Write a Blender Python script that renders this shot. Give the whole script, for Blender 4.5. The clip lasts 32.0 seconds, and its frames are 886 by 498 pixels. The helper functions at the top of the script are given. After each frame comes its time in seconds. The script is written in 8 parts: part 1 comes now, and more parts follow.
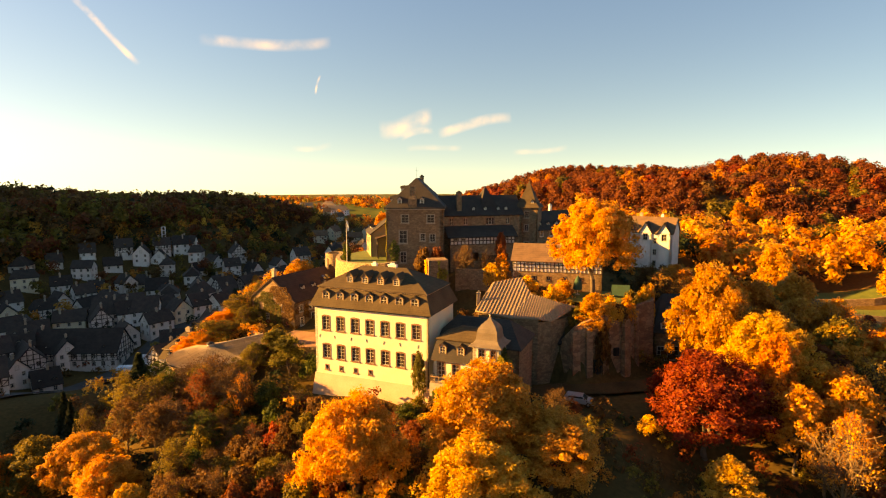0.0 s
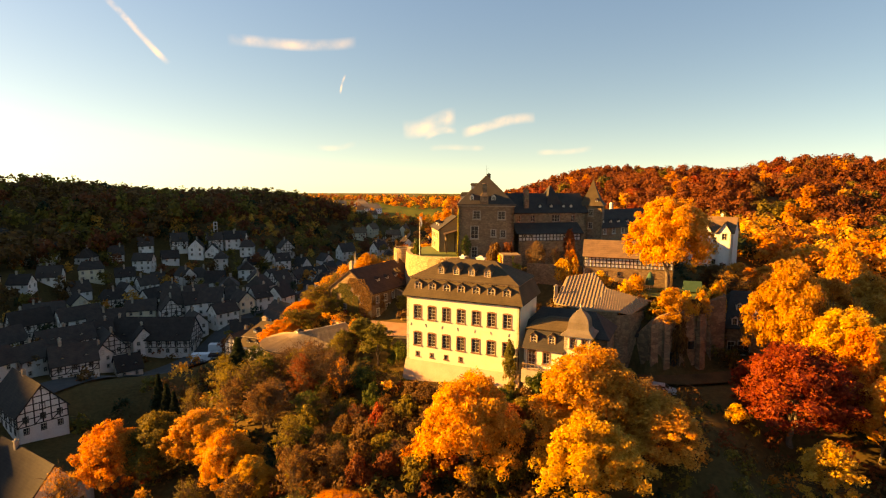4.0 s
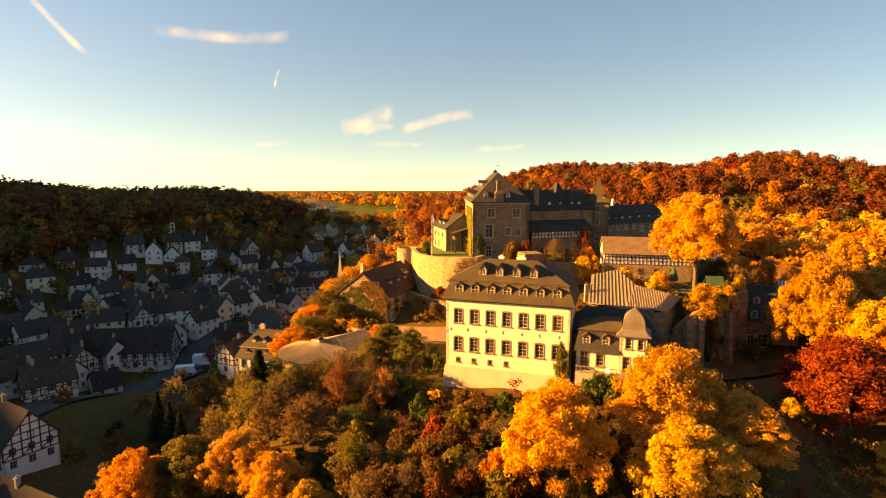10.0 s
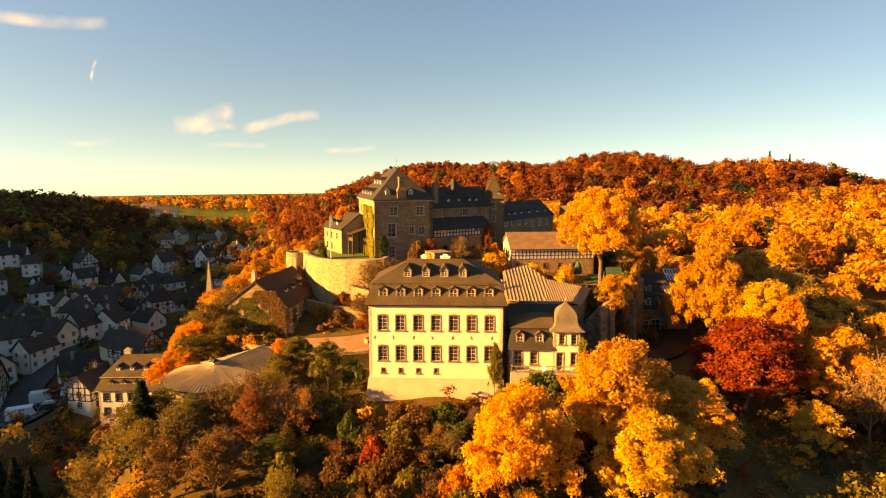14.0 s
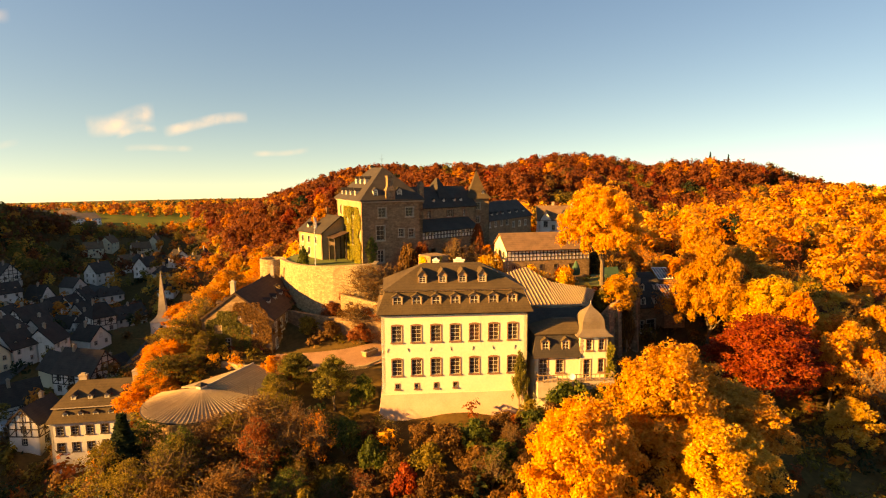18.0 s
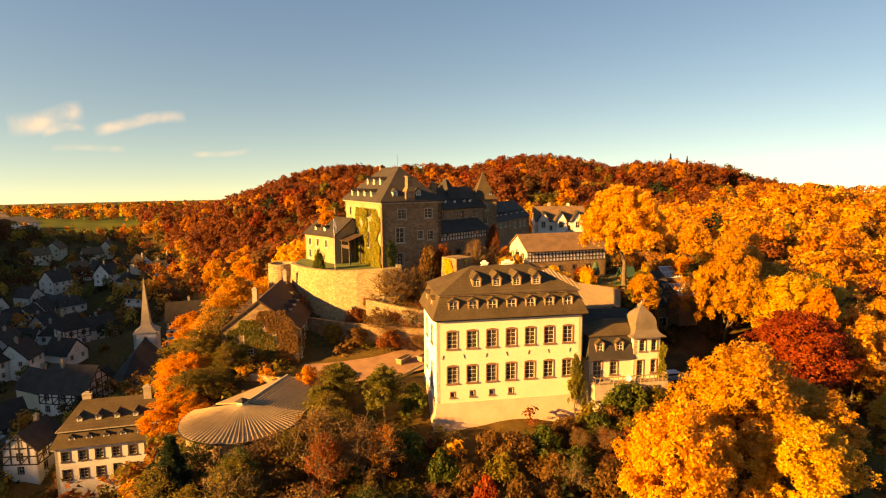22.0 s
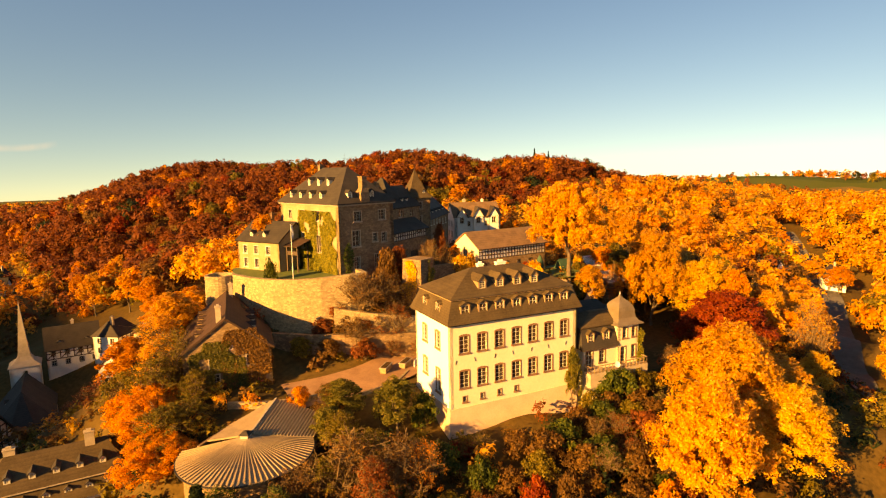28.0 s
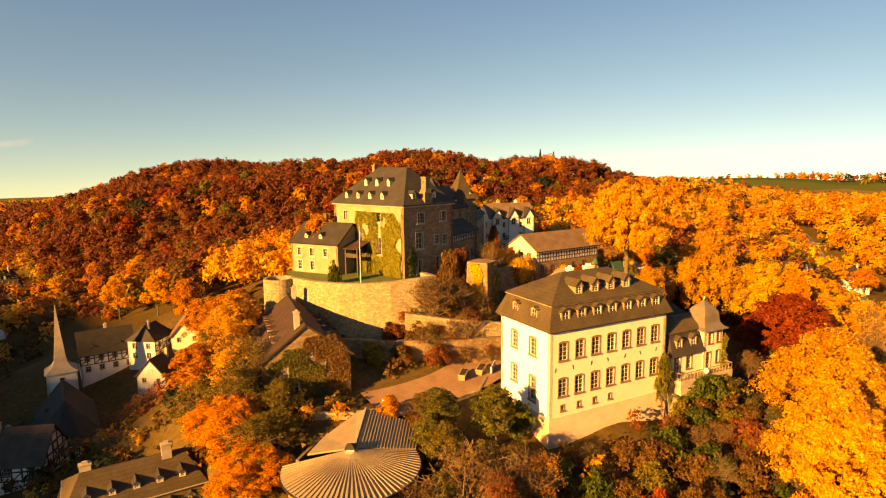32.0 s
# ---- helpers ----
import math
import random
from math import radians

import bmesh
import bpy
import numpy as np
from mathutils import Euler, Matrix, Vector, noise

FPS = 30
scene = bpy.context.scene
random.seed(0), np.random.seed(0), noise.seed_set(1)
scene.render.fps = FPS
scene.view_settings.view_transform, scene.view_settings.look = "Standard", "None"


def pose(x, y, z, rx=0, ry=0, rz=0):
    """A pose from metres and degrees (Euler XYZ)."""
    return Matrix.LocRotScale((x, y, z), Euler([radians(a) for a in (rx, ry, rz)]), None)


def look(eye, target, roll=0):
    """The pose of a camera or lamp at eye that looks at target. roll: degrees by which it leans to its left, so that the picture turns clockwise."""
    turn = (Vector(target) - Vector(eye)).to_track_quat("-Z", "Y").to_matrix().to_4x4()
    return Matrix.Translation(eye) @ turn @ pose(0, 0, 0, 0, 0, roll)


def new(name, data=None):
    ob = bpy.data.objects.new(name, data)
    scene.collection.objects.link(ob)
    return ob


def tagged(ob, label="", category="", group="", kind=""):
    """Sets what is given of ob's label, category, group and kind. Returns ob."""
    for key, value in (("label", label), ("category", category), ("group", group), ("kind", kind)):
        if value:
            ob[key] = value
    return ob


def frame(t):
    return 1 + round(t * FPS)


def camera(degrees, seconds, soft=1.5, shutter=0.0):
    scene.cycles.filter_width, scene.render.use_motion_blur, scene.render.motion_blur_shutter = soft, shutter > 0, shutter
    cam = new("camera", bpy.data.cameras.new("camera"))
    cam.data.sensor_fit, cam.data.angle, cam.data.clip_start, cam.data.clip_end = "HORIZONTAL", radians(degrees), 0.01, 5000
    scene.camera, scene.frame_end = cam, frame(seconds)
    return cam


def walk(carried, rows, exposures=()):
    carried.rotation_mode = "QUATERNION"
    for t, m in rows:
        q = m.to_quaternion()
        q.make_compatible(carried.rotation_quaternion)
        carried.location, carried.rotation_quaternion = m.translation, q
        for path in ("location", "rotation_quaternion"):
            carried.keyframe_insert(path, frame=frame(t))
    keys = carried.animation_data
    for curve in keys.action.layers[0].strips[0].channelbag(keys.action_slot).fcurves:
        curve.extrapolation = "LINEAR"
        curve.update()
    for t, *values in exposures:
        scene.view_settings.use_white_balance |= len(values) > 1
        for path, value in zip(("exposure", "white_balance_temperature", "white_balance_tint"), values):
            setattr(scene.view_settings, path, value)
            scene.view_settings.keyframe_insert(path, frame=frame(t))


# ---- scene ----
# seconds, place (metres), tilt, lean, turn (degrees)
ROWS = [
    (0.0, -0.00, 0.00, 32.56, 82.50, -0.00, -0.00),
    (0.5, -0.99, -0.58, 32.33, 82.40, -0.10, -0.00),
    (1.0, -2.04, -1.16, 32.15, 82.46, -0.10, 0.09),
    (1.5, -3.17, -1.73, 32.03, 82.49, -0.06, 0.26),
    (2.0, -4.41, -2.31, 31.99, 82.50, -0.04, 0.40),
    (2.5, -5.82, -2.92, 32.02, 82.50, -0.05, 0.45),
    (3.0, -7.42, -3.57, 32.06, 82.50, -0.13, 0.50),
    (3.5, -9.17, -4.25, 32.08, 82.52, -0.29, 0.48),
    (4.0, -10.95, -4.87, 32.12, 82.47, -0.46, 2.05),
    (4.5, -12.28, -5.20, 32.31, 82.36, -0.27, 4.45),
    (6.5, -17.09, -5.71, 33.09, 81.99, 0.05, 6.91),
    (7.0, -18.40, -5.65, 33.19, 81.95, 0.07, 7.04),
    (7.5, -19.81, -5.42, 33.18, 81.95, 0.06, 7.00),
    (8.0, -21.32, -5.05, 33.04, 81.96, -0.02, 6.95),
    (8.5, -22.91, -4.45, 32.80, 81.98, -0.14, 6.79),
    (9.0, -24.52, -3.45, 32.51, 82.07, -0.30, 3.72),
    (9.5, -25.97, -1.82, 32.29, 82.13, -0.26, 0.10),
    (10.0, -27.26, -0.11, 32.06, 82.19, -0.24, -4.27),
    (10.5, -28.41, 1.40, 31.80, 82.30, -0.26, -9.25),
    (11.0, -29.50, 2.64, 31.55, 82.44, -0.30, -12.26),
    (11.5, -30.74, 3.71, 31.40, 82.39, -0.23, -13.23),
    (12.0, -32.05, 4.74, 31.25, 82.38, -0.21, -13.63),
    (12.5, -33.36, 5.76, 31.10, 82.39, -0.24, -13.81),
    (13.0, -34.58, 6.81, 30.98, 82.43, -0.30, -13.89),
    (13.5, -35.56, 7.76, 30.87, 82.42, -0.14, -16.25),
    (14.0, -36.42, 8.76, 30.77, 82.42, -0.05, -19.25),
    (14.5, -37.28, 9.90, 30.60, 82.41, -0.03, -20.12),
    (15.0, -38.17, 11.17, 30.41, 82.46, -0.11, -20.32),
    (15.5, -39.15, 12.41, 30.28, 82.51, -0.03, -21.60),
    (17.5, -43.28, 18.00, 29.90, 82.72, 0.28, -26.04),
    (18.0, -44.49, 19.30, 29.87, 82.73, 0.27, -26.01),
    (18.5, -45.84, 20.48, 29.88, 82.75, 0.13, -26.00),
    (19.0, -47.38, 21.57, 29.89, 82.71, -0.03, -25.73),
    (19.5, -49.10, 22.68, 29.86, 82.79, 0.06, -25.69),
    (20.0, -50.76, 23.79, 29.81, 82.79, 0.09, -25.58),
    (20.5, -52.26, 24.92, 29.80, 82.82, 0.05, -25.52),
    (21.0, -53.56, 26.07, 29.79, 82.83, 0.04, -26.10),
    (21.5, -54.62, 27.21, 29.77, 82.84, 0.13, -28.04),
    (22.0, -55.53, 28.30, 29.75, 82.84, 0.30, -31.54),
    (22.5, -56.45, 29.39, 29.71, 82.83, 0.41, -33.81),
    (23.0, -57.47, 30.47, 29.73, 82.77, 0.52, -34.58),
    (23.5, -58.60, 31.50, 29.92, 82.62, 0.63, -34.89),
    (24.0, -59.81, 32.54, 30.13, 82.50, 0.83, -34.91),
    (24.5, -61.17, 33.81, 30.19, 82.54, 0.58, -35.11),
    (26.5, -66.66, 38.50, 30.46, 82.58, 0.37, -38.74),
    (27.0, -67.87, 39.59, 30.65, 82.48, 0.50, -42.88),
    (27.5, -68.94, 40.78, 30.87, 82.26, 0.68, -45.99),
    (28.0, -69.90, 42.15, 31.02, 82.03, 0.95, -47.12),
    (28.5, -70.81, 43.52, 31.01, 82.06, 0.67, -47.55),
    (29.0, -71.63, 45.08, 30.98, 82.08, 0.55, -47.84),
    (29.5, -72.39, 46.79, 30.97, 82.06, 0.56, -48.28),
    (30.0, -73.17, 48.52, 31.01, 81.94, 0.73, -48.24),
    (30.5, -74.11, 50.18, 31.07, 81.97, 0.44, -48.48),
    (31.0, -75.14, 51.67, 31.17, 81.99, 0.26, -48.62),
    (31.5, -76.22, 52.98, 31.28, 81.98, 0.25, -48.69),
    (32.0, -77.33, 54.17, 31.37, 81.97, 0.58, -48.80),
]
cam = camera(75.47, 32.0, 1.15)
walk(cam, [(t, pose(x, y, z, rx, ry, rz)) for t, x, y, z, rx, ry, rz in ROWS], exposures=[(0.0, 1.52, 11400, 18), (9.0, 1.52, 11300, 17), (19.0, 1.32, 10800, 17), (32.0, 1.06, 10700, 16)])

# ---- world and sun: low evening sun in the west (-x) ----
SUN_EL, SUN_AZ = 17.0, (-0.999, 0.04)
world = bpy.data.worlds.new("world")
scene.world = world
world.use_nodes = True
wn, wl = world.node_tree.nodes, world.node_tree.links
wn.clear()
w_out, w_bg, w_sky = wn.new("ShaderNodeOutputWorld"), wn.new("ShaderNodeBackground"), wn.new("ShaderNodeTexSky")
w_sky.sky_type, w_sky.sun_disc = "NISHITA", False
w_sky.sun_elevation, w_sky.sun_rotation = radians(SUN_EL), math.atan2(SUN_AZ[0], SUN_AZ[1])
w_sky.air_density, w_sky.dust_density, w_sky.ozone_density, w_sky.altitude = 1.0, 0.9, 1.3, 300
w_co, w_sep, w_com = wn.new("ShaderNodeTexCoord"), wn.new("ShaderNodeSeparateXYZ"), wn.new("ShaderNodeCombineXYZ")
w_add, w_max = wn.new("ShaderNodeMath"), wn.new("ShaderNodeMath")
w_add.operation, w_max.operation = "MULTIPLY_ADD", "MAXIMUM"
w_add.inputs[1].default_value, w_add.inputs[2].default_value, w_max.inputs[1].default_value = 1.6, 0.125, 0.02
wl.new(w_co.outputs["Generated"], w_sep.inputs[0])
wl.new(w_sep.outputs["X"], w_com.inputs["X"]), wl.new(w_sep.outputs["Y"], w_com.inputs["Y"])
wl.new(w_sep.outputs["Z"], w_add.inputs[0]), wl.new(w_add.outputs[0], w_max.inputs[0])
wl.new(w_max.outputs[0], w_com.inputs["Z"])
wl.new(w_com.outputs[0], w_sky.inputs["Vector"])
w_sat = wn.new("ShaderNodeHueSaturation")
w_sat.inputs["Saturation"].default_value = 1.18
w_tint = wn.new("ShaderNodeMix")
w_tint.data_type, w_tint.blend_type = "RGBA", "MULTIPLY"
w_tint.inputs["Factor"].default_value = 1.0
w_warm = wn.new("ShaderNodeValToRGB")  # warm evening haze low over the horizon
w_warm.color_ramp.elements[0].position, w_warm.color_ramp.elements[0].color = 0.0, (0.92, 0.85, 0.70, 1)
w_warm.color_ramp.elements[1].position, w_warm.color_ramp.elements[1].color = 0.32, (0.96, 1.03, 1.09, 1)
wl.new(w_sep.outputs["Z"], w_warm.inputs[0]), wl.new(w_warm.outputs["Color"], w_tint.inputs["B"])
wl.new(w_sky.outputs["Color"], w_sat.inputs["Color"]), wl.new(w_sat.outputs[0], w_tint.inputs["A"]), wl.new(w_tint.outputs["Result"], w_bg.inputs["Color"])
w_bg.inputs["Strength"].default_value = 0.122
wl.new(w_bg.outputs[0], w_out.inputs["Surface"])

sun = new("sun", bpy.data.lights.new("sun", "SUN"))
sun.data.energy, sun.data.angle, sun.data.color = 9.6, radians(0.6), (1.0, 0.605, 0.215)
se = radians(SUN_EL)
sun.matrix_basis = look((0, 0, 100), (-SUN_AZ[0] * 100, -SUN_AZ[1] * 100, 100 - 100 * math.tan(se)))


# ---- materials ----
def mat(name, a, b, rough=0.8, scale=1.0, bump=0.25, metal=0.0, spec=0.4, fine=9.0, vary=0.12, rows=0.0, islands=0.0, stones=0.0):
    """Two colours mixed by a coarse and a fine noise, a bump, a shift from thing to thing; rows: courses a metre up."""
    m = bpy.data.materials.new(name)
    m.use_nodes = True
    n, l = m.node_tree.nodes, m.node_tree.links
    bs = n["Principled BSDF"]
    geo = n.new("ShaderNodeNewGeometry")
    n1, n2 = n.new("ShaderNodeTexNoise"), n.new("ShaderNodeTexNoise")
    for nd, s, d in ((n1, scale, 5), (n2, scale * fine, 4)):
        nd.inputs["Scale"].default_value, nd.inputs["Detail"].default_value = s, d
        l.new(geo.outputs["Position"], nd.inputs["Vector"])
    mixn = n.new("ShaderNodeMix")
    mixn.inputs[0].default_value = 0.45
    l.new(n1.outputs["Fac"], mixn.inputs[2]), l.new(n2.outputs["Fac"], mixn.inputs[3])
    fac = mixn.outputs[0]
    if islands:
        mi = n.new("ShaderNodeMix")
        mi.inputs[0].default_value = islands
        l.new(fac, mi.inputs[2]), l.new(geo.outputs["Random Per Island"], mi.inputs[3])
        fac = mi.outputs[0]
    if rows:
        sp, mu, fr = n.new("ShaderNodeSeparateXYZ"), n.new("ShaderNodeMath"), n.new("ShaderNodeMath")
        mu.operation, fr.operation = "MULTIPLY", "FRACT"
        mu.inputs[1].default_value = rows
        l.new(geo.outputs["Position"], sp.inputs[0]), l.new(sp.outputs["Z"], mu.inputs[0]), l.new(mu.outputs[0], fr.inputs[0])
        mr = n.new("ShaderNodeMix")
        mr.inputs[0].default_value = 0.09
        l.new(fac, mr.inputs[2]), l.new(fr.outputs[0], mr.inputs[3])
        fac = mr.outputs[0]
    if stones:
        sq, vo, ve, md = n.new("ShaderNodeVectorMath"), n.new("ShaderNodeTexVoronoi"), n.new("ShaderNodeTexVoronoi"), n.new("ShaderNodeMapRange")
        sq.operation = "MULTIPLY"
        sq.inputs[1].default_value = (1.0, 1.0, 1.7)
        ve.feature = "DISTANCE_TO_EDGE"
        l.new(geo.outputs["Position"], sq.inputs[0])
        for nd in (vo, ve):
            nd.inputs["Scale"].default_value = stones
            l.new(sq.outputs[0], nd.inputs["Vector"])
        sv, ms, mj = n.new("ShaderNodeSeparateColor"), n.new("ShaderNodeMix"), n.new("ShaderNodeMath")
        l.new(vo.outputs["Color"], sv.inputs[0])
        ms.inputs[0].default_value = 0.42
        l.new(fac, ms.inputs[2]), l.new(sv.outputs[0], ms.inputs[3])
        md.inputs["From Max"].default_value, md.inputs["To Min"].default_value = 0.09, 0.55
        l.new(ve.outputs["Distance"], md.inputs["Value"])
        mj.operation = "MULTIPLY"
        l.new(ms.outputs[0], mj.inputs[0]), l.new(md.outputs[0], mj.inputs[1])
        fac = mj.outputs[0]
    ramp = n.new("ShaderNodeValToRGB")
    ramp.color_ramp.elements[0].position, ramp.color_ramp.elements[1].position = (0.15, 0.75) if stones else (0.3, 0.7)
    ramp.color_ramp.elements[0].color, ramp.color_ramp.elements[1].color = (*a, 1), (*b, 1)
    l.new(fac, ramp.inputs[0])
    oi, hs, mp = n.new("ShaderNodeObjectInfo"), n.new("ShaderNodeHueSaturation"), n.new("ShaderNodeMapRange")
    mp.inputs["To Min"].default_value, mp.inputs["To Max"].default_value = 1 - vary, 1 + vary
    l.new(oi.outputs["Random"], mp.inputs["Value"]), l.new(mp.outputs[0], hs.inputs["Value"])
    l.new(ramp.outputs["Color"], hs.inputs["Color"]), l.new(hs.outputs[0], bs.inputs["Base Color"])
    if bump:
        bp = n.new("ShaderNodeBump")
        bp.inputs["Strength"].default_value, bp.inputs["Distance"].default_value = bump, 0.05
        l.new(fac, bp.inputs["Height"]), l.new(bp.outputs[0], bs.inputs["Normal"])
    bs.inputs["Roughness"].default_value, bs.inputs["Metallic"].default_value = rough, metal
    bs.inputs["Specular IOR Level"].default_value = spec
    return m


def leaf_mat(name, a, b, c, patch=0.35):
    """Foliage: three colours from leaf to leaf and in patches, partly see-through to light."""
    m = bpy.data.materials.new(name)
    m.use_nodes = True
    n, l = m.node_tree.nodes, m.node_tree.links
    bs, out = n["Principled BSDF"], n["Material Output"]
    geo, nz, mx, ramp = n.new("ShaderNodeNewGeometry"), n.new("ShaderNodeTexNoise"), n.new("ShaderNodeMix"), n.new("ShaderNodeValToRGB")
    nz.inputs["Scale"].default_value, nz.inputs["Detail"].default_value = patch, 3
    mx.inputs[0].default_value = 0.55
    l.new(geo.outputs["Position"], nz.inputs["Vector"])
    l.new(geo.outputs["Random Per Island"], mx.inputs[2]), l.new(nz.outputs["Fac"], mx.inputs[3])
    ramp.color_ramp.elements[0].position, ramp.color_ramp.elements[1].position = 0.22, 0.78
    ramp.color_ramp.elements[0].color, ramp.color_ramp.elements[1].color = (*a, 1), (*c, 1)
    e = ramp.color_ramp.elements.new(0.5)
    e.color = (*b, 1)
    l.new(mx.outputs[0], ramp.inputs[0])
    oi, hs, mp = n.new("ShaderNodeObjectInfo"), n.new("ShaderNodeHueSaturation"), n.new("ShaderNodeMapRange")
    mp.inputs["To Min"].default_value, mp.inputs["To Max"].default_value = 0.85, 1.15
    l.new(oi.outputs["Random"], mp.inputs["Value"]), l.new(mp.outputs[0], hs.inputs["Value"]), l.new(ramp.outputs["Color"], hs.inputs["Color"])
    tr, ms = n.new("ShaderNodeBsdfTranslucent"), n.new("ShaderNodeMixShader")
    l.new(hs.outputs[0], bs.inputs["Base Color"]), l.new(hs.outputs[0], tr.inputs["Color"])
    bs.inputs["Roughness"].default_value, bs.inputs["Specular IOR Level"].default_value = 0.65, 0.25
    ms.inputs[0].default_value = 0.5
    l.new(bs.outputs[0], ms.inputs[1]), l.new(tr.outputs[0], ms.inputs[2]), l.new(ms.outputs[0], out.inputs["Surface"])
    return m


M_SOIL = mat("leaf_litter", (0.035, 0.022, 0.010), (0.12, 0.065, 0.025), 0.95, 0.3, 0.5, fine=12, spec=0.08)
M_PATH = mat("reddish_gravel", (0.22, 0.12, 0.07), (0.36, 0.21, 0.12), 0.95, 0.5, 0.3, spec=0.08)
M_ASPHALT = mat("asphalt", (0.035, 0.034, 0.033), (0.07, 0.066, 0.06), 0.9, 0.7, 0.2)
# asphalt raised in tone: sunlight on the eastern road put into its colour
M_ROAD = mat("asphalt_paled_as_sunlit", (0.10, 0.092, 0.08), (0.17, 0.155, 0.135), 0.9, 0.6, 0.15, spec=0.1)
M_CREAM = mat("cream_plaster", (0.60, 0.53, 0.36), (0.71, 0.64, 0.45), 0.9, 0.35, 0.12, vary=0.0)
# white paint and plaster; on the manor's end wall it stands for sun
M_BRIGHT = mat("white_and_sunlit_plaster", (0.80, 0.80, 0.76), (0.88, 0.88, 0.85), 0.85, 0.35, 0.08, vary=0.0)
M_PINK = mat("pink_plinth_render", (0.50, 0.33, 0.22), (0.62, 0.43, 0.30), 0.92, 0.6, 0.2, vary=0.0)
M_WHITE = mat("white_plaster", (0.54, 0.50, 0.44), (0.74, 0.70, 0.63), 0.9, 0.5, 0.12, vary=0.15)
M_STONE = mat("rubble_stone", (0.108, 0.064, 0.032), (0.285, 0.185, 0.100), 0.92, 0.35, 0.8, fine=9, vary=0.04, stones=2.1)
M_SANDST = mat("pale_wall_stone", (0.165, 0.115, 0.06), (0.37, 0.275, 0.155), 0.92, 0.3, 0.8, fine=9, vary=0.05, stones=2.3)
M_REDST = mat("red_sandstone", (0.15, 0.080, 0.047), (0.27, 0.145, 0.085), 0.85, 1.5, 0.2, vary=0.05)
M_OLDWALL = mat("stained_ruin_wall", (0.13, 0.070, 0.035), (0.33, 0.20, 0.105), 0.95, 0.18, 0.9, fine=12, vary=0.04, stones=1.1)
M_SLATE = mat("slate", (0.022, 0.019, 0.016), (0.056, 0.046, 0.037), 0.75, 0.6, 0.35, spec=0.18, rows=3.5, vary=0.1)
M_SLATEB = mat("weathered_slate", (0.042, 0.029, 0.016), (0.098, 0.069, 0.038), 0.8, 0.5, 0.35, spec=0.15, rows=3.5, vary=0.05)
M_SHEET = mat("brown_roof_sheet", (0.24, 0.155, 0.082), (0.37, 0.25, 0.14), 0.75, 0.5, 0.2, vary=0.05)
M_RIB = mat("pale_roof_rib", (0.22, 0.155, 0.09), (0.33, 0.24, 0.145), 0.75, 0.8, 0.1, vary=0.1)
M_SEAM = mat("tan_seamed_sheet", (0.235, 0.168, 0.100), (0.35, 0.254, 0.155), 0.8, 0.7, 0.25, spec=0.2, vary=0.05)
M_OLDPL = mat("weathered_ochre_plaster", (0.20, 0.140, 0.075), (0.38, 0.285, 0.165), 0.92, 0.5, 0.5, fine=12, vary=0.0)
M_OLDTILE = mat("old_dark_red_tile", (0.026, 0.015, 0.011), (0.070, 0.038, 0.026), 0.85, 0.8, 0.4, spec=0.2, rows=3.0, vary=0.1)
M_TILE = mat("dark_roof_tile", (0.022, 0.017, 0.014), (0.06, 0.046, 0.036), 0.85, 0.8, 0.4, spec=0.25, rows=3.0, vary=0.3)
M_REDTILE = mat("brown_roof_tile", (0.085, 0.050, 0.028), (0.19, 0.115, 0.065), 0.85, 0.8, 0.4, spec=0.25, rows=3.0, vary=0.2)
M_WOOD = mat("dark_timber", (0.035, 0.022, 0.014), (0.09, 0.06, 0.04), 0.8, 2.0, 0.3)
M_PALEW = mat("pale_timber", (0.20, 0.13, 0.07), (0.34, 0.22, 0.12), 0.85, 2.0, 0.3)
M_SASH = mat("off_white_window_paint", (0.40, 0.36, 0.29), (0.54, 0.50, 0.41), 0.6, 2.0, 0.05)
M_CHIM = mat("chimney_render", (0.24, 0.19, 0.13), (0.40, 0.33, 0.25), 0.9, 1.2, 0.3)
M_CHIMW = mat("white_chimney", (0.70, 0.66, 0.58), (0.80, 0.76, 0.68), 0.9, 1.2, 0.3)
M_LEAD = mat("dull_lead_sheet", (0.11, 0.082, 0.052), (0.20, 0.155, 0.105), 0.55, 0.9, 0.15, metal=0.1, spec=0.4)
M_BARK = mat("bark", (0.06, 0.045, 0.03), (0.17, 0.13, 0.09), 0.95, 1.5, 0.6, spec=0.08)
M_PALEBARK = mat("pale_bark", (0.10, 0.062, 0.030), (0.20, 0.13, 0.068), 0.95, 1.5, 0.5, spec=0.1)
M_IRON = mat("dark_iron", (0.02, 0.02, 0.02), (0.05, 0.045, 0.04), 0.6, 2.0, 0.1, metal=0.6)
M_METAL = mat("pale_metal", (0.50, 0.47, 0.42), (0.62, 0.58, 0.52), 0.4, 2.0, 0.05, metal=0.5)
M_RUBBER = mat("tyre_rubber", (0.012, 0.012, 0.012), (0.03, 0.03, 0.03), 0.8, 4.0, 0.1)
M_SILVER = mat("silver_car_paint", (0.42, 0.43, 0.44), (0.50, 0.51, 0.52), 0.28, 0.5, 0.0, metal=0.5, vary=0.0)
M_VANW = mat("white_car_paint", (0.62, 0.63, 0.64), (0.72, 0.73, 0.74), 0.3, 0.5, 0.0, vary=0.2)
M_CARD = mat("dark_car_paint", (0.03, 0.03, 0.04), (0.10, 0.05, 0.05), 0.3, 0.5, 0.0, vary=0.3)
M_REDP = mat("red_bench_paint", (0.42, 0.05, 0.03), (0.55, 0.09, 0.05), 0.6, 2.0, 0.1)
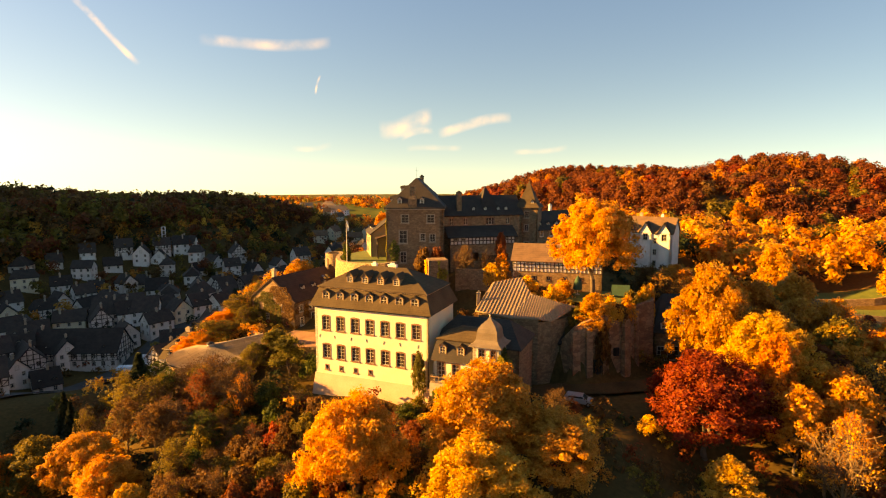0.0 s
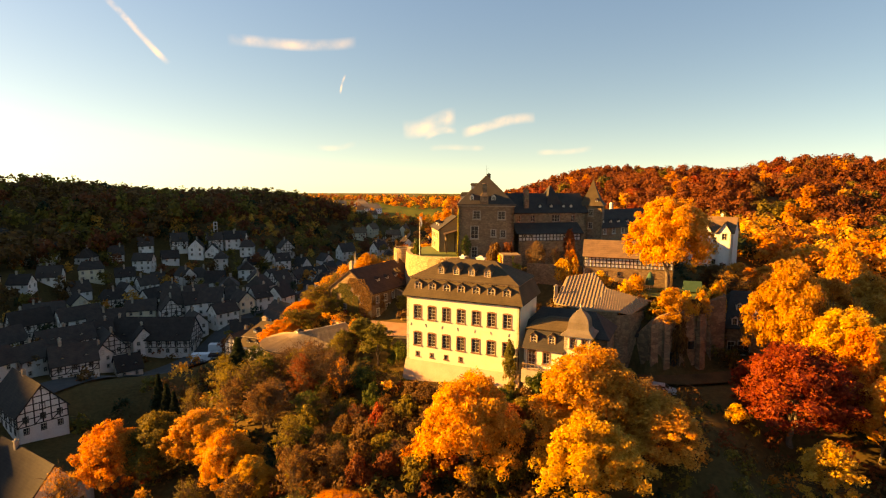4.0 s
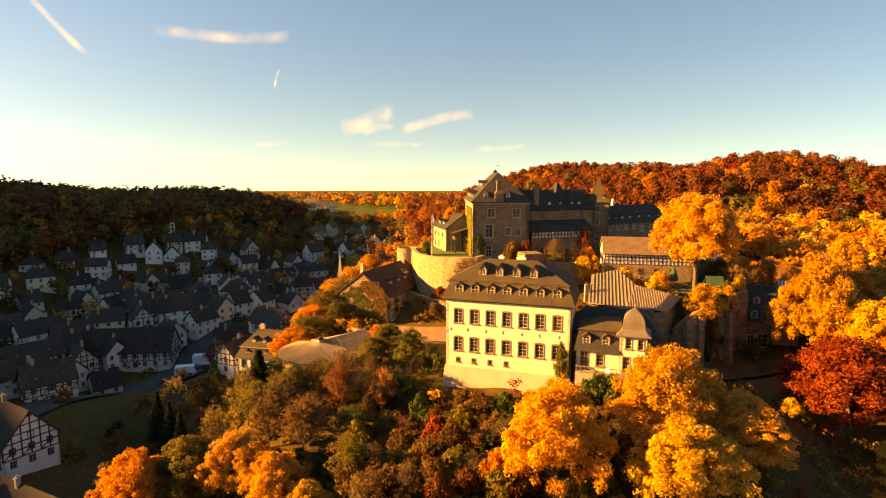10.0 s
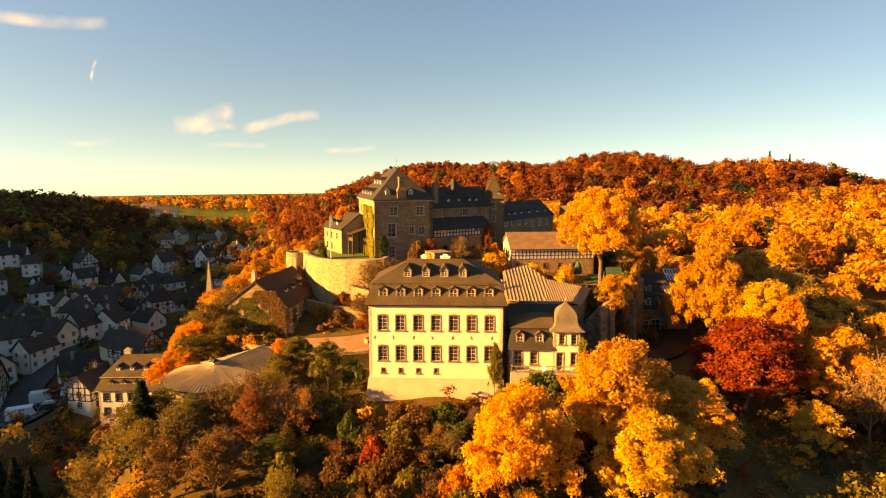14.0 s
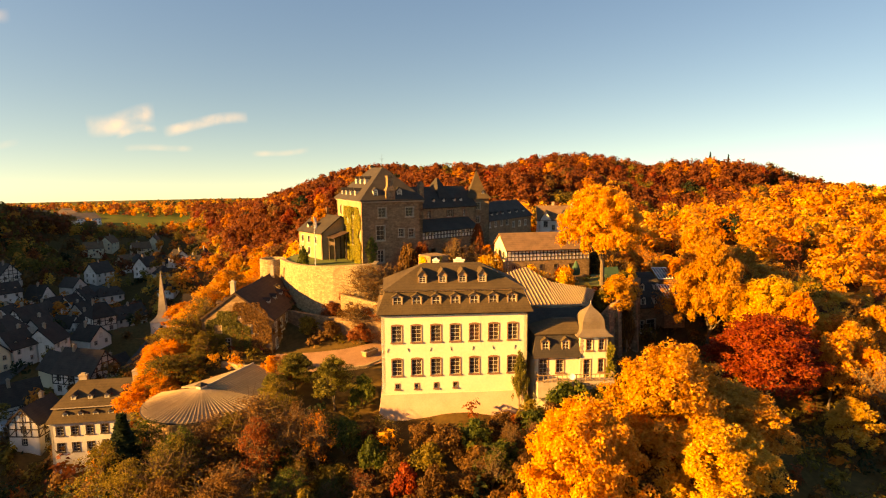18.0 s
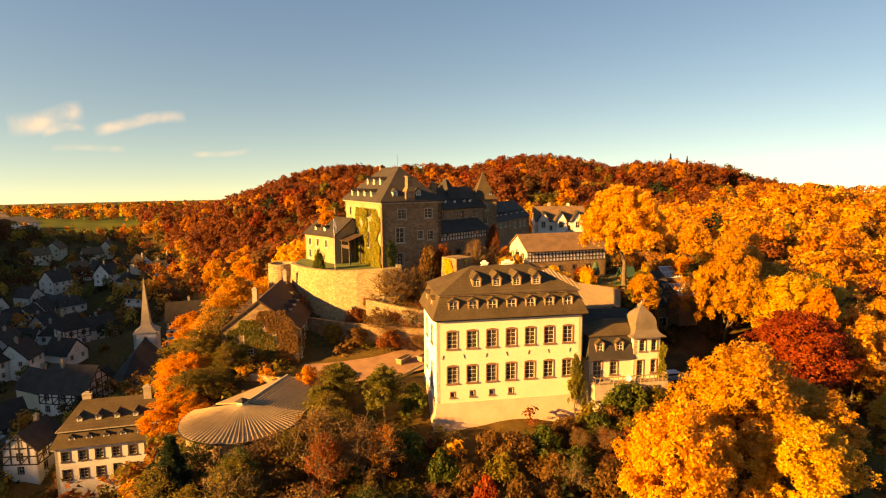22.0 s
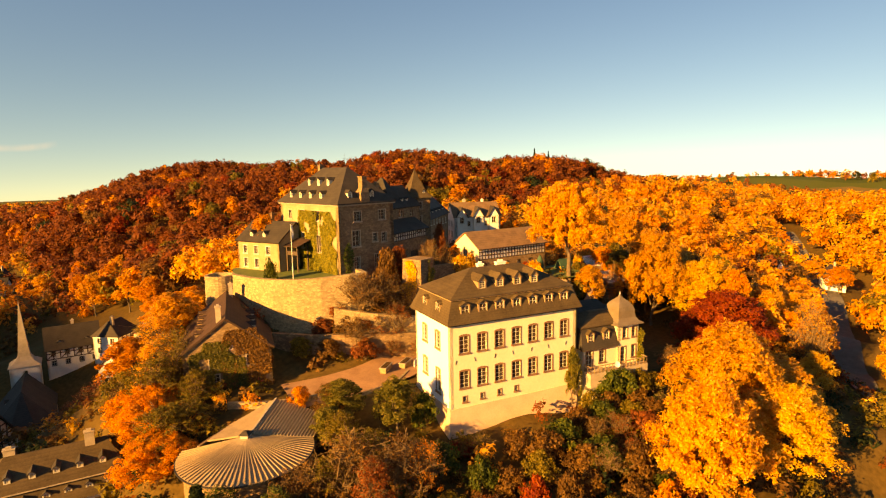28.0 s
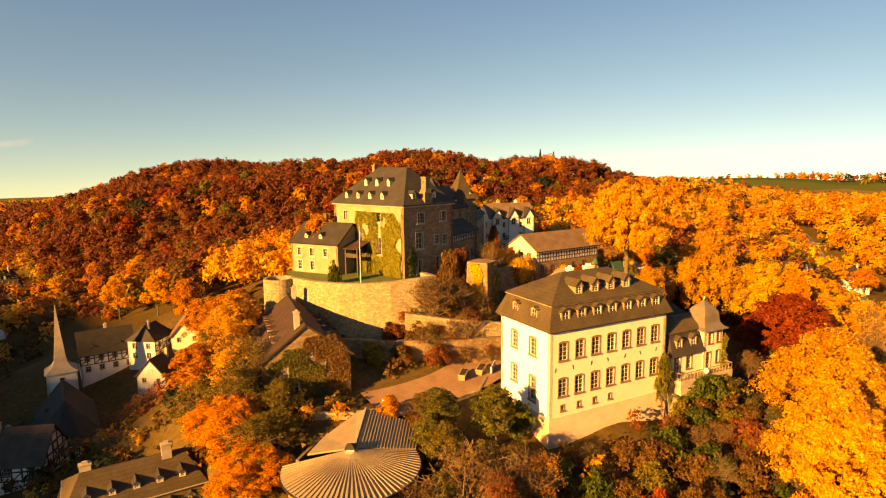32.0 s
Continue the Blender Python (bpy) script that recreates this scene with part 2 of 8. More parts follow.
M_GREENP = mat("green_canvas", (0.03, 0.065, 0.042), (0.05, 0.10, 0.065), 0.85, 1.0, 0.1, spec=0.1)


def glass_mat(name, col, rough):
    m = bpy.data.materials.new(name)
    m.use_nodes = True
    bs = m.node_tree.nodes["Principled BSDF"]
    bs.inputs["Base Color"].default_value, bs.inputs["Roughness"].default_value = (*col, 1), rough
    bs.inputs["Specular IOR Level"].default_value = 0.9
    return m


M_GLASS = glass_mat("dark_window_glass", (0.055, 0.042, 0.032), 0.12)
L_GOLD = leaf_mat("golden_leaves", (0.44, 0.18, 0.024), (0.61, 0.285, 0.042), (0.70, 0.38, 0.075))
L_YELLOW = leaf_mat("yellow_leaves", (0.49, 0.24, 0.030), (0.66, 0.37, 0.050), (0.74, 0.48, 0.095))
L_ORANGE = leaf_mat("orange_leaves", (0.40, 0.13, 0.018), (0.56, 0.205, 0.028), (0.66, 0.29, 0.048))
L_RUST = leaf_mat("rust_leaves", (0.140, 0.039, 0.013), (0.205, 0.058, 0.017), (0.265, 0.080, 0.022))
L_RED = leaf_mat("red_leaves", (0.15, 0.016, 0.007), (0.25, 0.036, 0.011), (0.35, 0.085, 0.018))
L_OLIVE = leaf_mat("olive_leaves", (0.085, 0.068, 0.012), (0.17, 0.125, 0.019), (0.28, 0.19, 0.032))
L_GREEN = leaf_mat("green_leaves", (0.030, 0.048, 0.010), (0.065, 0.085, 0.014), (0.14, 0.14, 0.022))
L_MOSS = leaf_mat("moss_green_leaves", (0.055, 0.058, 0.012), (0.12, 0.108, 0.020), (0.23, 0.175, 0.034))
L_DARK = leaf_mat("conifer_needles", (0.010, 0.020, 0.008), (0.022, 0.036, 0.012), (0.045, 0.055, 0.018))
L_BROWN = leaf_mat("brown_thin_leaves", (0.085, 0.040, 0.013), (0.15, 0.072, 0.020), (0.25, 0.125, 0.030))
L_IVY = leaf_mat("ivy", (0.095, 0.105, 0.016), (0.21, 0.19, 0.028), (0.36, 0.29, 0.045))


# ---- mesh helpers ----
class Build:
    """Collects boxes, prisms and sheets into one mesh."""

    def __init__(self):
        self.v, self.f = [], []

    def add(self, vs, fs):
        k = len(self.v)
        self.v += [tuple(p) for p in vs]
        self.f += [tuple(i + k for i in f) for f in fs]
        return self

    def frustum(self, a, z0, b, z1):
        """Solid between the rectangle a = (x0, x1, y0, y1) at z0 and b at z1."""
        vs = [(a[0], a[2], z0), (a[1], a[2], z0), (a[1], a[3], z0), (a[0], a[3], z0),
              (b[0], b[2], z1), (b[1], b[2], z1), (b[1], b[3], z1), (b[0], b[3], z1)]
        return self.add(vs, [(3, 2, 1, 0), (4, 5, 6, 7), (0, 1, 5, 4), (1, 2, 6, 5), (2, 3, 7, 6), (3, 0, 4, 7)])

    def box(self, x0, x1, y0, y1, z0, z1):
        return self.frustum((x0, x1, y0, y1), z0, (x0, x1, y0, y1), z1)

    def beam(self, p, q, w, d, up=(0, 0, 1)):
        """A bar of section w x d from p to q."""
        p, q = Vector(p), Vector(q)
        ax = (q - p).normalized()
        s = ax.cross(Vector(up))
        s = s.normalized() if s.length > 1e-4 else Vector((1, 0, 0))
        u = s.cross(ax)
        c = [(i * s * w + j * u * d) / 2 for i, j in ((-1, -1), (1, -1), (1, 1), (-1, 1))]
        return self.add([p + k for k in c] + [q + k for k in c], [(3, 2, 1, 0), (4, 5, 6, 7), (0, 1, 5, 4), (1, 2, 6, 5), (2, 3, 7, 6), (3, 0, 4, 7)])

    def tube(self, p, q, r0, r1, n=8, cap=True):
        p, q = Vector(p), Vector(q)
        ax = (q - p).normalized()
        s = ax.cross(Vector((0, 0, 1))) if abs(ax.z) < 0.95 else Vector((1, 0, 0))
        s.normalize()
        u = ax.cross(s)
        ring = [math.cos(2 * math.pi * i / n) * s + math.sin(2 * math.pi * i / n) * u for i in range(n)]
        fs = [(i, (i + 1) % n, n + (i + 1) % n, n + i) for i in range(n)]
        if cap:
            fs += [tuple(range(n - 1, -1, -1)), tuple(range(n, 2 * n))]
        return self.add([p + r0 * k for k in ring] + [q + r1 * k for k in ring], fs)

    def lathe(self, prof, n=24, a0=0.0, a1=2 * math.pi, centre=(0, 0)):
        """Turns the profile [(radius, z), ...] about an upright axis."""
        full = abs(a1 - a0 - 2 * math.pi) < 1e-6
        m = n if full else n + 1
        vs = [(centre[0] + r * math.cos(a0 + (a1 - a0) * i / n), centre[1] + r * math.sin(a0 + (a1 - a0) * i / n), z) for r, z in prof for i in range(m)]
        fs = [(j * m + i, j * m + (i + 1) % m, (j + 1) * m + (i + 1) % m, (j + 1) * m + i) for j in range(len(prof) - 1) for i in range(n)]
        return self.add(vs, fs)

    def stack(self, prof, cx=0.0, cy=0.0):
        """One closed square spire through the rings (half width, z)."""
        vs = [(cx + sx * r, cy + sy * r, z) for r, z in prof for sx, sy in ((-1, -1), (1, -1), (1, 1), (-1, 1))]
        n = len(prof)
        fs = [(4 * j + i, 4 * j + (i + 1) % 4, 4 * j + 4 + (i + 1) % 4, 4 * j + 4 + i) for j in range(n - 1) for i in range(4)]
        return self.add(vs, fs + [(3, 2, 1, 0), (4 * n - 4, 4 * n - 3, 4 * n - 2, 4 * n - 1)])

    def wall(self, p, q, z0, z1, holes=(), th=0.35, out=None, peak=None):
        """A wall from p to q seen from its right-hand side, with openings (a, b, za, zb) along it cut through its thickness; peak: a gable's top."""
        p, q = Vector((*p, 0)), Vector((*q, 0))
        ln = (q - p).length
        ax = (q - p) / ln
        inn = Vector((-ax.y, ax.x, 0)) * th
        xs = sorted({0.0, ln, *[h[0] for h in holes], *[h[1] for h in holes]})
        zs = sorted({z0, z1, *[h[2] for h in holes], *[h[3] for h in holes]})

        def pt(s, z, d):
            return p + ax * s + inn * d + Vector((0, 0, z))
        for i in range(len(xs) - 1):
            for j in range(len(zs) - 1):
                cx, cz = (xs[i] + xs[i + 1]) / 2, (zs[j] + zs[j + 1]) / 2
                if any(h[0] < cx < h[1] and h[2] < cz < h[3] for h in holes):
                    continue
                self.add([pt(xs[i], zs[j], 0), pt(xs[i + 1], zs[j], 0), pt(xs[i + 1], zs[j + 1], 0), pt(xs[i], zs[j + 1], 0)], [(0, 1, 2, 3)])
        for a, b, za, zb in holes:
            for (s0, c0), (s1, c1) in (((a, za), (b, za)), ((b, za), (b, zb)), ((b, zb), (a, zb)), ((a, zb), (a, za))):
                self.add([pt(s0, c0, 0), pt(s1, c1, 0), pt(s1, c1, 1), pt(s0, c0, 1)], [(0, 1, 2, 3)])
        self.add([pt(0, z0, 1), pt(ln, z0, 1), pt(ln, z1, 1), pt(0, z1, 1), pt(0, z0, 0), pt(ln, z0, 0), pt(ln, z1, 0), pt(0, z1, 0)],
                 [(3, 2, 6, 7), (4, 0, 3, 7), (1, 5, 6, 2)])
        if peak:
            self.add([pt(0, z1, 0), pt(ln, z1, 0), pt(ln / 2, peak, 0), pt(0, z1, 1), pt(ln, z1, 1), pt(ln / 2, peak, 1)], [(0, 1, 2), (5, 4, 3), (0, 2, 5, 3), (2, 1, 4, 5)])
        return self

    def mesh(self, name, material, smooth=False):
        me = bpy.data.meshes.new(name)
        me.from_pydata(self.v, [], self.f)
        if material:
            me.materials.append(material)
        if smooth:
            me.polygons.foreach_set("use_smooth", [True] * len(me.polygons))
        me.validate()
        return me


def thing(name, x, y, z, rz, label, category, group="", kind=""):
    ob = new(name)
    ob.matrix_basis = pose(x, y, z, 0, 0, rz)
    return tagged(ob, label, category, group, kind)


def part(name, b, material, parent=None, label="", smooth=False, at=None):
    """One mesh object under a thing or a part. b: a Build, or a mesh to share; at: its place in the parent."""
    me = b.mesh(name, material, smooth) if isinstance(b, Build) else b
    ob = new(name, me)
    ob.parent = parent
    if at is not None:
        ob.matrix_basis = at
    return tagged(ob, label)


def place(p, q, s, z):
    """Pose in a wall's own run from p to q: s along it, z up; +x along the wall, -y outwards."""
    a = math.atan2(q[1] - p[1], q[0] - p[0])
    return pose(p[0] + math.cos(a) * s, p[1] + math.sin(a) * s, z, 0, 0, math.degrees(a))


def sash_mesh(w, h, rows=3, cols=2, bar=0.04, frame=0.055):
    b = Build()
    b.box(-w / 2, -w / 2 + frame, -0.03, 0.04, 0, h).box(w / 2 - frame, w / 2, -0.03, 0.04, 0, h)
    b.box(-w / 2 + frame, w / 2 - frame, -0.03, 0.04, 0, frame).box(-w / 2 + frame, w / 2 - frame, -0.03, 0.04, h - frame, h)
    for i in range(1, cols):
        x = -w / 2 + w * i / cols
        b.box(x - bar / 2, x + bar / 2, -0.02, 0.03, frame, h - frame)
    for j in range(1, rows):
        z = h * j / rows
        b.box(-w / 2 + frame, w / 2 - frame, -0.015, 0.025, z - bar / 2, z + bar / 2)
    return b


def pane_mesh(w, h):
    return Build().box(-w / 2 + 0.02, w / 2 - 0.02, 0.045, 0.06, 0.02, h - 0.02)


def surround_mesh(w, h, t, proud=0.05, arch=0.0, sill=0.08):
    """Stone surround of an opening w x h: jambs, head (raised in its middle by arch) and sill."""
    b = Build()
    b.box(-w / 2 - t, -w / 2, -proud, 0.1, -t, h).box(w / 2, w / 2 + t, -proud, 0.1, -t, h)
    b.box(-w / 2 - t - sill, w / 2 + t + sill, -proud - sill, 0.1, -t - 0.06, 0.0)
    n = 6 if arch else 1
    for i in range(n):
        x0, x1 = -w / 2 - t + (w + 2 * t) * i / n, -w / 2 - t + (w + 2 * t) * (i + 1) / n
        z0, z1 = h + arch * (1 - (2 * i / n - 1) ** 2), h + arch * (1 - (2 * (i + 1) / n - 1) ** 2)
        z0, z1 = (z0, z1) if arch else (h, h)
        b.add([(x0, -proud, h - 0.02), (x1, -proud, h - 0.02), (x1, -proud, z1 + t), (x0, -proud, z0 + t),
               (x0, 0.1, h - 0.02), (x1, 0.1, h - 0.02), (x1, 0.1, z1 + t), (x0, 0.1, z0 + t)],
              [(0, 1, 2, 3), (7, 6, 5, 4), (3, 2, 6, 7), (0, 4, 5, 1), (0, 3, 7, 4), (1, 5, 6, 2)])
    return b


KIT = {}


def window(parent, m, w, h, frame_mat=None, t=0.14, arch=0.0, rows=3, cols=2, deep=0.18, name="window", sash=None, label=""):
    """A window at pose m (its foot's middle on the wall's face): surround > sash, pane."""
    key = (round(w, 2), round(h, 2), t, arch, rows, cols, deep, frame_mat.name if frame_mat else "", sash.name if sash else "")
    if key not in KIT:
        fm = frame_mat or M_SASH
        KIT[key] = (surround_mesh(w, h, t, 0.05, arch).mesh("window", fm), sash_mesh(w, h, rows, cols).mesh("sash", sash or M_SASH), pane_mesh(w, h).mesh("pane", M_GLASS))
    s, sa, pn = KIT[key]
    o = part(name, s, None, parent, label, at=m)
    part("sash", sa, None, o, at=pose(0, deep, 0))
    part("pane", pn, None, o, at=pose(0, deep, 0))
    return o


def far_window(parent, m, w, h, frame_mat):
    """A window of the distant town in one piece: a proud surround, its reveal, and a barred pane set back in it."""
    key = ("far", round(w, 2), round(h, 2), frame_mat.name)
    if key not in KIT:
        t, d = 0.1, 0.14
        xs, zs = [-w / 2, -w / 2 + 0.06, -0.03, 0.03, w / 2 - 0.06, w / 2], [0, 0.06, h * 0.6 - 0.03, h * 0.6 + 0.03, h - 0.06, h]
        vs = [(x, d, z) for z in zs for x in xs]
        fs, mi = [], []
        for j in range(5):
            for i in range(5):
                fs.append((6 * j + i, 6 * j + i + 1, 6 * j + i + 7, 6 * j + i + 6))
                mi.append(2 if i in (1, 3) and j in (1, 3) else 1)
        inner = [0, 5, 35, 30]
        k = len(vs)
        for y, e in ((-0.04, 0.0), (-0.04, t), (0.05, t)):
            vs += [(-w / 2 - e, y, -e), (w / 2 + e, y, -e), (w / 2 + e, y, h + e), (-w / 2 - e, y, h + e)]
        loops = [inner, [k, k + 1, k + 2, k + 3], [k + 4, k + 5, k + 6, k + 7], [k + 8, k + 9, k + 10, k + 11]]
        for p, q in zip(loops, loops[1:]):
            for i in range(4):
                fs.append((p[i], p[(i + 1) % 4], q[(i + 1) % 4], q[i]))
                mi.append(0)
        me = bpy.data.meshes.new("window")
        me.from_pydata(vs, [], fs)
        for mt in (frame_mat, M_SASH, M_GLASS):
            me.materials.append(mt)
        me.polygons.foreach_set("material_index", mi)
        KIT[key] = me
    return part("window", KIT[key], None, parent, at=m)


def slab(b, p, q, r, s, th):
    """A roof plane p q r s (q - p along the eave) with its thickness below it."""
    p, q, r, s = (Vector(k) for k in (p, q, r, s))
    n = (q - p).cross(s - p).normalized() * th
    b.add([p, q, r, s, p - n, q - n, r - n, s - n], [(0, 1, 2, 3), (7, 6, 5, 4), (0, 4, 5, 1), (1, 5, 6, 2), (2, 6, 7, 3), (3, 7, 4, 0)])


def gable_roof(b, x0, x1, y0, y1, ze, zr, over=0.4, th=0.22, gable=0.3):
    ym = (y0 + y1) / 2
    k = (zr - ze) / (ym - y0)
    x0, x1 = x0 - gable, x1 + gable
    slab(b, (x0, y0 - over, ze - k * over + th), (x1, y0 - over, ze - k * over + th), (x1, ym, zr + th), (x0, ym, zr + th), th)
    slab(b, (x1, y1 + over, ze - k * over + th), (x0, y1 + over, ze - k * over + th), (x0, ym, zr + th), (x1, ym, zr + th), th)


def dormer(parent, m, w=1.0, h=1.3, deep=1.8, roof=None, front=None, peak=0.5, label=""):
    """A dormer at pose m, its front's foot in the middle: cheeks and front, roof, window."""
    key = ("dormer", w, h, deep, peak, roof.name, front.name)
    if key not in KIT:
        b = Build()
        b.wall((-w / 2, 0), (w / 2, 0), -0.3, h, [(-0.001 + 0.16, w - 0.16, 0.12, h - 0.08)], 0.12, peak=h + peak * 0.8)
        b.box(-w / 2, -w / 2 + 0.1, 0.12, deep, -0.3, h).box(w / 2 - 0.1, w / 2, 0.12, deep, -0.3, h)
        r = Build()
        k = 0.14
        slab(r, (-w / 2 - k, deep + 0.9, h - 0.08), (-w / 2 - k, -0.16, h - 0.08), (0, -0.16, h + peak), (0, deep + 0.9, h + peak), 0.08)
        slab(r, (w / 2 + k, -0.16, h - 0.08), (w / 2 + k, deep + 0.9, h - 0.08), (0, deep + 0.9, h + peak), (0, -0.16, h + peak), 0.08)
        KIT[key] = (b.mesh("dormer", front), r.mesh("dormer_roof", roof), sash_mesh(w - 0.32, h - 0.2, 3, 2, 0.05, 0.06).mesh("sash", M_SASH), pane_mesh(w - 0.32, h - 0.2).mesh("pane", M_GLASS))
    d, r, s, p = KIT[key]
    o = part("dormer", d, None, parent, label, at=m)
    part("dormer_roof", r, None, o)
    part("sash", s, None, o, at=pose(0, 0.06, 0.12))
    part("pane", p, None, o, at=pose(0, 0.06, 0.12))
    return o


def chimney(parent, x, y, z0, z1, w=0.7, d=0.7, material=None):
    b = Build().box(x - w / 2, x + w / 2, y - d / 2, y + d / 2, z0, z1)
    b.box(x - w / 2 - 0.08, x + w / 2 + 0.08, y - d / 2 - 0.08, y + d / 2 + 0.08, z1, z1 + 0.14)
    b.box(x - w / 4, x + w / 4, y - d / 4, y + d / 4, z1 + 0.14, z1 + 0.4)
    return part("chimney", b, material or M_CHIM, parent)


# ---- the lie of the land: heights (x, y, z) that the ground passes smoothly ----
SPUR = [(-24, 103, 1.0), (-34, 110, 1.4), (-10, 101, 1.2), (-21, 86, -2.2), (-2, 78, -2.6), (20, 86, -2.6), (10, 83, -2.2), (33, 90, -2.4),
        (-41, 95, -7), (6, 120, 12.6), (18, 109, 11.5), (27, 99, 10.3), (22, 98, 9.6), (29.5, 98.0, 10.0), (33, 103, 9.8), (23, 88.5, -2.4), (27, 91, -2.4), (31, 92, -2.4), (34.5, 95, -2.0), (37.5, 100, -1.2), (40, 96, -1.5), (26.0, 96.0, 8.2), (31, 98, 8.6), (22.8, 95.0, 6.6), (-18, 101, 1.1), (-28, 104, 1.1), (-13, 104.5, 1.1), (-20, 106, 1.3), (-8, 106.5, 1.2), (-12, 116, 9.5), (44, 136, 9.5), (30, 145, 12), (-8, 135, 12),
        (42, 104, 1.0), (-10, 62, -6), (-30, 75, -8), (8, 40, -12), (35, 66, -7), (-62, 118, -17), (-24, 128, 7)]
LAND = [(-45, 60, -16), (-70, 95, -19), (-90, 140, -20), (-48, 165, -18), (-60, 230, -18), (-110, 210, -12), (-60, 330, -18), (-130, 180, -16),
        (-150, 120, -18), (-75, 72, -19), (-66, 82, -16), (-225, 275, 17.5), (-182, 268, 12), (-150, 292, 7), (-175, 190, -4), (-260, 160, 12), (-270, 60, 14), (-110, 50, -19), (-240, -60, 12), (-60, -20, -24), (40, -10, -24),
        (-160, 372, 9), (-25, 260, -8), (60, 180, 10), (105, 230, 24), (170, 292, 33), (70, 300, 22.5), (98, 300, 27.5), (48, 312, 17), (212, 230, 28), (95, 390, 28), (20, 520, -4), (-40, 640, -5)]
# most heights at x = -335 are unseen ones raised to shade the town
FARL = [(75, 110, 2), (110, 64, -15), (85, 70, -9), (190, 165, 15), (120, 140, 8), (150, 60, -10), (230, 60, 6), (330, 250, 8), (400, 60, 6),
        (60, 52, -14), (80, 59, -14.5), (62, 30, -17), (52, 58, -9), (260, -60, 0), (520, 200, 20), (560, 60, 18), (600, 320, 14), (470, 400, 8), (100, -40, -20), (-130, 755, -4), (-250, 600, -6), (-335, 250, 34), (-335, 205, 56), (-335, 150, 60), (-335, 100, 48), (-285, 262, 12), (-310, 300, 8), (-335, 50, 33), (-335, -40, 33), (-335, 325, 8), (150, 700, -6), (500, 350, -4), (-60, 480, -14)]
LANDP = np.array(SPUR + LAND + FARL, float)


def ground(x, y):
    """Height of the ground at places x, y (arrays or numbers)."""
    x, y = np.asarray(x, float), np.asarray(y, float)
    num, den = 0.0, 0.0
    for px, py, pz in LANDP:
        w = 1.0 / ((x - px) ** 2 + (y - py) ** 2 + 9.0) ** 1.6
        num, den = num + w * pz, den + w
    far = np.maximum(np.hypot(x, y - 100) - 600, 0)
    z = num / den - far * 0.034
    # unseen high ridge added in the west, its height tuned to shade the valley
    ridge = (229 + 13 * np.clip((y - 157) / 10, 0, 1) + 4 * np.clip((y - 214) / 12, 0, 1)) * np.exp(-(np.maximum(np.abs(x + 960) - 120, 0) / 130) ** 2)
    ridge = ridge * np.clip((y + 150) / 250, 0, 1) * np.clip((700 - y) / 160, 0, 1)
    z = np.where(ridge > 30, np.maximum(z, ridge), z)
    # the lower court lies level up to the foot of the terrace wall
    foot = np.interp(x, [6, 12, 16, 19.8, 21.6, 25.3, 28.5, 31.2, 34.8, 38, 42], [97, 97, 97, 94.4, 92.4, 93.2, 95.4, 96.4, 100.8, 102, 106])
    w = np.clip(foot - y, 0, 1) * np.clip((y - 76) / 4, 0, 1) * np.clip((x - 8) / 3, 0, 1) * np.clip((48 - x) / 6, 0, 1)
    return z * (1 - w) + np.minimum(z, -2.2) * w


def gz(x, y):
    return float(ground(x, y))


# ---- ground ----
def spaced(a, b, fine0, fine1, step, grow=1.18):
    out = list(np.arange(fine0, fine1 + step / 2, step))
    s, k = step, fine0
    while k > a:
        s *= grow
        k -= s
        out.insert(0, k)
    s, k = step, out[-1]
    while k < b:
        s *= grow
        k += s
        out.append(k)
    return np.array(out)


def sheet_mesh(name, xs, ys, zs, material):
    ny, nx = len(ys), len(xs)
    X, Y = np.meshgrid(xs, ys)
    co = np.stack([X, Y, zs], -1).reshape(-1, 3)
    i = np.arange(ny - 1)[:, None] * nx + np.arange(nx - 1)[None, :]
    q = np.stack([i, i + 1, i + nx + 1, i + nx], -1).reshape(-1, 4)
    return fast_mesh(name, co, q, [material], smooth=True)


def fast_mesh(name, co, quads, materials, index=None, smooth=False):
    me = bpy.data.meshes.new(name)
    n, (m, k4) = len(co), quads.shape
    me.vertices.add(n), me.loops.add(m * k4), me.polygons.add(m)
    me.vertices.foreach_set("co", np.ascontiguousarray(co, np.float32).ravel())
    me.loops.foreach_set("vertex_index", np.ascontiguousarray(quads, np.int32).ravel())
    me.polygons.foreach_set("loop_start", np.arange(0, m * k4, k4, dtype=np.int32))
    for k in materials:
        me.materials.append(k)
    if index is not None:
        me.polygons.foreach_set("material_index", np.ascontiguousarray(index, np.int32))
    me.polygons.foreach_set("use_smooth", np.full(m, smooth))
    me.update()
    return me


M_LAND = mat("autumn_ground", (0.045, 0.030, 0.010), (0.13, 0.080, 0.028), 0.95, 0.05, 0.4, fine=30, vary=0.0, spec=0.05)


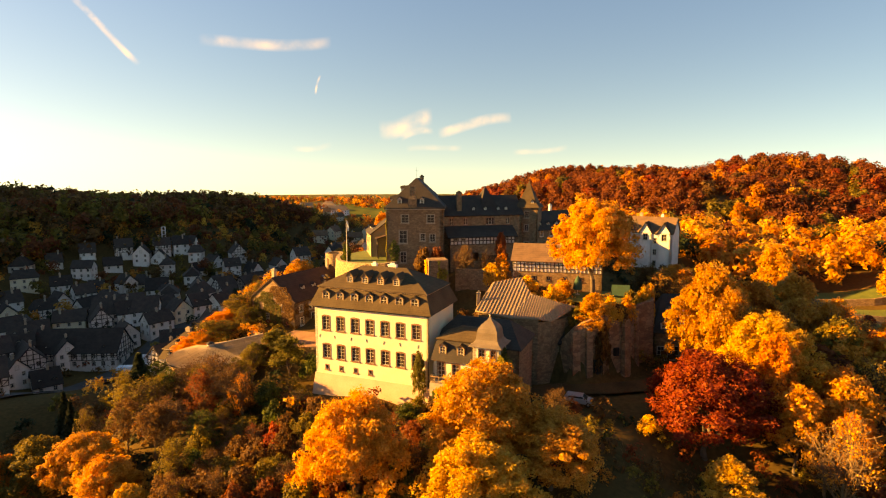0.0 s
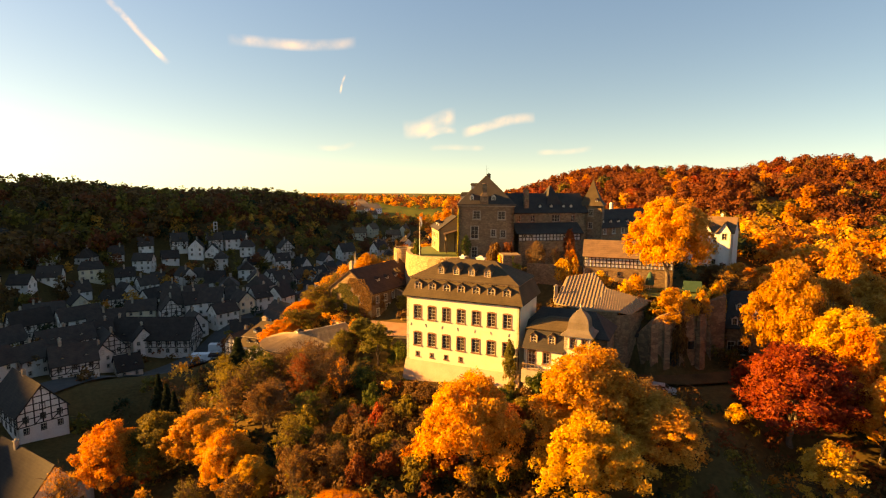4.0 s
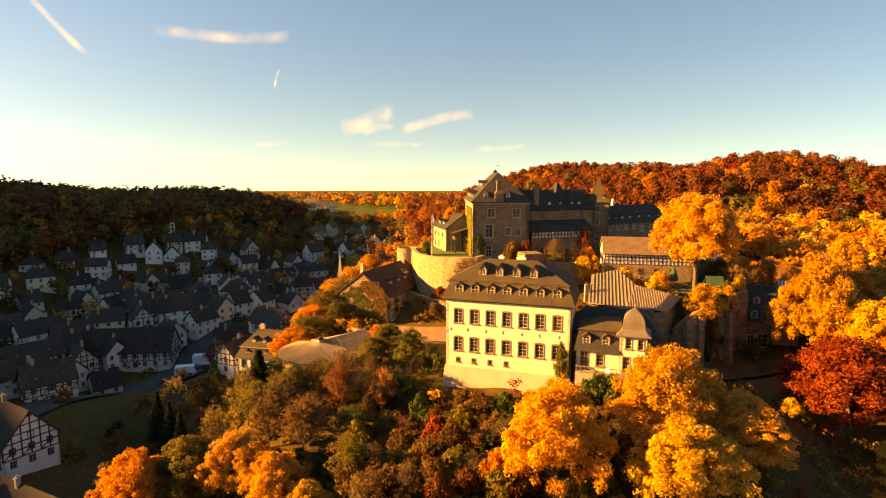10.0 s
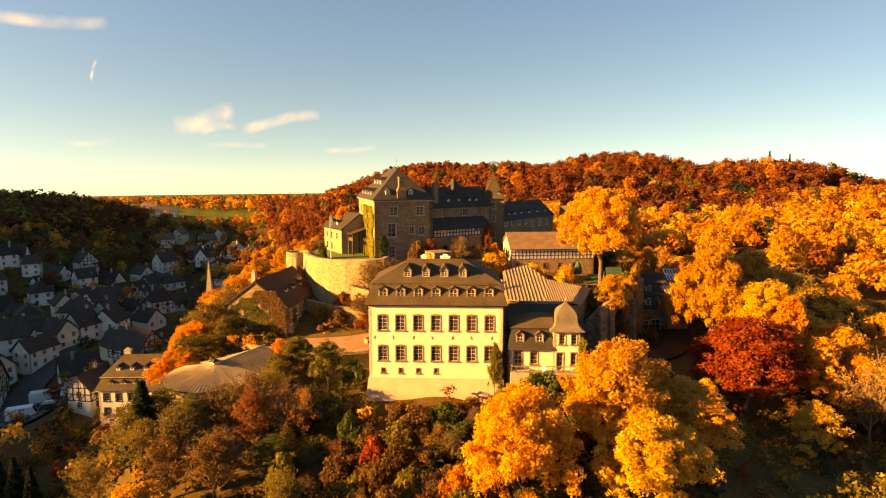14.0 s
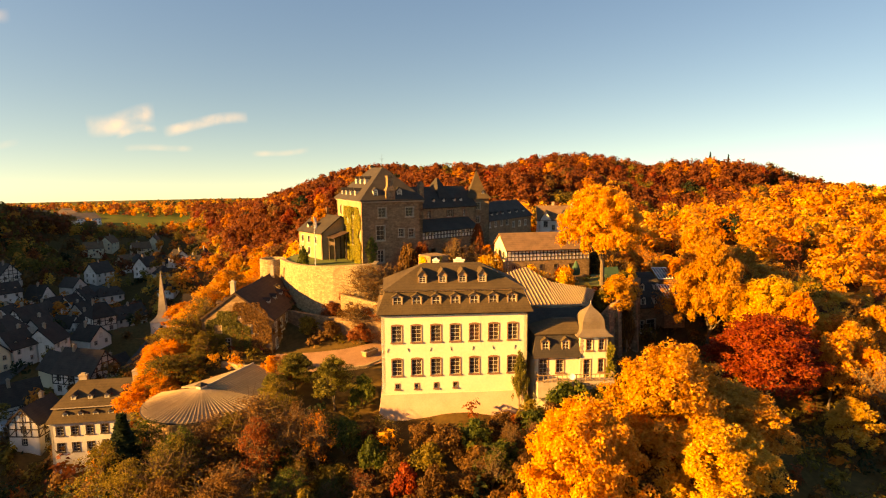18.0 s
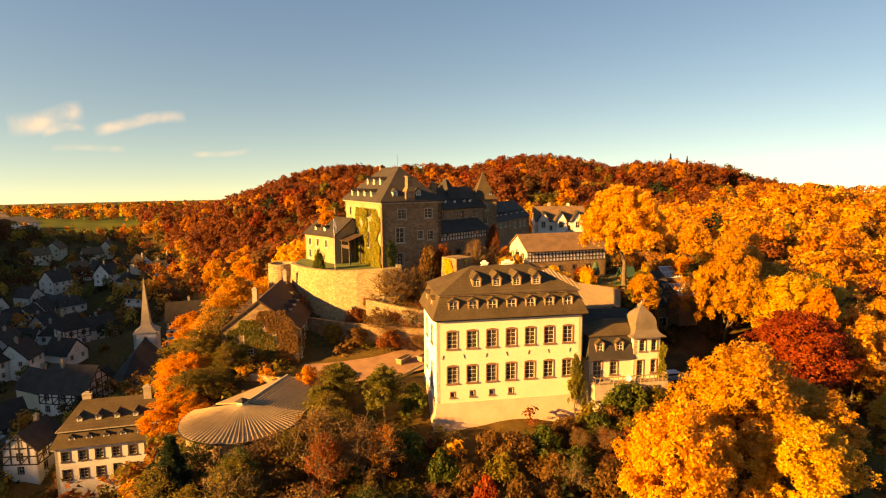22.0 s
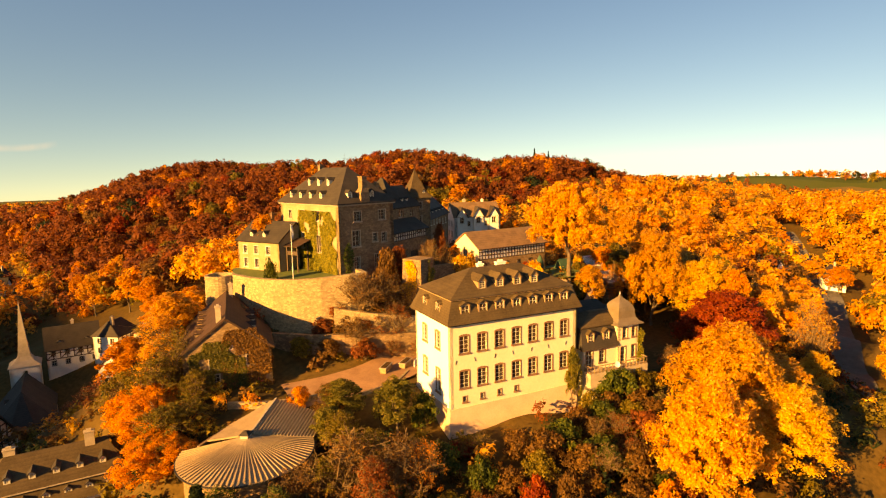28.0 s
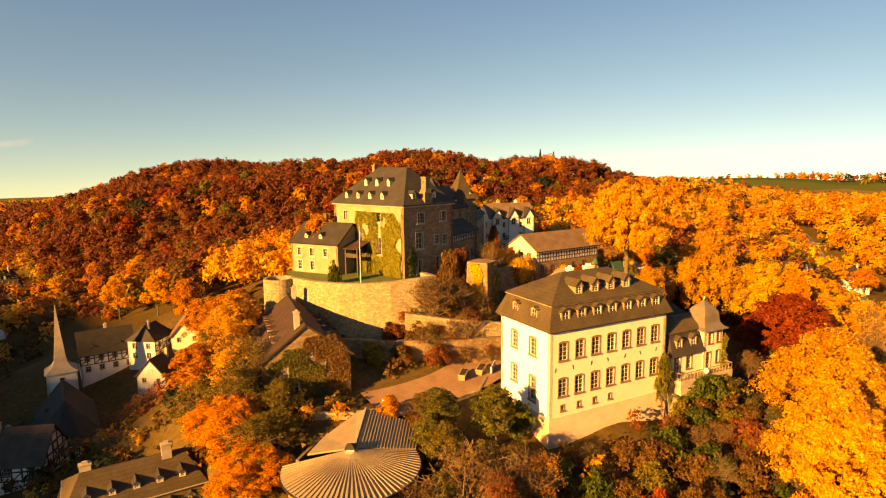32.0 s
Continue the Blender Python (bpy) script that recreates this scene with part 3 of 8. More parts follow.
def add_fields(m):
    """Far from the castle the ground is laid out in fields: meadow, stubble, ploughed soil."""
    n, l = m.node_tree.nodes, m.node_tree.links
    bs = n["Principled BSDF"]
    old = bs.inputs["Base Color"].links[0].from_socket
    geo, vo, ln, sep, ramp, mr, mx = (n.new(k) for k in ("ShaderNodeNewGeometry", "ShaderNodeTexVoronoi", "ShaderNodeVectorMath", "ShaderNodeSeparateColor", "ShaderNodeValToRGB", "ShaderNodeMapRange", "ShaderNodeMix"))
    vo.inputs["Scale"].default_value = 0.009
    ln.operation = "DISTANCE"
    ln.inputs[1].default_value = (0, 100, 0)
    l.new(geo.outputs["Position"], vo.inputs["Vector"]), l.new(geo.outputs["Position"], ln.inputs[0]), l.new(vo.outputs["Color"], sep.inputs[0])
    ramp.color_ramp.interpolation = "CONSTANT"
    cols = ((0.0, (0.075, 0.085, 0.018)), (0.35, (0.15, 0.10, 0.03)), (0.55, (0.055, 0.070, 0.015)), (0.75, (0.10, 0.06, 0.026)))
    ramp.color_ramp.elements[0].color = (*cols[0][1], 1)
    ramp.color_ramp.elements[1].position, ramp.color_ramp.elements[1].color = cols[1][0], (*cols[1][1], 1)
    for p, c in cols[2:]:
        ramp.color_ramp.elements.new(p).color = (*c, 1)
    l.new(sep.outputs[0], ramp.inputs[0])
    mr.inputs["From Min"].default_value, mr.inputs["From Max"].default_value = 330, 380
    l.new(ln.outputs["Value"], mr.inputs["Value"])
    mx.data_type = "RGBA"
    l.new(mr.outputs[0], mx.inputs[0]), l.new(old, mx.inputs[6]), l.new(ramp.outputs["Color"], mx.inputs[7])
    l.new(mx.outputs[2], bs.inputs["Base Color"])


add_fields(M_LAND)
gx, gy = spaced(-3600, 3600, -130, 130, 2.5), spaced(-3000, 4200, 20, 240, 2.5)
GX, GY = np.meshgrid(gx, gy)
GZ = ground(GX, GY) + 0.25 * np.sin(GX * 0.31 + 1.3 * np.sin(GY * 0.17)) * np.cos(GY * 0.27)
tagged(new("ground", sheet_mesh("ground", gx, gy, GZ, M_LAND)), "autumn hillside ground of grass and fallen leaves", "ground", kind="structure")


# ---- cream manor house on its pink plinth ----
def manor():
    L, D, H0, H1 = 19.3, 10.4, 1.35, 12.0
    o = thing("manor_house", -20.1, 87.75, 0, -21.0, "cream plastered manor house with slate mansard roof and red stone windows", "manor house")
    cols = [2.0 + 2.55 * i for i in range(7)]
    W, Hh = 1.28, 2.15
    rows = (3.9, 8.4)
    front = [(c - W / 2, c + W / 2, z, z + Hh) for c in cols for z in rows] + [(c - 0.25, c + 0.25, 2.05, 2.75) for c in cols[:4]]
    ends = [3.1, 7.0]
    b = Build().wall((0, 0), (L, 0), H0, H1, front, 0.45)
    part("wall", b, M_CREAM, o, "cream plaster front")
    left = [(c - W / 2, c + W / 2, z, z + Hh) for c in ends for z in rows[1:]] + [(ends[0] - W / 2, ends[0] + W / 2, rows[0], rows[0] + Hh), (ends[1] - 0.6, ends[1] + 0.6, 2.6, 5.6)]
    # whiter than the cream front: direct sun is put into this wall's colour
    part("wall", Build().wall((0, D), (0, 0), H0, H1, left, 0.45), M_BRIGHT, o, "end wall whitened for the direct sun on it")
    part("wall", Build().wall((L, 0), (L, D), H0, H1, (), 0.45), M_CREAM, o)
    part("wall", Build().wall((L, D), (0, D), H0, H1, (), 0.45), M_CREAM, o)
    part("plinth", Build().frustum((-0.9, L + 0.3, -1.0, D), -5.0, (-0.12, L + 0.1, -0.12, D), H0), M_PINK, o, "battered pink rendered plinth")
    for c in cols:
        for z in rows:
            window(o, place((0, 0), (L, 0), c, z), W, Hh, M_REDST, 0.12, 0.14, 4, 2, 0.12, label="red sandstone window surround with segmental head")
    for c in cols[:4]:
        window(o, place((0, 0), (L, 0), c, 2.05), 0.5, 0.7, M_REDST, 0.1, 0, 1, 2, 0.2, name="cellar_window")
    for c in ends:
        window(o, place((0, D), (0, 0), c, rows[1]), W, Hh, M_PALEW, 0.16, 0.14, 4, 2, 0.22)
    window(o, place((0, D), (0, 0), ends[0], rows[0]), W, Hh, M_PALEW, 0.16, 0.14, 4, 2, 0.22)
    window(o, place((0, D), (0, 0), ends[1], 2.6), 1.2, 3.0, M_PALEW, 0.18, 0.14, 4, 2, 0.25, name="door")
    # eave board, lower steep slope, kink moulding, upper slope
    part("cornice", Build().box(-0.3, L + 0.3, -0.3, D + 0.3, H1, H1 + 0.22), M_WOOD, o)
    part("lower_roof", Build().frustum((-0.6, L + 0.6, -0.6, D + 0.6), H1 + 0.22, (0.55, L - 0.55, 0.55, D - 0.55), 15.0), M_SLATEB, o, "steep weathered slate mansard slope")
    part("kink_moulding", Build().box(0.38, L - 0.38, 0.38, D - 0.38, 15.0, 15.16), M_PALEW, o)
    part("upper_roof", Build().frustum((0.25, L - 0.25, 0.25, D - 0.25), 15.16, (5.7, L - 5.7, D / 2 - 0.12, D / 2 + 0.12), 18.0), M_SLATEB, o, "weathered slate hipped roof")
    for i in range(7):
        dormer(o, pose(2.15 + 2.5 * i, -0.12, 12.6), 1.35, 1.9, 1.2, M_SLATEB, M_PALEW, 0.4, "pale wooden dormer with shallow head")
    for i in range(2):
        dormer(o, pose(-0.12, 7.0 - 3.9 * i, 12.6, 0, 0, -90), 1.25, 1.85, 1.2, M_SLATEB, M_PALEW, 0.28)
    for i in range(4):
        dormer(o, pose(5.5 + 2.65 * i, 1.5, 15.8), 1.15, 1.1, 1.6, M_SLATEB, M_PALEW, 0.8, "pointed slate dormer")
    for x, y in ((7.6, D / 2 + 0.6), (10.8, D / 2 + 0.6)):
        chimney(o, x, y, 17.0, 18.2, 1.4 if x > 9 else 0.8, 0.6, M_CHIMW)
    for i in range(7):
        s = Build().beam((0.75 + 2.8 * i, -0.04, 7.1), (0.75 + 2.8 * i + 0.12 * (-1) ** i, -0.04, 7.6), 0.07, 0.05, (0, 1, 0))
        part("wall_tie", s, M_IRON, o)
    part("downpipe", Build().tube((L - 0.05, -0.1, H0), (L - 0.05, -0.1, H1), 0.07, 0.07), M_IRON, o)
    return o


manor()


# ---- pavilion with the bell-roofed corner turret ----
def pavilion():
    o = thing("pavilion", -1.45, 80.0, 0, -21.8, "low cream pavilion with mansard roof, dormers and a bell-roofed corner turret", "pavilion")
    L, z0, z1, z2 = 6.1, 3.0, 6.0, 8.75
    f = 0.15
    holes = [(0.65, 1.75, 3.1, 5.6), (2.95, 3.95, 3.75, 5.5)]
    part("wall", Build().wall((0, f), (L, f), z0 - 6, z1, holes, 0.35), M_CREAM, o)
    part("wall", Build().wall((0, f + 6), (0, f), z0 - 6, z1, (), 0.35), M_CREAM, o)
    window(o, place((0, f), (L, f), 1.2, 3.1), 1.1, 2.5, M_REDST, 0.12, 0, 4, 2, 0.15, name="glazed_door")
    window(o, place((0, f), (L, f), 3.45, 3.75), 1.0, 1.75, M_REDST, 0.12, 0.06, 3, 2, 0.15)
    part("eaves_board", Build().box(-0.3, L, f - 0.42, f - 0.02, z1 - 0.12, z1), M_WOOD, o)
    part("lower_roof", Build().frustum((-0.3, L + 0.1, f - 0.4, f + 6.6), z1, (0.25, L + 0.1, f + 0.75, f + 5.6), z2), M_SLATE, o, "steep dark slate mansard slope")
    part("kink_moulding", Build().box(0.1, L, f + 0.58, f + 5.7, z2, z2 + 0.12), M_SLATEB, o)
    part("upper_roof", Build().frustum((0.05, L + 0.2, f + 0.5, f + 5.8), z2 + 0.12, (3.2, L + 0.2, f + 2.6, f + 3.4), z2 + 1.7), M_SLATEB, o, "weathered slate upper roof rising to the turret")
    for x in (1.45, 4.2):
        dormer(o, pose(x, f - 0.02, 6.65), 1.15, 1.45, 0.9, M_SLATEB, M_PALEW, 0.5, "small pale dormer with pointed slate head")
    # turret
    a, c, w, h = 6.1, -0.05, 3.75, 8.65
    tw = Build()
    lo, up = [(0.55, 1.45, 3.05, 5.5), (2.55, 3.3, 3.75, 5.5)], [(0.85, 1.65, 6.75, 8.2), (2.55, 3.3, 6.75, 8.2)]
    tw.wall((a, c), (a + w, c), z0 - 6, h, lo + up, 0.35)
    tw.wall((a + w, c), (a + w, c + w), z0 - 6, h, [(1.4, 2.3, 6.75, 8.2), (1.4, 2.3, 3.75, 5.5)], 0.35)
    tw.wall((a + w, c + w), (a, c + w), z0 - 6, h, (), 0.35).wall((a, c + w), (a, c), z0 - 6, h, (), 0.35)
    t = part("turret", tw, M_CREAM, o, "square cream corner turret")
    window(t, place((a, c), (a + w, c), 1.0, 3.05), 0.9, 2.45, M_REDST, 0.11, 0, 4, 2, 0.15, name="door")
    window(t, place((a, c), (a + w, c), 2.92, 3.75), 0.75, 1.75, M_REDST, 0.11, 0.05, 3, 2, 0.15)
    for s_, ww in ((1.25, 0.8), (2.92, 0.75)):
        window(t, place((a, c), (a + w, c), s_, 6.75), ww, 1.45, M_REDST, 0.11, 0.05, 3, 2, 0.15)
    for z in (6.75, 3.75):
        window(t, place((a + w, c), (a + w, c + w), 1.85, z), 0.9, 1.45 if z > 5 else 1.75, M_REDST, 0.11, 0.05, 3, 2, 0.15)
    q = Build()
    for i in range(7):
        k = 0.42 if i % 2 else 0.28
        q.box(a - 0.03, a + k, c - 0.04, c + 0.1, 6.1 + 0.36 * i, 6.4 + 0.36 * i)
    part("quoin", q, M_CHIM, t, "pale stone corner quoins")
    cx, cy = a + w / 2, c + w / 2
    prof = [(2.42, h), (2.4, h + 0.1), (1.9, h + 0.42), (1.58, h + 0.9), (1.5, h + 1.4), (1.46, h + 1.9), (1.32, h + 2.4), (1.04, h + 2.85), (0.68, h + 3.22), (0.34, h + 3.52), (0.15, h + 3.8), (0.05, h + 4.1)]
    part("bell_roof", Build().stack(prof, cx, cy), M_LEAD, t, "bell-shaped sheet roof with pointed tip")
    part("finial", Build().tube((cx, cy, h + 4.0), (cx, cy, h + 4.45), 0.09, 0.03), M_METAL, t)
    # raised terrace with a timber railing in front
    part("terrace", Build().box(0.1, a + w + 0.5, -1.55, c, 1.0, z0), M_CHIM, o, "pale terrace slab")
    for p, q_ in (((0.2, -1.45), (a + w + 0.4, -1.45)), ((a + w + 0.4, -1.45), (a + w + 0.4, c)), ((0.2, c), (0.2, -1.45))):
        part("handrail", Build().beam((*p, z0 + 0.95), (*q_, z0 + 0.95), 0.12, 0.09).beam((*p, z0 + 0.2), (*q_, z0 + 0.2), 0.08, 0.08), M_PALEW, o)
        n = max(2, int(math.hypot(q_[0] - p[0], q_[1] - p[1]) / 0.6))
        for i in range(n + 1):
            x, y = p[0] + (q_[0] - p[0]) * i / n, p[1] + (q_[1] - p[1]) * i / n
            part("baluster", Build().box(x - 0.04, x + 0.04, y - 0.04, y + 0.04, z0, z0 + 0.92), M_PALEW, o)
    dish = Build().lathe([(0.0, 0.0), (0.25, 0.05), (0.42, 0.16)], 14)
    part("satellite_dish", dish, M_VANW, o, "white satellite dish", at=pose(4.6, -1.6, z0 + 0.75, 70, 0, -20))


pavilion()


def simple_block(name, x, y, z, rz, L, D, H, roof, zr, wall_mat, roof_mat, label, cat, ridge=None, holes=(), below=6.0, over=0.4, group="", frame_mat=None, end_holes=()):
    """A block L x D with walls up to H and a hipped (ridge: its ends' inset) or gabled roof up to zr; holes: (s, z, w, h) on the front, end_holes on the left end."""
    o = thing(name, x, y, z, rz, label, cat, group)
    hf = [(s - w / 2, s + w / 2, zz, zz + h) for s, zz, w, h in holes]
    he = [(s - w / 2, s + w / 2, zz, zz + h) for s, zz, w, h in end_holes]
    gab = zr if roof == "gable" else None
    part("wall", Build().wall((0, 0), (L, 0), -below, H, hf, 0.4), wall_mat, o)
    part("wall", Build().wall((L, 0), (L, D), -below, H, (), 0.4, peak=gab), wall_mat, o)
    part("wall", Build().wall((L, D), (0, D), -below, H, (), 0.4), wall_mat, o)
    part("wall", Build().wall((0, D), (0, 0), -below, H, he, 0.4, peak=gab), wall_mat, o)
    r = Build()
    if roof == "gable":
        gable_roof(r, 0, L, 0, D, H, zr, over)
    else:
        i = ridge if ridge is not None else D / 2
        r.frustum((-over, L + over, -over, D + over), H - 0.05, (-over + 0.05, L + over - 0.05, -over + 0.05, D + over - 0.05), H + 0.12)
        r.frustum((-over, L + over, -over, D + over), H + 0.12, (i, max(L - i, i + 0.2), D / 2 - 0.1, D / 2 + 0.1), zr)
    part("roof", r, roof_mat, o)
    for s, zz, w, h in holes:
        window(o, place((0, 0), (L, 0), s, zz), w, h, frame_mat, 0.12, 0, 2 if h < 1.4 else 3, 2, 0.2)
    for s, zz, w, h in end_holes:
        window(o, place((0, D), (0, 0), s, zz), w, h, frame_mat, 0.12, 0, 2 if h < 1.4 else 3, 2, 0.2)
    return o


# ---- keep ----
def keep():
    L, D, H = 12.0, 18.6, 25.3
    z0 = 8.0
    o = thing("castle_keep", -11.9, 120.0, 0, -1.5, "massive rubble stone castle keep with steep slate hipped roof", "castle")
    fr = [(3.9, 22.3, 1.5, 1.7), (9.3, 22.3, 1.5, 1.7), (3.5, 18.0, 1.6, 2.7), (7.6, 18.5, 1.0, 1.5), (9.7, 18.3, 1.1, 1.6), (3.5, 13.8, 1.2, 2.3), (8.0, 13.8, 1.1, 2.4)]
    lf = [(3.4, 22.4, 0.9, 1.6), (7.5, 22.4, 1.3, 1.7), (12.5, 22.4, 1.3, 1.7), (7.5, 17.2, 1.2, 2.8), (12.6, 16.8, 1.4, 3.0)]
    part("wall", Build().wall((0, 0), (L, 0), z0, H, [(s - w / 2, s + w / 2, z, z + h) for s, z, w, h in fr], 0.7), M_STONE, o)
    part("wall", Build().wall((0, D), (0, 0), z0, H, [(s - w / 2, s + w / 2, z, z + h) for s, z, w, h in lf], 0.7), M_OLDPL, o, "weathered ochre plastered wall")
    part("wall", Build().wall((L, 0), (L, D), z0, H, (), 0.7), M_STONE, o)
    part("wall", Build().wall((L, D), (0, D), z0, H, (), 0.7), M_STONE, o)
    for s, z, w, h in fr:
        window(o, place((0, 0), (L, 0), s, z), w, h, M_CHIM, 0.16, 0, 3, 2, 0.3)
    for s, z, w, h in lf:
        window(o, place((0, D), (0, 0), s, z), w, h, M_CHIM, 0.16, 0, 3, 2, 0.3)
    r = Build().frustum((-0.45, L + 0.45, -0.45, D + 0.45), H, (-0.4, L + 0.4, -0.4, D + 0.4), H + 0.2)
    r.frustum((-0.45, L + 0.45, -0.45, D + 0.45), H + 0.2, (L / 2 - 0.15, L / 2 + 0.15, 5.2, 12.6), 31.6)
    part("roof", r, M_SLATE, o, "steep dark slate hipped roof")
    part("eaves_moulding", Build().box(-0.25, L + 0.25, -0.25, D + 0.25, H - 0.25, H), M_CHIM, o)
    for i in range(4):
        dormer(o, pose(0.35, 15.2 - 3.2 * i, 26.3, 0, 0, -90), 0.8, 0.9, 1.0, M_SLATE, M_SASH, 0.45, "small slate dormer with white front")
    for i in range(3):
        dormer(o, pose(2.55, 12.4 - 3.0 * i, 28.7, 0, 0, -90), 0.75, 0.8, 0.8, M_SLATE, M_SASH, 0.4)
    dormer(o, pose(2.8, 0.35, 26.2), 0.9, 1.1, 1.0, M_SLATE, M_SASH, 0.5)
    dormer(o, pose(7.5, 0.35, 26.2), 0.9, 1.1, 1.0, M_SLATE, M_SASH, 0.5)
    st = Build().box(4.6, 6.4, -0.35, 1.2, 25.5, 27.2).frustum((4.6, 6.4, -0.35, 1.2), 27.2, (5.0, 6.0, -0.2, 0.9), 28.0).box(5.0, 6.0, -0.2, 0.9, 28.0, 29.8).box(4.9, 6.1, -0.3, 1.0, 29.8, 30.0)
    part("chimney", st, M_STONE, o, "tall stepped stone chimney at the eaves")
    chimney(o, 6.6, 14.5, 29.0, 31.9, 0.9, 0.7, M_STONE)
    part("aerial", Build().tube((6, 6, 31.4), (6, 6, 34.0), 0.03, 0.02, 6).tube((5.6, 6, 33.2), (6.4, 6, 33.2), 0.02, 0.02, 6), M_IRON, o)
    return o


keep()


# ---- long wing between keep and tower, with its timbered gallery ----
def long_wing():
    o = thing("castle_wing", -0.2, 126.2, 0, 15.0, "rubble stone castle wing with slate roof and a half-timbered gallery", "castle")
    L, D, H = 19.0, 9.0, 23.4
    fr = [(2.2, 21.2, 0.9, 1.4), (5.5, 21.2, 0.9, 1.4), (11.3, 21.2, 2.0, 1.5), (15.5, 21.2, 0.9, 1.4)]
    part("wall", Build().wall((0, 0), (L, 0), 9, H, [(s - w / 2, s + w / 2, z, z + h) for s, z, w, h in fr], 0.6), M_STONE, o)
    part("wall", Build().wall((L, 0), (L, D), 9, H, (), 0.6), M_STONE, o)
    part("wall", Build().wall((L, D), (0, D), 9, H, (), 0.6), M_STONE, o)
    for s, z, w, h in fr:
        window(o, place((0, 0), (L, 0), s, z), w, h, M_REDST, 0.14, 0, 2, 3 if w > 1.5 else 2, 0.25)
    r = Build()
    gable_roof(r, -4, L, 0, D, H, 27.4, 0.4)
    part("roof", r, M_SLATE, o)
    part("roof_gable", Build().frustum((9.5, 13.6, 1.5, 8.0), 25.0, (11.4, 11.7, 4.4, 4.9), 29.4), M_SLATE, o, "small steep slate cross roof")
    chimney(o, 4.2, 1.2, 23.0, 28.4, 1.1, 0.9, M_STONE)
    for x in (7.6, 10.4, 13.5, 15.4):
        dormer(o, pose(x, 0.9, 24.4), 0.6, 0.55, 0.8, M_SLATE, M_SASH, 0.3)
    # gallery: lean-to roof, timber frame with white panels, stone arches below
    g = part("gallery", Build().wall((1.0, -3.2), (16.0, -3.2), 9, 17.1, [(2.2, 3.6, 13.4, 15.2), (5.2, 6.6, 13.4, 15.2), (8.6, 11.6, 10.5, 14.6), (12.8, 13.6, 13.6, 15.0)], 0.5).wall((16.0, -3.2), (16.0, 0), 9, 17.1, (), 0.5), M_STONE, o, "stone gallery with an arched gateway")
    part("infill", Build().box(1.0, 16.0, -3.1, -2.9, 17.1, 18.8), M_WHITE, g, "white plaster panels between timbers")
    tb = Build()
    for i in range(19):
        x = 1.0 + 15.0 * i / 18
        tb.box(x - 0.1, x + 0.1, -3.22, -3.0, 17.1, 18.8)
    for z in (17.15, 17.95, 18.7):
        tb.box(1.0, 16.0, -3.2, -3.02, z - 0.09, z + 0.09)
    part("timber_frame", tb, M_WOOD, g)
    for s in (2.5, 3.9, 12.2, 13.6):
        window(g, pose(s, -3.1, 18.02), 0.9, 0.55, M_WOOD, 0.06, 0, 1, 2, -0.1)
    lr = Build()
    slab(lr, (0.4, -3.8, 18.8), (16.6, -3.8, 18.8), (16.6, 0, 21.0), (0.4, 0, 21.0), 0.2)
    part("lean_to_roof", lr, M_SLATE, g)
    part("gate_leaf", Build().box(9.6, 12.6, -2.75, -2.6, 10.5, 14.6), M_WOOD, g, "dark timber gate leaf")


long_wing()


def stair_tower():
    o = thing("stair_tower", 16.9, 133.0, 0, -20, "square stone stair tower with a pointed slate spire", "tower")
    w, H = 5.1, 24.8
    fr = [(2.55, 22.4, 1.0, 1.5), (2.55, 19.4, 0.9, 1.4), (2.55, 15.5, 0.9, 1.4)]
    part("wall", Build().wall((0, 0), (w, 0), 9, H, [(s - a / 2, s + a / 2, z, z + h) for s, z, a, h in fr], 0.5), M_STONE, o)
    for p, q in (((w, 0), (w, w)), ((w, w), (0, w)), ((0, w), (0, 0))):
        part("wall", Build().wall(p, q, 9, H, (), 0.5), M_STONE, o)
    for s, z, a, h in fr:
        window(o, place((0, 0), (w, 0), s, z), a, h, M_CHIM, 0.13, 0, 3, 2, 0.25)
    r, c = Build(), w / 2
    prof = [(3.1, 24.8), (2.1, 25.9), (1.5, 27.2), (0.75, 29.0), (0.05, 31.0)]
    r.stack(prof, c, c)
    part("spire", r, M_SLATEB, o, "concave pointed slate spire")
    part("finial", Build().tube((c, c, 30.9), (c, c, 32.3), 0.05, 0.02, 6), M_IRON, o)
    dormer(o, pose(c + 1.2, 0.35, 25.4), 0.6, 0.8, 0.8, M_SLATE, M_SASH, 0.5)
    dormer(o, pose(0.35, c, 25.4, 0, 0, -90), 0.6, 0.8, 0.8, M_SLATE, M_SASH, 0.5)


stair_tower()
east = simple_block("castle_east_wing", 21.4, 132.4, 0, 31, 25.0, 8, 19.4, "hip", 23.6, M_STONE, M_SLATE, "stone castle wing with dark blue slate roof", "castle", 0.6,
                    [(2.0, 18.0, 0.9, 1.3), (5.0, 18.0, 0.9, 1.3), (8.0, 18.0, 0.9, 1.3), (11.0, 18.0, 0.9, 1.3), (14.5, 17.2, 0.9, 1.3), (18.0, 17.2, 0.9, 1.3), (21.5, 17.2, 0.9, 1.3)], below=-9)
for x in (2.0, 4.6, 7.2, 10.2, 14.0, 18.0, 22.0):
    dormer(east, pose(x, 0.7, 20.3), 0.75, 0.75, 1.0, M_SLATE, M_SASH, 0.35)
chimney(east, 9.0, 5.2, 22.0, 24.8, 0.6, 0.6, M_CHIMW)


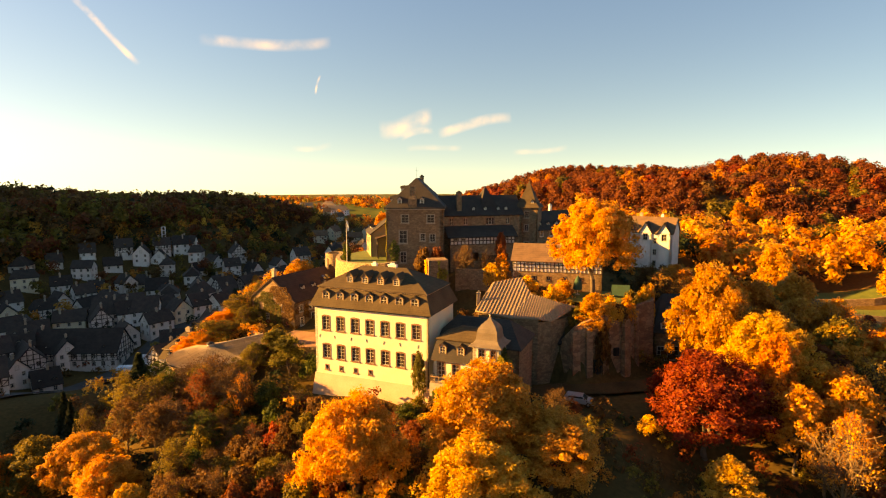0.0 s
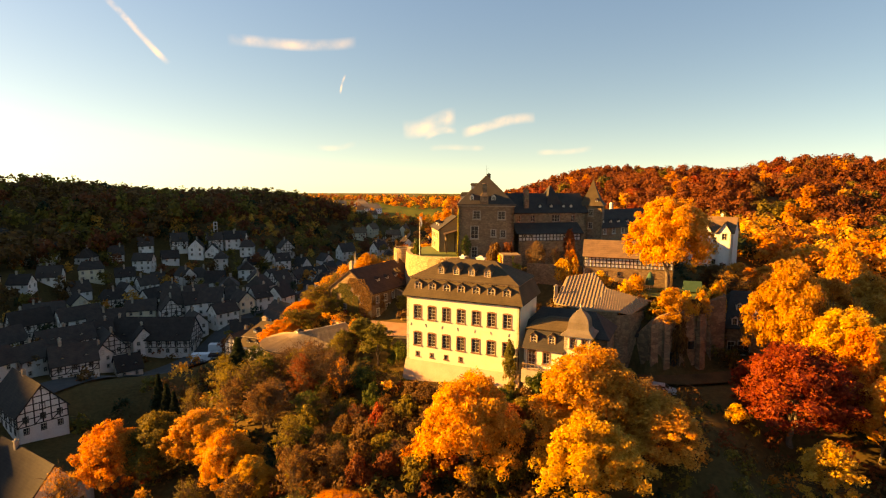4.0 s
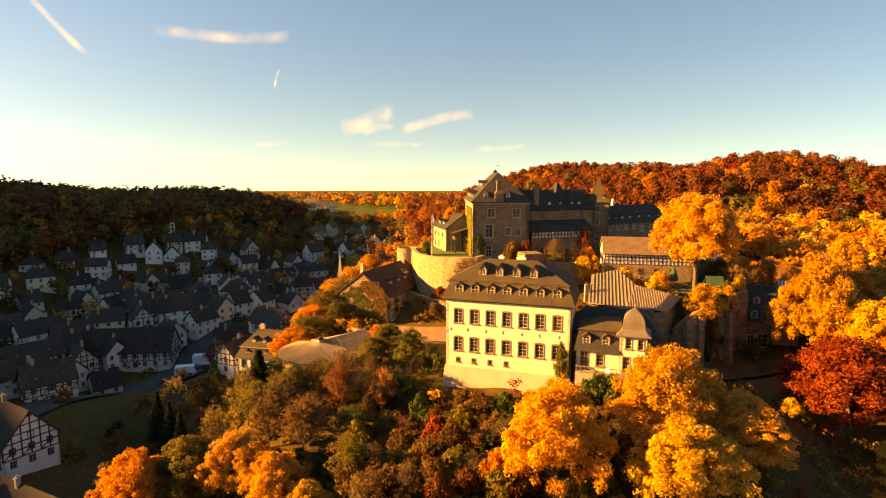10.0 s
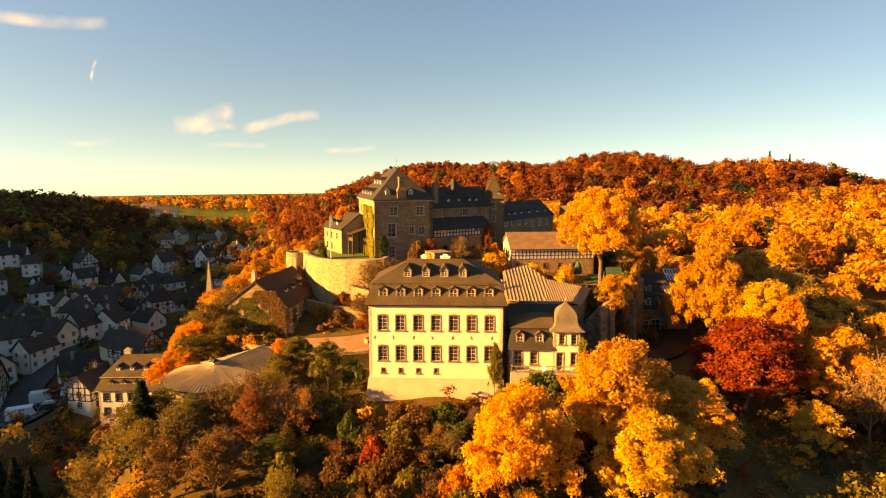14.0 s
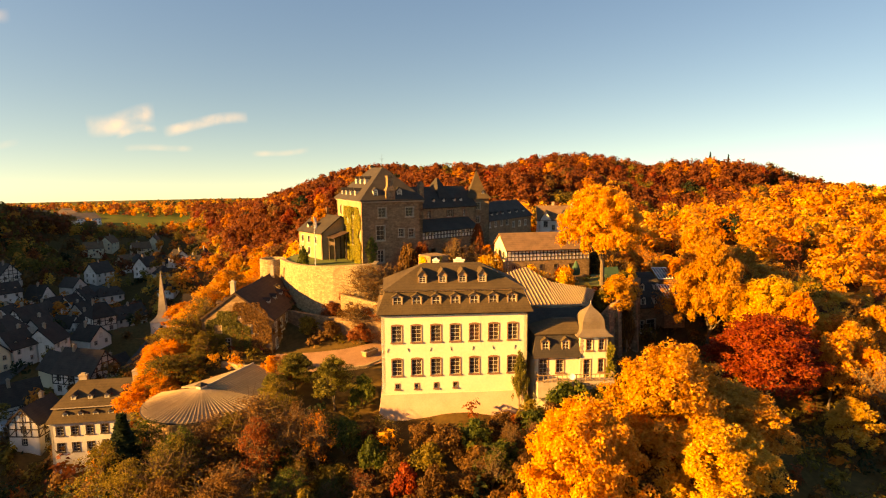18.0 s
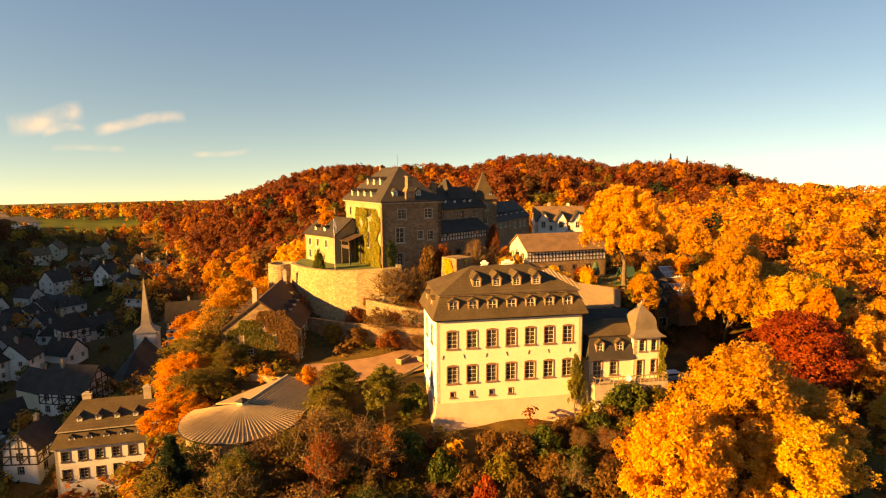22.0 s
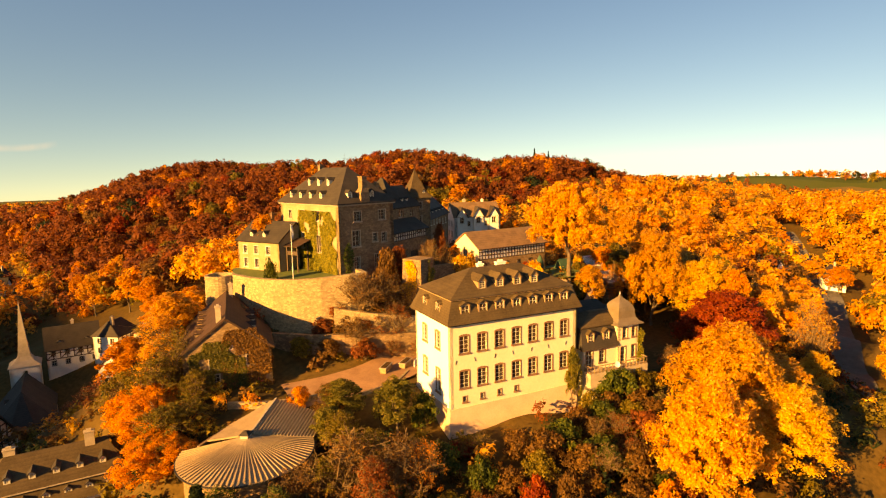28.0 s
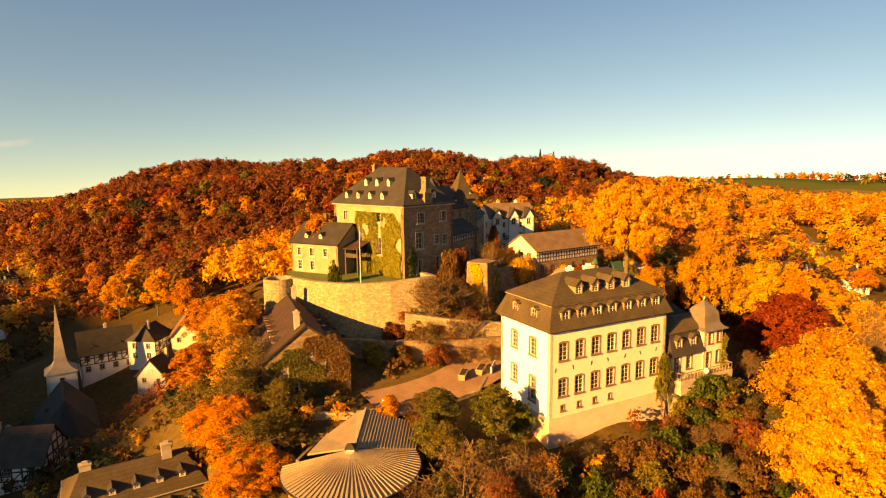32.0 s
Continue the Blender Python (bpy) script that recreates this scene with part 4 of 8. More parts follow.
def white_hostel():
    o = thing("white_guest_house", 44.6, 144.6, 9.0, -33, "long white plastered guest house with three gabled bays and brown roof", "house")
    L, D, H, zr = 13.0, 8.0, 9.2, 12.6
    rows = (0.9, 3.7, 6.5)
    fx = [0.9 + 1.6 * i for i in range(8)]
    part("wall", Build().wall((0, 0), (L, 0), -4, H, [(x - 0.4, x + 0.4, z, z + 1.4) for x in fx for z in rows], 0.35), M_WHITE, o)
    part("wall", Build().wall((0, D), (0, 0), -4, H, [(2, 2.9, z, z + 1.4) for z in rows] + [(5, 5.9, z, z + 1.4) for z in rows], 0.35, peak=zr), M_WHITE, o)
    part("wall", Build().wall((L, 0), (L, D), -4, H, (), 0.35, peak=zr), M_WHITE, o)
    part("wall", Build().wall((L, D), (0, D), -4, H, (), 0.35), M_WHITE, o)
    for z in rows:
        for x in fx:
            window(o, pose(x, 0, z), 0.8, 1.4, M_SASH, 0.07, 0, 2, 2, 0.15)
        for x in (2.45, 5.45):
            window(o, place((0, D), (0, 0), x, z), 0.9, 1.4, M_SASH, 0.07, 0, 2, 2, 0.15)
    r = Build()
    gable_roof(r, 0, L, 0, D, H, zr, 0.4)
    part("roof", r, M_REDTILE, o, "brown tiled roof")
    for x0 in (0.6, 5.2, 9.6):
        bay = part("gabled_bay", Build().wall((x0, -0.35), (x0 + 2.9, -0.35), -4, H, [(0.9, 2.0, 7.3, 8.9)], 0.3, peak=H + 2.5).wall((x0, 3.6), (x0, -0.35), -4, H, (), 0.3).wall((x0 + 2.9, -0.35), (x0 + 2.9, 3.6), -4, H, (), 0.3), M_WHITE, o, "white gabled bay")
        window(bay, pose(x0 + 1.45, -0.35, 7.3), 1.1, 1.6, M_SASH, 0.07, 0, 2, 2, 0.15)
        br = Build()
        m = x0 + 1.45
        slab(br, (x0 - 0.35, 4.0, H - 0.3), (x0 - 0.35, -0.75, H - 0.3), (m, -0.75, H + 2.6), (m, 4.0, H + 2.6), 0.15)
        slab(br, (x0 + 3.25, -0.75, H - 0.3), (x0 + 3.25, 4.0, H - 0.3), (m, 4.0, H + 2.6), (m, -0.75, H + 2.6), 0.15)
        part("bay_roof", br, M_TILE, bay)
    bal = Build().box(3.6, 5.1, -1.0, 0.0, 3.4, 3.55).box(3.6, 5.1, -1.0, -0.92, 4.35, 4.45)
    for i in range(8):
        bal.box(3.62 + i * 0.2, 3.68 + i * 0.2, -1.0, -0.94, 3.55, 4.4)
    part("balcony", bal, M_WOOD, o)
    chimney(o, 4.2, 5.0, 11, 13.4, 0.7, 0.7)
    chimney(o, 9.4, 5.0, 11, 13.2, 0.6, 0.6, M_CHIMW)


white_hostel()


# ---- half-timbered barn below the castle ----
def barn():
    o = thing("timbered_barn", 13.6, 110.8, 0, -14, "long half-timbered barn with brown tiled roof on a stone base", "barn")
    L, D, z0, z1, H, zr = 17.0, 8.4, 8.0, 13.6, 15.9, 18.5
    gh = [(1.8, 14.0, 0.9, 1.2), (4.2, 14.0, 0.9, 1.2), (6.5, 14.0, 0.9, 1.2), (4.2, 16.3, 0.8, 0.9)]
    part("stone_base", Build().wall((0, 0), (L, 0), z0, z1, [(s - 0.35, s + 0.35, 12.0, 12.8) for s in (1.5, 4.2, 7.0, 10.0, 13.0)], 0.5).wall((L, 0), (L, D), z0, z1, (), 0.5), M_STONE, o)
    for s in (1.5, 4.2, 7.0, 10.0, 13.0):
        window(o, pose(s, 0, 12.0), 0.7, 0.8, M_WOOD, 0.08, 0, 1, 2, 0.25)
    part("gable_wall", Build().wall((0, D), (0, 0), z0, H, [(s - w / 2, s + w / 2, z, z + h) for s, z, w, h in gh[:3]], 0.4, peak=zr), M_CREAM, o, "cream plastered gable end")
    for s, z, w, h in gh[:3]:
        window(o, place((0, D), (0, 0), s, z), w, h, M_WOOD, 0.1, 0, 2, 2, 0.2)
    part("infill", Build().box(0.1, L, 0.05, 0.3, z1, H).box(L - 0.3, L, 0.3, D, z1, H), M_WHITE, o, "white infill panels")
    tb = Build()
    for i in range(24):
        x = 0.1 + (L - 0.2) * i / 23
        tb.box(x - 0.09, x + 0.09, -0.02, 0.2, z1, H)
    for z in (z1 + 0.06, z1 + 0.8, z1 + 1.5, H - 0.08):
        tb.box(0, L, -0.01, 0.18, z - 0.08, z + 0.08)
    part("timber_frame", tb, M_WOOD, o)
    for s in (2.7, 4.9, 8.5, 10.7, 13.6):
        window(o, pose(s, 0.05, z1 + 0.85), 1.0, 0.62, M_WOOD, 0.07, 0, 1, 2, 0.02)
    r = Build()
    gable_roof(r, 0, L, 0, D, H, zr, 0.6)
    part("roof", r, M_REDTILE, o, "dull brown tiled roof")


barn()

# ---- brown sheet-roofed outbuilding, slate link and ruined stone range ----
def sheet_hall():
    o = thing("sheet_roofed_hall", 0, 0, 0, 0, "hall with a ribbed brown sheet roof in two planes", "building")
    bl, e1, va, r1, tl = (Vector(k) for k in ((5.5, 96.0, 9.3), (10.8, 92.8, 8.9), (15.7, 99.7, 11.4), (14.8, 106.2, 13.2), (9.3, 105.5, 12.4)))
    wf, wr, wx, wy = (Vector(k) for k in ((15.7, 91.5, 9.0), (20.2, 95.7, 10.65), (18.0, 92.2, 8.4), (23.0, 96.6, 9.9)))
    dn = Vector((0, 0, -0.2))

    def sheet(ps, label, spacing, material=M_SHEET):
        n = len(ps)
        b = Build().add(list(ps) + [k + dn for k in ps], [tuple(range(n)), tuple(range(2 * n - 1, n - 1, -1))] + [(i, i + n, (i + 1) % n + n, (i + 1) % n) for i in range(n)])
        r = part("roof_plane", b, material, o, label)
        nr = (ps[1] - ps[0]).cross(ps[2] - ps[0]).normalized()
        nr = -nr if nr.z < 0 else nr
        fall = Vector((nr.x, nr.y)).normalized()
        side = Vector((-fall.y, fall.x))

        def lift(x, y):
            return Vector((x, y, ps[0].z - (nr.x * (x - ps[0].x) + nr.y * (y - ps[0].y)) / nr.z + 0.04))
        us = [side.dot(k.xy) for k in ps]
        u = min(us) + spacing / 2
        while u < max(us):
            cuts = []
            for i in range(n):
                p, q = ps[i].xy, ps[(i + 1) % n].xy
                a, c = side.dot(p) - u, side.dot(q) - u
                if a * c < 0:
                    cuts.append(fall.dot(p.lerp(q, a / (a - c))))
            if len(cuts) >= 2 and max(cuts) - min(cuts) > 0.4:
                p, q = (side * u + fall * k for k in (min(cuts), max(cuts)))
                part("rib", Build().beam(lift(*p), lift(*q), 0.08, 0.16), M_SEAM, r)
            u += spacing
    sheet((bl, e1, va, r1, tl), "large ribbed brown roof plane", 0.62)
    sheet((e1, wf, wr, va), "lower ribbed roof plane of the wing", 0.42, M_RIB)
    sheet((wf, wx, wy, wr), "short shaded roof plane at the end", 0.6)
    ring = [bl, e1, wf, wx, wy, wr, va, r1, tl]
    c = sum(ring, Vector()) / 9
    ring = [k.lerp(c, 0.05) for k in ring]
    for p, q in zip(ring, ring[1:] + ring[:1]):
        part("wall", Build().wall((p.x, p.y), (q.x, q.y), -3.0, min(p.z, q.z) - 0.25, (), 0.4), M_STONE, o)
    chimney(o, 6.3, 99.4, 8.6, 11.6, 0.6, 0.6)


sheet_hall()
simple_block("slate_link_building", -1.6, 84.6, 0, -21.8, 13.5, 8.5, 7.4, "hip", 10.6, M_STONE, M_SLATE, "low building with a dark slate roof behind the pavilion", "building", 2.5,
             [(8.5, 3.5, 1.0, 1.4), (11.5, 3.5, 1.0, 1.4)], below=8)
def lean_to_shed():
    o = thing("lean_to_shed", 0, 0, 0, 0, "low pale rubble shed with a dark lean-to sheet roof", "shed")
    p, q = (14.6, 97.0), (19.6, 93.9)
    holes = [(0.5, 1.3, 1.2, 2.6), (1.9, 2.7, 2.0, 3.4), (2.4, 3.3, -2.2, 0.0), (0.6, 1.4, -1.4, -0.2)]
    part("wall", Build().wall(p, q, -5, 3.7, holes, 0.4), M_OLDPL, o, "weathered pale plastered front")
    for a, b_, z0, z1 in holes:
        window(o, place(p, q, (a + b_) / 2, z0), b_ - a, z1 - z0, M_WOOD, 0.08, 0, 2, 2, 0.2)
    part("wall", Build().wall(q, (22.0, 97.6), -5, 4.0, (), 0.4), M_STONE, o)
    ps = [Vector(k) for k in ((14.2, 96.9, 3.9), (19.9, 93.4, 4.2), (22.0, 97.2, 8.2), (16.0, 99.4, 5.4))]
    part("roof", Build().add(ps + [k - Vector((0, 0, 0.2)) for k in ps], [(0, 1, 2, 3), (7, 6, 5, 4), (0, 4, 5, 1), (1, 5, 6, 2), (2, 6, 7, 3), (3, 7, 4, 0)]), M_TILE, o, "dark lean-to sheet roof")
    for i in range(9):
        u = i / 8
        part("batten", Build().beam(ps[0].lerp(ps[1], u) + Vector((0, 0, 0.05)), ps[3].lerp(ps[2], u) + Vector((0, 0, 0.05)), 0.14, 0.12), M_SLATE, o)


lean_to_shed()
ds_ = simple_block("dark_side_house", 39.2, 103.0, 0, -12, 9.0, 12.0, 3.4, "hip", 9.6, M_STONE, M_SLATE, "dark slate-roofed stone house in shade beside the retaining wall", "house", 2.0,
             [(1.2, -1.6, 1.2, 2.4), (3.4, -1.6, 2.0, 2.6), (6.2, -1.6, 1.6, 2.6)], below=8)
for x, y, z in ((1.6, 0.15, 3.5), (4.6, 0.15, 3.5), (7.4, 0.15, 3.5), (2.8, 2.6, 6.3), (6.2, 2.6, 6.3)):
    dormer(ds_, pose(x, y, z), 1.1, 1.9 if z < 5 else 1.3, 1.6, M_SLATE, M_SASH, 0.5, "tall pale dormer window")


# ---- retaining walls, bastion ----
def wall_run(name, pts, z0, tops, th, material, label, batter=0.0):
    """A wall along places pts with its own top heights; leans back by batter."""
    b = Build()
    n = len(pts)
    nor = []
    for i in range(n):
        p, q = Vector(pts[max(i - 1, 0)]), Vector(pts[min(i + 1, n - 1)])
        d = (q - p).normalized()
        nor.append(Vector((-d.y, d.x)))
    vs = []
    for i in range(n):
        p, k = Vector(pts[i]), nor[i]
        f = p - k * batter
        for c, z in ((f, z0[i]), (p, tops[i]), (p + k * th, tops[i]), (p + k * th, z0[i])):
            vs.append((c.x, c.y, z))
    fs = []
    for i in range(n - 1):
        a, c = 4 * i, 4 * i + 4
        fs += [(a, c, c + 1, a + 1), (a + 1, c + 1, c + 2, a + 2), (a + 2, c + 2, c + 3, a + 3)]
    fs += [(0, 1, 2, 3), (4 * n - 1, 4 * n - 2, 4 * n - 3, 4 * n - 4)]
    b.add(vs, fs)
    return tagged(new(name, b.mesh(name, material)), label, "wall", kind="structure")


bast = [(-24.6, 134.0), (-24.2, 128.0), (-23.0, 123.0), (-21.0, 119.4), (-18.4, 116.6), (-14.6, 114.2), (-11.6, 113.4), (-9.6, 117.6)]
wall_run("wall_bastion", bast, [1, 1, 2, 3, 3, 3, 3, 8], [13.9, 13.9, 14.0, 14.1, 14.3, 14.6, 14.7, 14.5], 0.9, M_SANDST, "battered bastion wall of pale rubble stone", 0.9)
lawn = Build()
lp = [(-24.3, 133.8), (-23.9, 128.0), (-22.8, 123.2), (-20.8, 119.9), (-18.1, 117.2), (-14.4, 115.0), (-12.2, 114.4), (-10.4, 118.0), (-11.0, 121.0), (-11.0, 140.0), (-20.0, 142.0)]
lawn.add([(x, y, 13.4) for x, y in lp], [tuple(range(len(lp)))])
M_LAWN = mat("lawn", (0.05, 0.075, 0.012), (0.12, 0.14, 0.025), 0.95, 0.6, 0.3)
tagged(new("lawn", lawn.mesh("lawn", M_LAWN)), "short green lawn on top of the bastion", "lawn", kind="structure")
tt = thing("bastion_turret", -25.6, 135.6, 0, 0, "round stone turret at the end of the bastion", "turret")
part("wall", Build().lathe([(2.7, 0.0), (2.45, 13.0), (2.45, 13.8), (2.0, 13.8), (2.0, 12.6), (0.0, 12.6)], 26), M_SANDST, tt, smooth=False)
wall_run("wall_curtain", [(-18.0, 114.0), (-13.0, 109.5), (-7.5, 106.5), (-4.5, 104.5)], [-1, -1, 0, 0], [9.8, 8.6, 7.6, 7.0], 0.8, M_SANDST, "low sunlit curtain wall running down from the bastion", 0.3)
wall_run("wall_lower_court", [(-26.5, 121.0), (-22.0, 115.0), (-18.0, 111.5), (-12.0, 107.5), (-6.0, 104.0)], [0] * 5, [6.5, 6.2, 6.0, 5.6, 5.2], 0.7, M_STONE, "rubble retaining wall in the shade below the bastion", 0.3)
wall_run("wall_court_east", [(2.5, 114.0), (8.0, 112.6), (13.2, 111.5)], [6, 6, 6], [13.6, 13.6, 13.4], 0.7, M_STONE, "stone wall in front of the castle court", 0.2)
pier = thing("wall_pier", -1.2, 112.2, 0, 10, "square rubble stone pier with ivy", "pier")
part("pier", Build().frustum((-2.2, 2.2, -2.2, 2.2), 4.0, (-1.9, 1.9, -1.9, 1.9), 15.8), M_STONE, pier)
wall_run("wall_terrace", [(19.9, 94.0), (21.6, 91.8), (25.3, 92.7), (28.5, 94.9), (31.2, 95.8), (34.8, 100.2), (38.0, 101.0), (39.4, 106.0)], [-5] * 8, [4.6, 7.4, 8.9, 8.7, 8.2, 9.0, 10.0, 10.0], 0.9, M_OLDWALL, "tall rubble retaining wall of the tree terrace", 0.4)
bt = thing("ruin_buttress", 0, 0, 0, 0, "broad stone buttresses and a dark doorway of the ruined range", "ruin")
for x, y, rz, w, h in ((21.9, 91.5, 15, 1.5, 6.8), (24.2, 92.0, 15, 1.2, 7.4), (27.2, 93.6, 30, 1.4, 7.8), (31.4, 95.4, 35, 1.6, 8.0), (34.4, 99.4, 50, 1.2, 8.6)):
    part("buttress", Build().frustum((-w / 2, w / 2, -0.9, 0.4), -5, (-w / 2 + 0.1, w / 2 - 0.1, -0.15, 0.4), h), M_OLDWALL, bt, at=pose(x, y, 0, 0, 0, rz))
# dark blocks on the uncut wall stand in for shade inside its openings
part("doorway", Build().box(-0.85, 0.85, -0.42, 0.3, -3.0, 1.4), M_IRON, bt, "dark block for the shade in an open doorway", at=pose(25.9, 92.9, 0, 0, 0, 20))
part("lintel", Build().box(-1.1, 1.1, -0.52, 0.3, 1.4, 1.75), M_WOOD, bt, "heavy timber lintel", at=pose(25.9, 92.9, 0, 0, 0, 20))
part("opening", Build().box(-0.5, 0.5, -0.42, 0.3, 1.6, 3.0), M_IRON, bt, "dark block for the shade in a window opening", at=pose(29.6, 95.2, 0, 0, 0, 22))
tl = Build()
tp = [(26.5, 97.5), (30.9, 97.6), (34.2, 101.0), (37.6, 102.0), (38.6, 107.2), (28.0, 109.0), (22.0, 104.5), (22.6, 100.0)]
tl.add([(x, y, 10.05) for x, y in tp], [tuple(range(len(tp)))])
tagged(new("lawn_terrace", tl.mesh("lawn_terrace", M_LAWN)), "sunlit grass terrace under the large tree", "lawn", kind="structure")


# ---- little house at the keep's foot ----
ax_ = simple_block("gatehouse_cottage", -19.0, 141.5, 0, -77, 10.5, 8.5, 18.7, "gable", 21.8, M_OLDPL, M_SLATE, "small pale cottage with slate roof beside the keep", "house", None,
                   [(2.0, 16.4, 0.9, 1.4), (4.8, 16.4, 0.9, 1.4), (7.8, 16.4, 0.9, 1.4), (2.0, 13.9, 0.9, 1.6), (4.8, 13.9, 0.9, 1.6)], below=-8)
for x in (3.0, 6.2):
    dormer(ax_, pose(x, 0.7, 19.4), 0.7, 0.7, 1.2, M_SLATE, M_SASH, 0.4)
chimney(ax_, 4.4, 4.6, 20.5, 23.2, 0.6, 0.6, M_REDTILE)


po = thing("timber_porch", -15.2, 131.0, 13.4, -80, "open timber porch with a red roof beside the cottage", "porch")
for x, y in ((0, 0), (2.6, 0), (0, 2.4), (2.6, 2.4)):
    part("post", Build().box(x - 0.12, x + 0.12, y - 0.12, y + 0.12, 0, 4.6), M_WOOD, po)
part("rail", Build().box(-0.1, 2.7, -0.06, 0.06, 3.0, 3.7), M_WOOD, po)
pr = Build()
slab(pr, (-0.5, -0.5, 4.6), (3.1, -0.5, 4.6), (3.1, 2.9, 5.6), (-0.5, 2.9, 5.6), 0.15)
part("roof", pr, M_OLDTILE, po)


# ---- stone house with red roof and ivy ----
def stone_house():
    o = thing("stone_house", -29.9, 112.6, 1.4, 63.0, "ivy-clad rubble stone house with a steep roof", "house")
    L, D, H, zr = 19.0, 11.4, 5.6, 9.9
    # the gable end that faces the yard is the end at local x = 0
    eh = [(2.2, 0.6, 1.0, 2.1), (4.4, 0.4, 1.1, 2.3), (7.4, 0.8, 1.0, 1.6), (2.8, 3.2, 1.0, 1.5), (4.8, 3.2, 1.0, 1.5), (7.6, 3.2, 1.0, 1.5), (5.4, 5.7, 0.8, 1.0), (6.4, 5.7, 0.8, 1.0)]
    part("wall", Build().wall((0, D), (0, 0), -8, H, [(D - s - w / 2, D - s + w / 2, z, z + h) for s, z, w, h in eh[:6]], 0.45, peak=zr), M_STONE, o)
    for s, z, w, h in eh[:6]:
        window(o, place((0, D), (0, 0), D - s, z), w, h, M_CHIM, 0.14, 0, 3, 2, 0.22)
    for s, z, w, h in eh[6:]:
        window(o, place((0, D), (0, 0), D - s, z), w, h, M_REDST, 0.12, 0, 2, 2, -0.02)
    sh = [(2.0, 3.2, 1.0, 1.4), (5.0, 3.2, 1.0, 1.4), (8.0, 3.2, 1.0, 1.4), (2.2, 0.3, 1.0, 1.6), (6.0, 0.0, 1.6, 2.3), (10.0, 3.0, 1.0, 1.5)]
    part("wall", Build().wall((0, 0), (L, 0), -8, H, [(s - w / 2, s + w / 2, z, z + h) for s, z, w, h in sh], 0.45), M_STONE, o)
    for s, z, w, h in sh:
        window(o, pose(s, 0, z), w, h, M_SASH, 0.12, 0, 3, 2, 0.22)
    part("wall", Build().wall((L, 0), (L, D), -8, H, (), 0.45, peak=zr), M_STONE, o)
    part("wall", Build().wall((L, D), (0, D), -8, H, (), 0.45), M_STONE, o)
    r = Build()
    gable_roof(r, 0, L, 0, D, H, zr, 0.5, 0.25, 0.25)
    part("roof", r, M_OLDTILE, o, "dark red-brown tiled roof")
    for x in (5.0, 8.5, 12.0):
        dormer(o, pose(x, 1.8, 6.9), 0.9, 0.9, 1.4, M_OLDTILE, M_SASH, 0.4)
    for i in range(5):
        dormer(o, pose(3.0 + 3.0 * i, D - 1.6, 6.9, 0, 0, 180), 1.1, 0.9, 1.4, M_OLDTILE, M_PALEW, 0.25)
    sk = Build()
    for x in (13.0, 14.2):
        slab(sk, (x, 2.6, 7.95), (x + 0.8, 2.6, 7.95), (x + 0.8, 3.6, 8.7), (x, 3.6, 8.7), 0.04)
    part("roof_window", sk, M_GLASS, o)
    chimney(o, 1.6, 6.6, 8.5, 11.4, 0.7, 0.7)
    chimney(o, 17.0, 5.0, 8.5, 11.6, 0.6, 0.6)


stone_house()


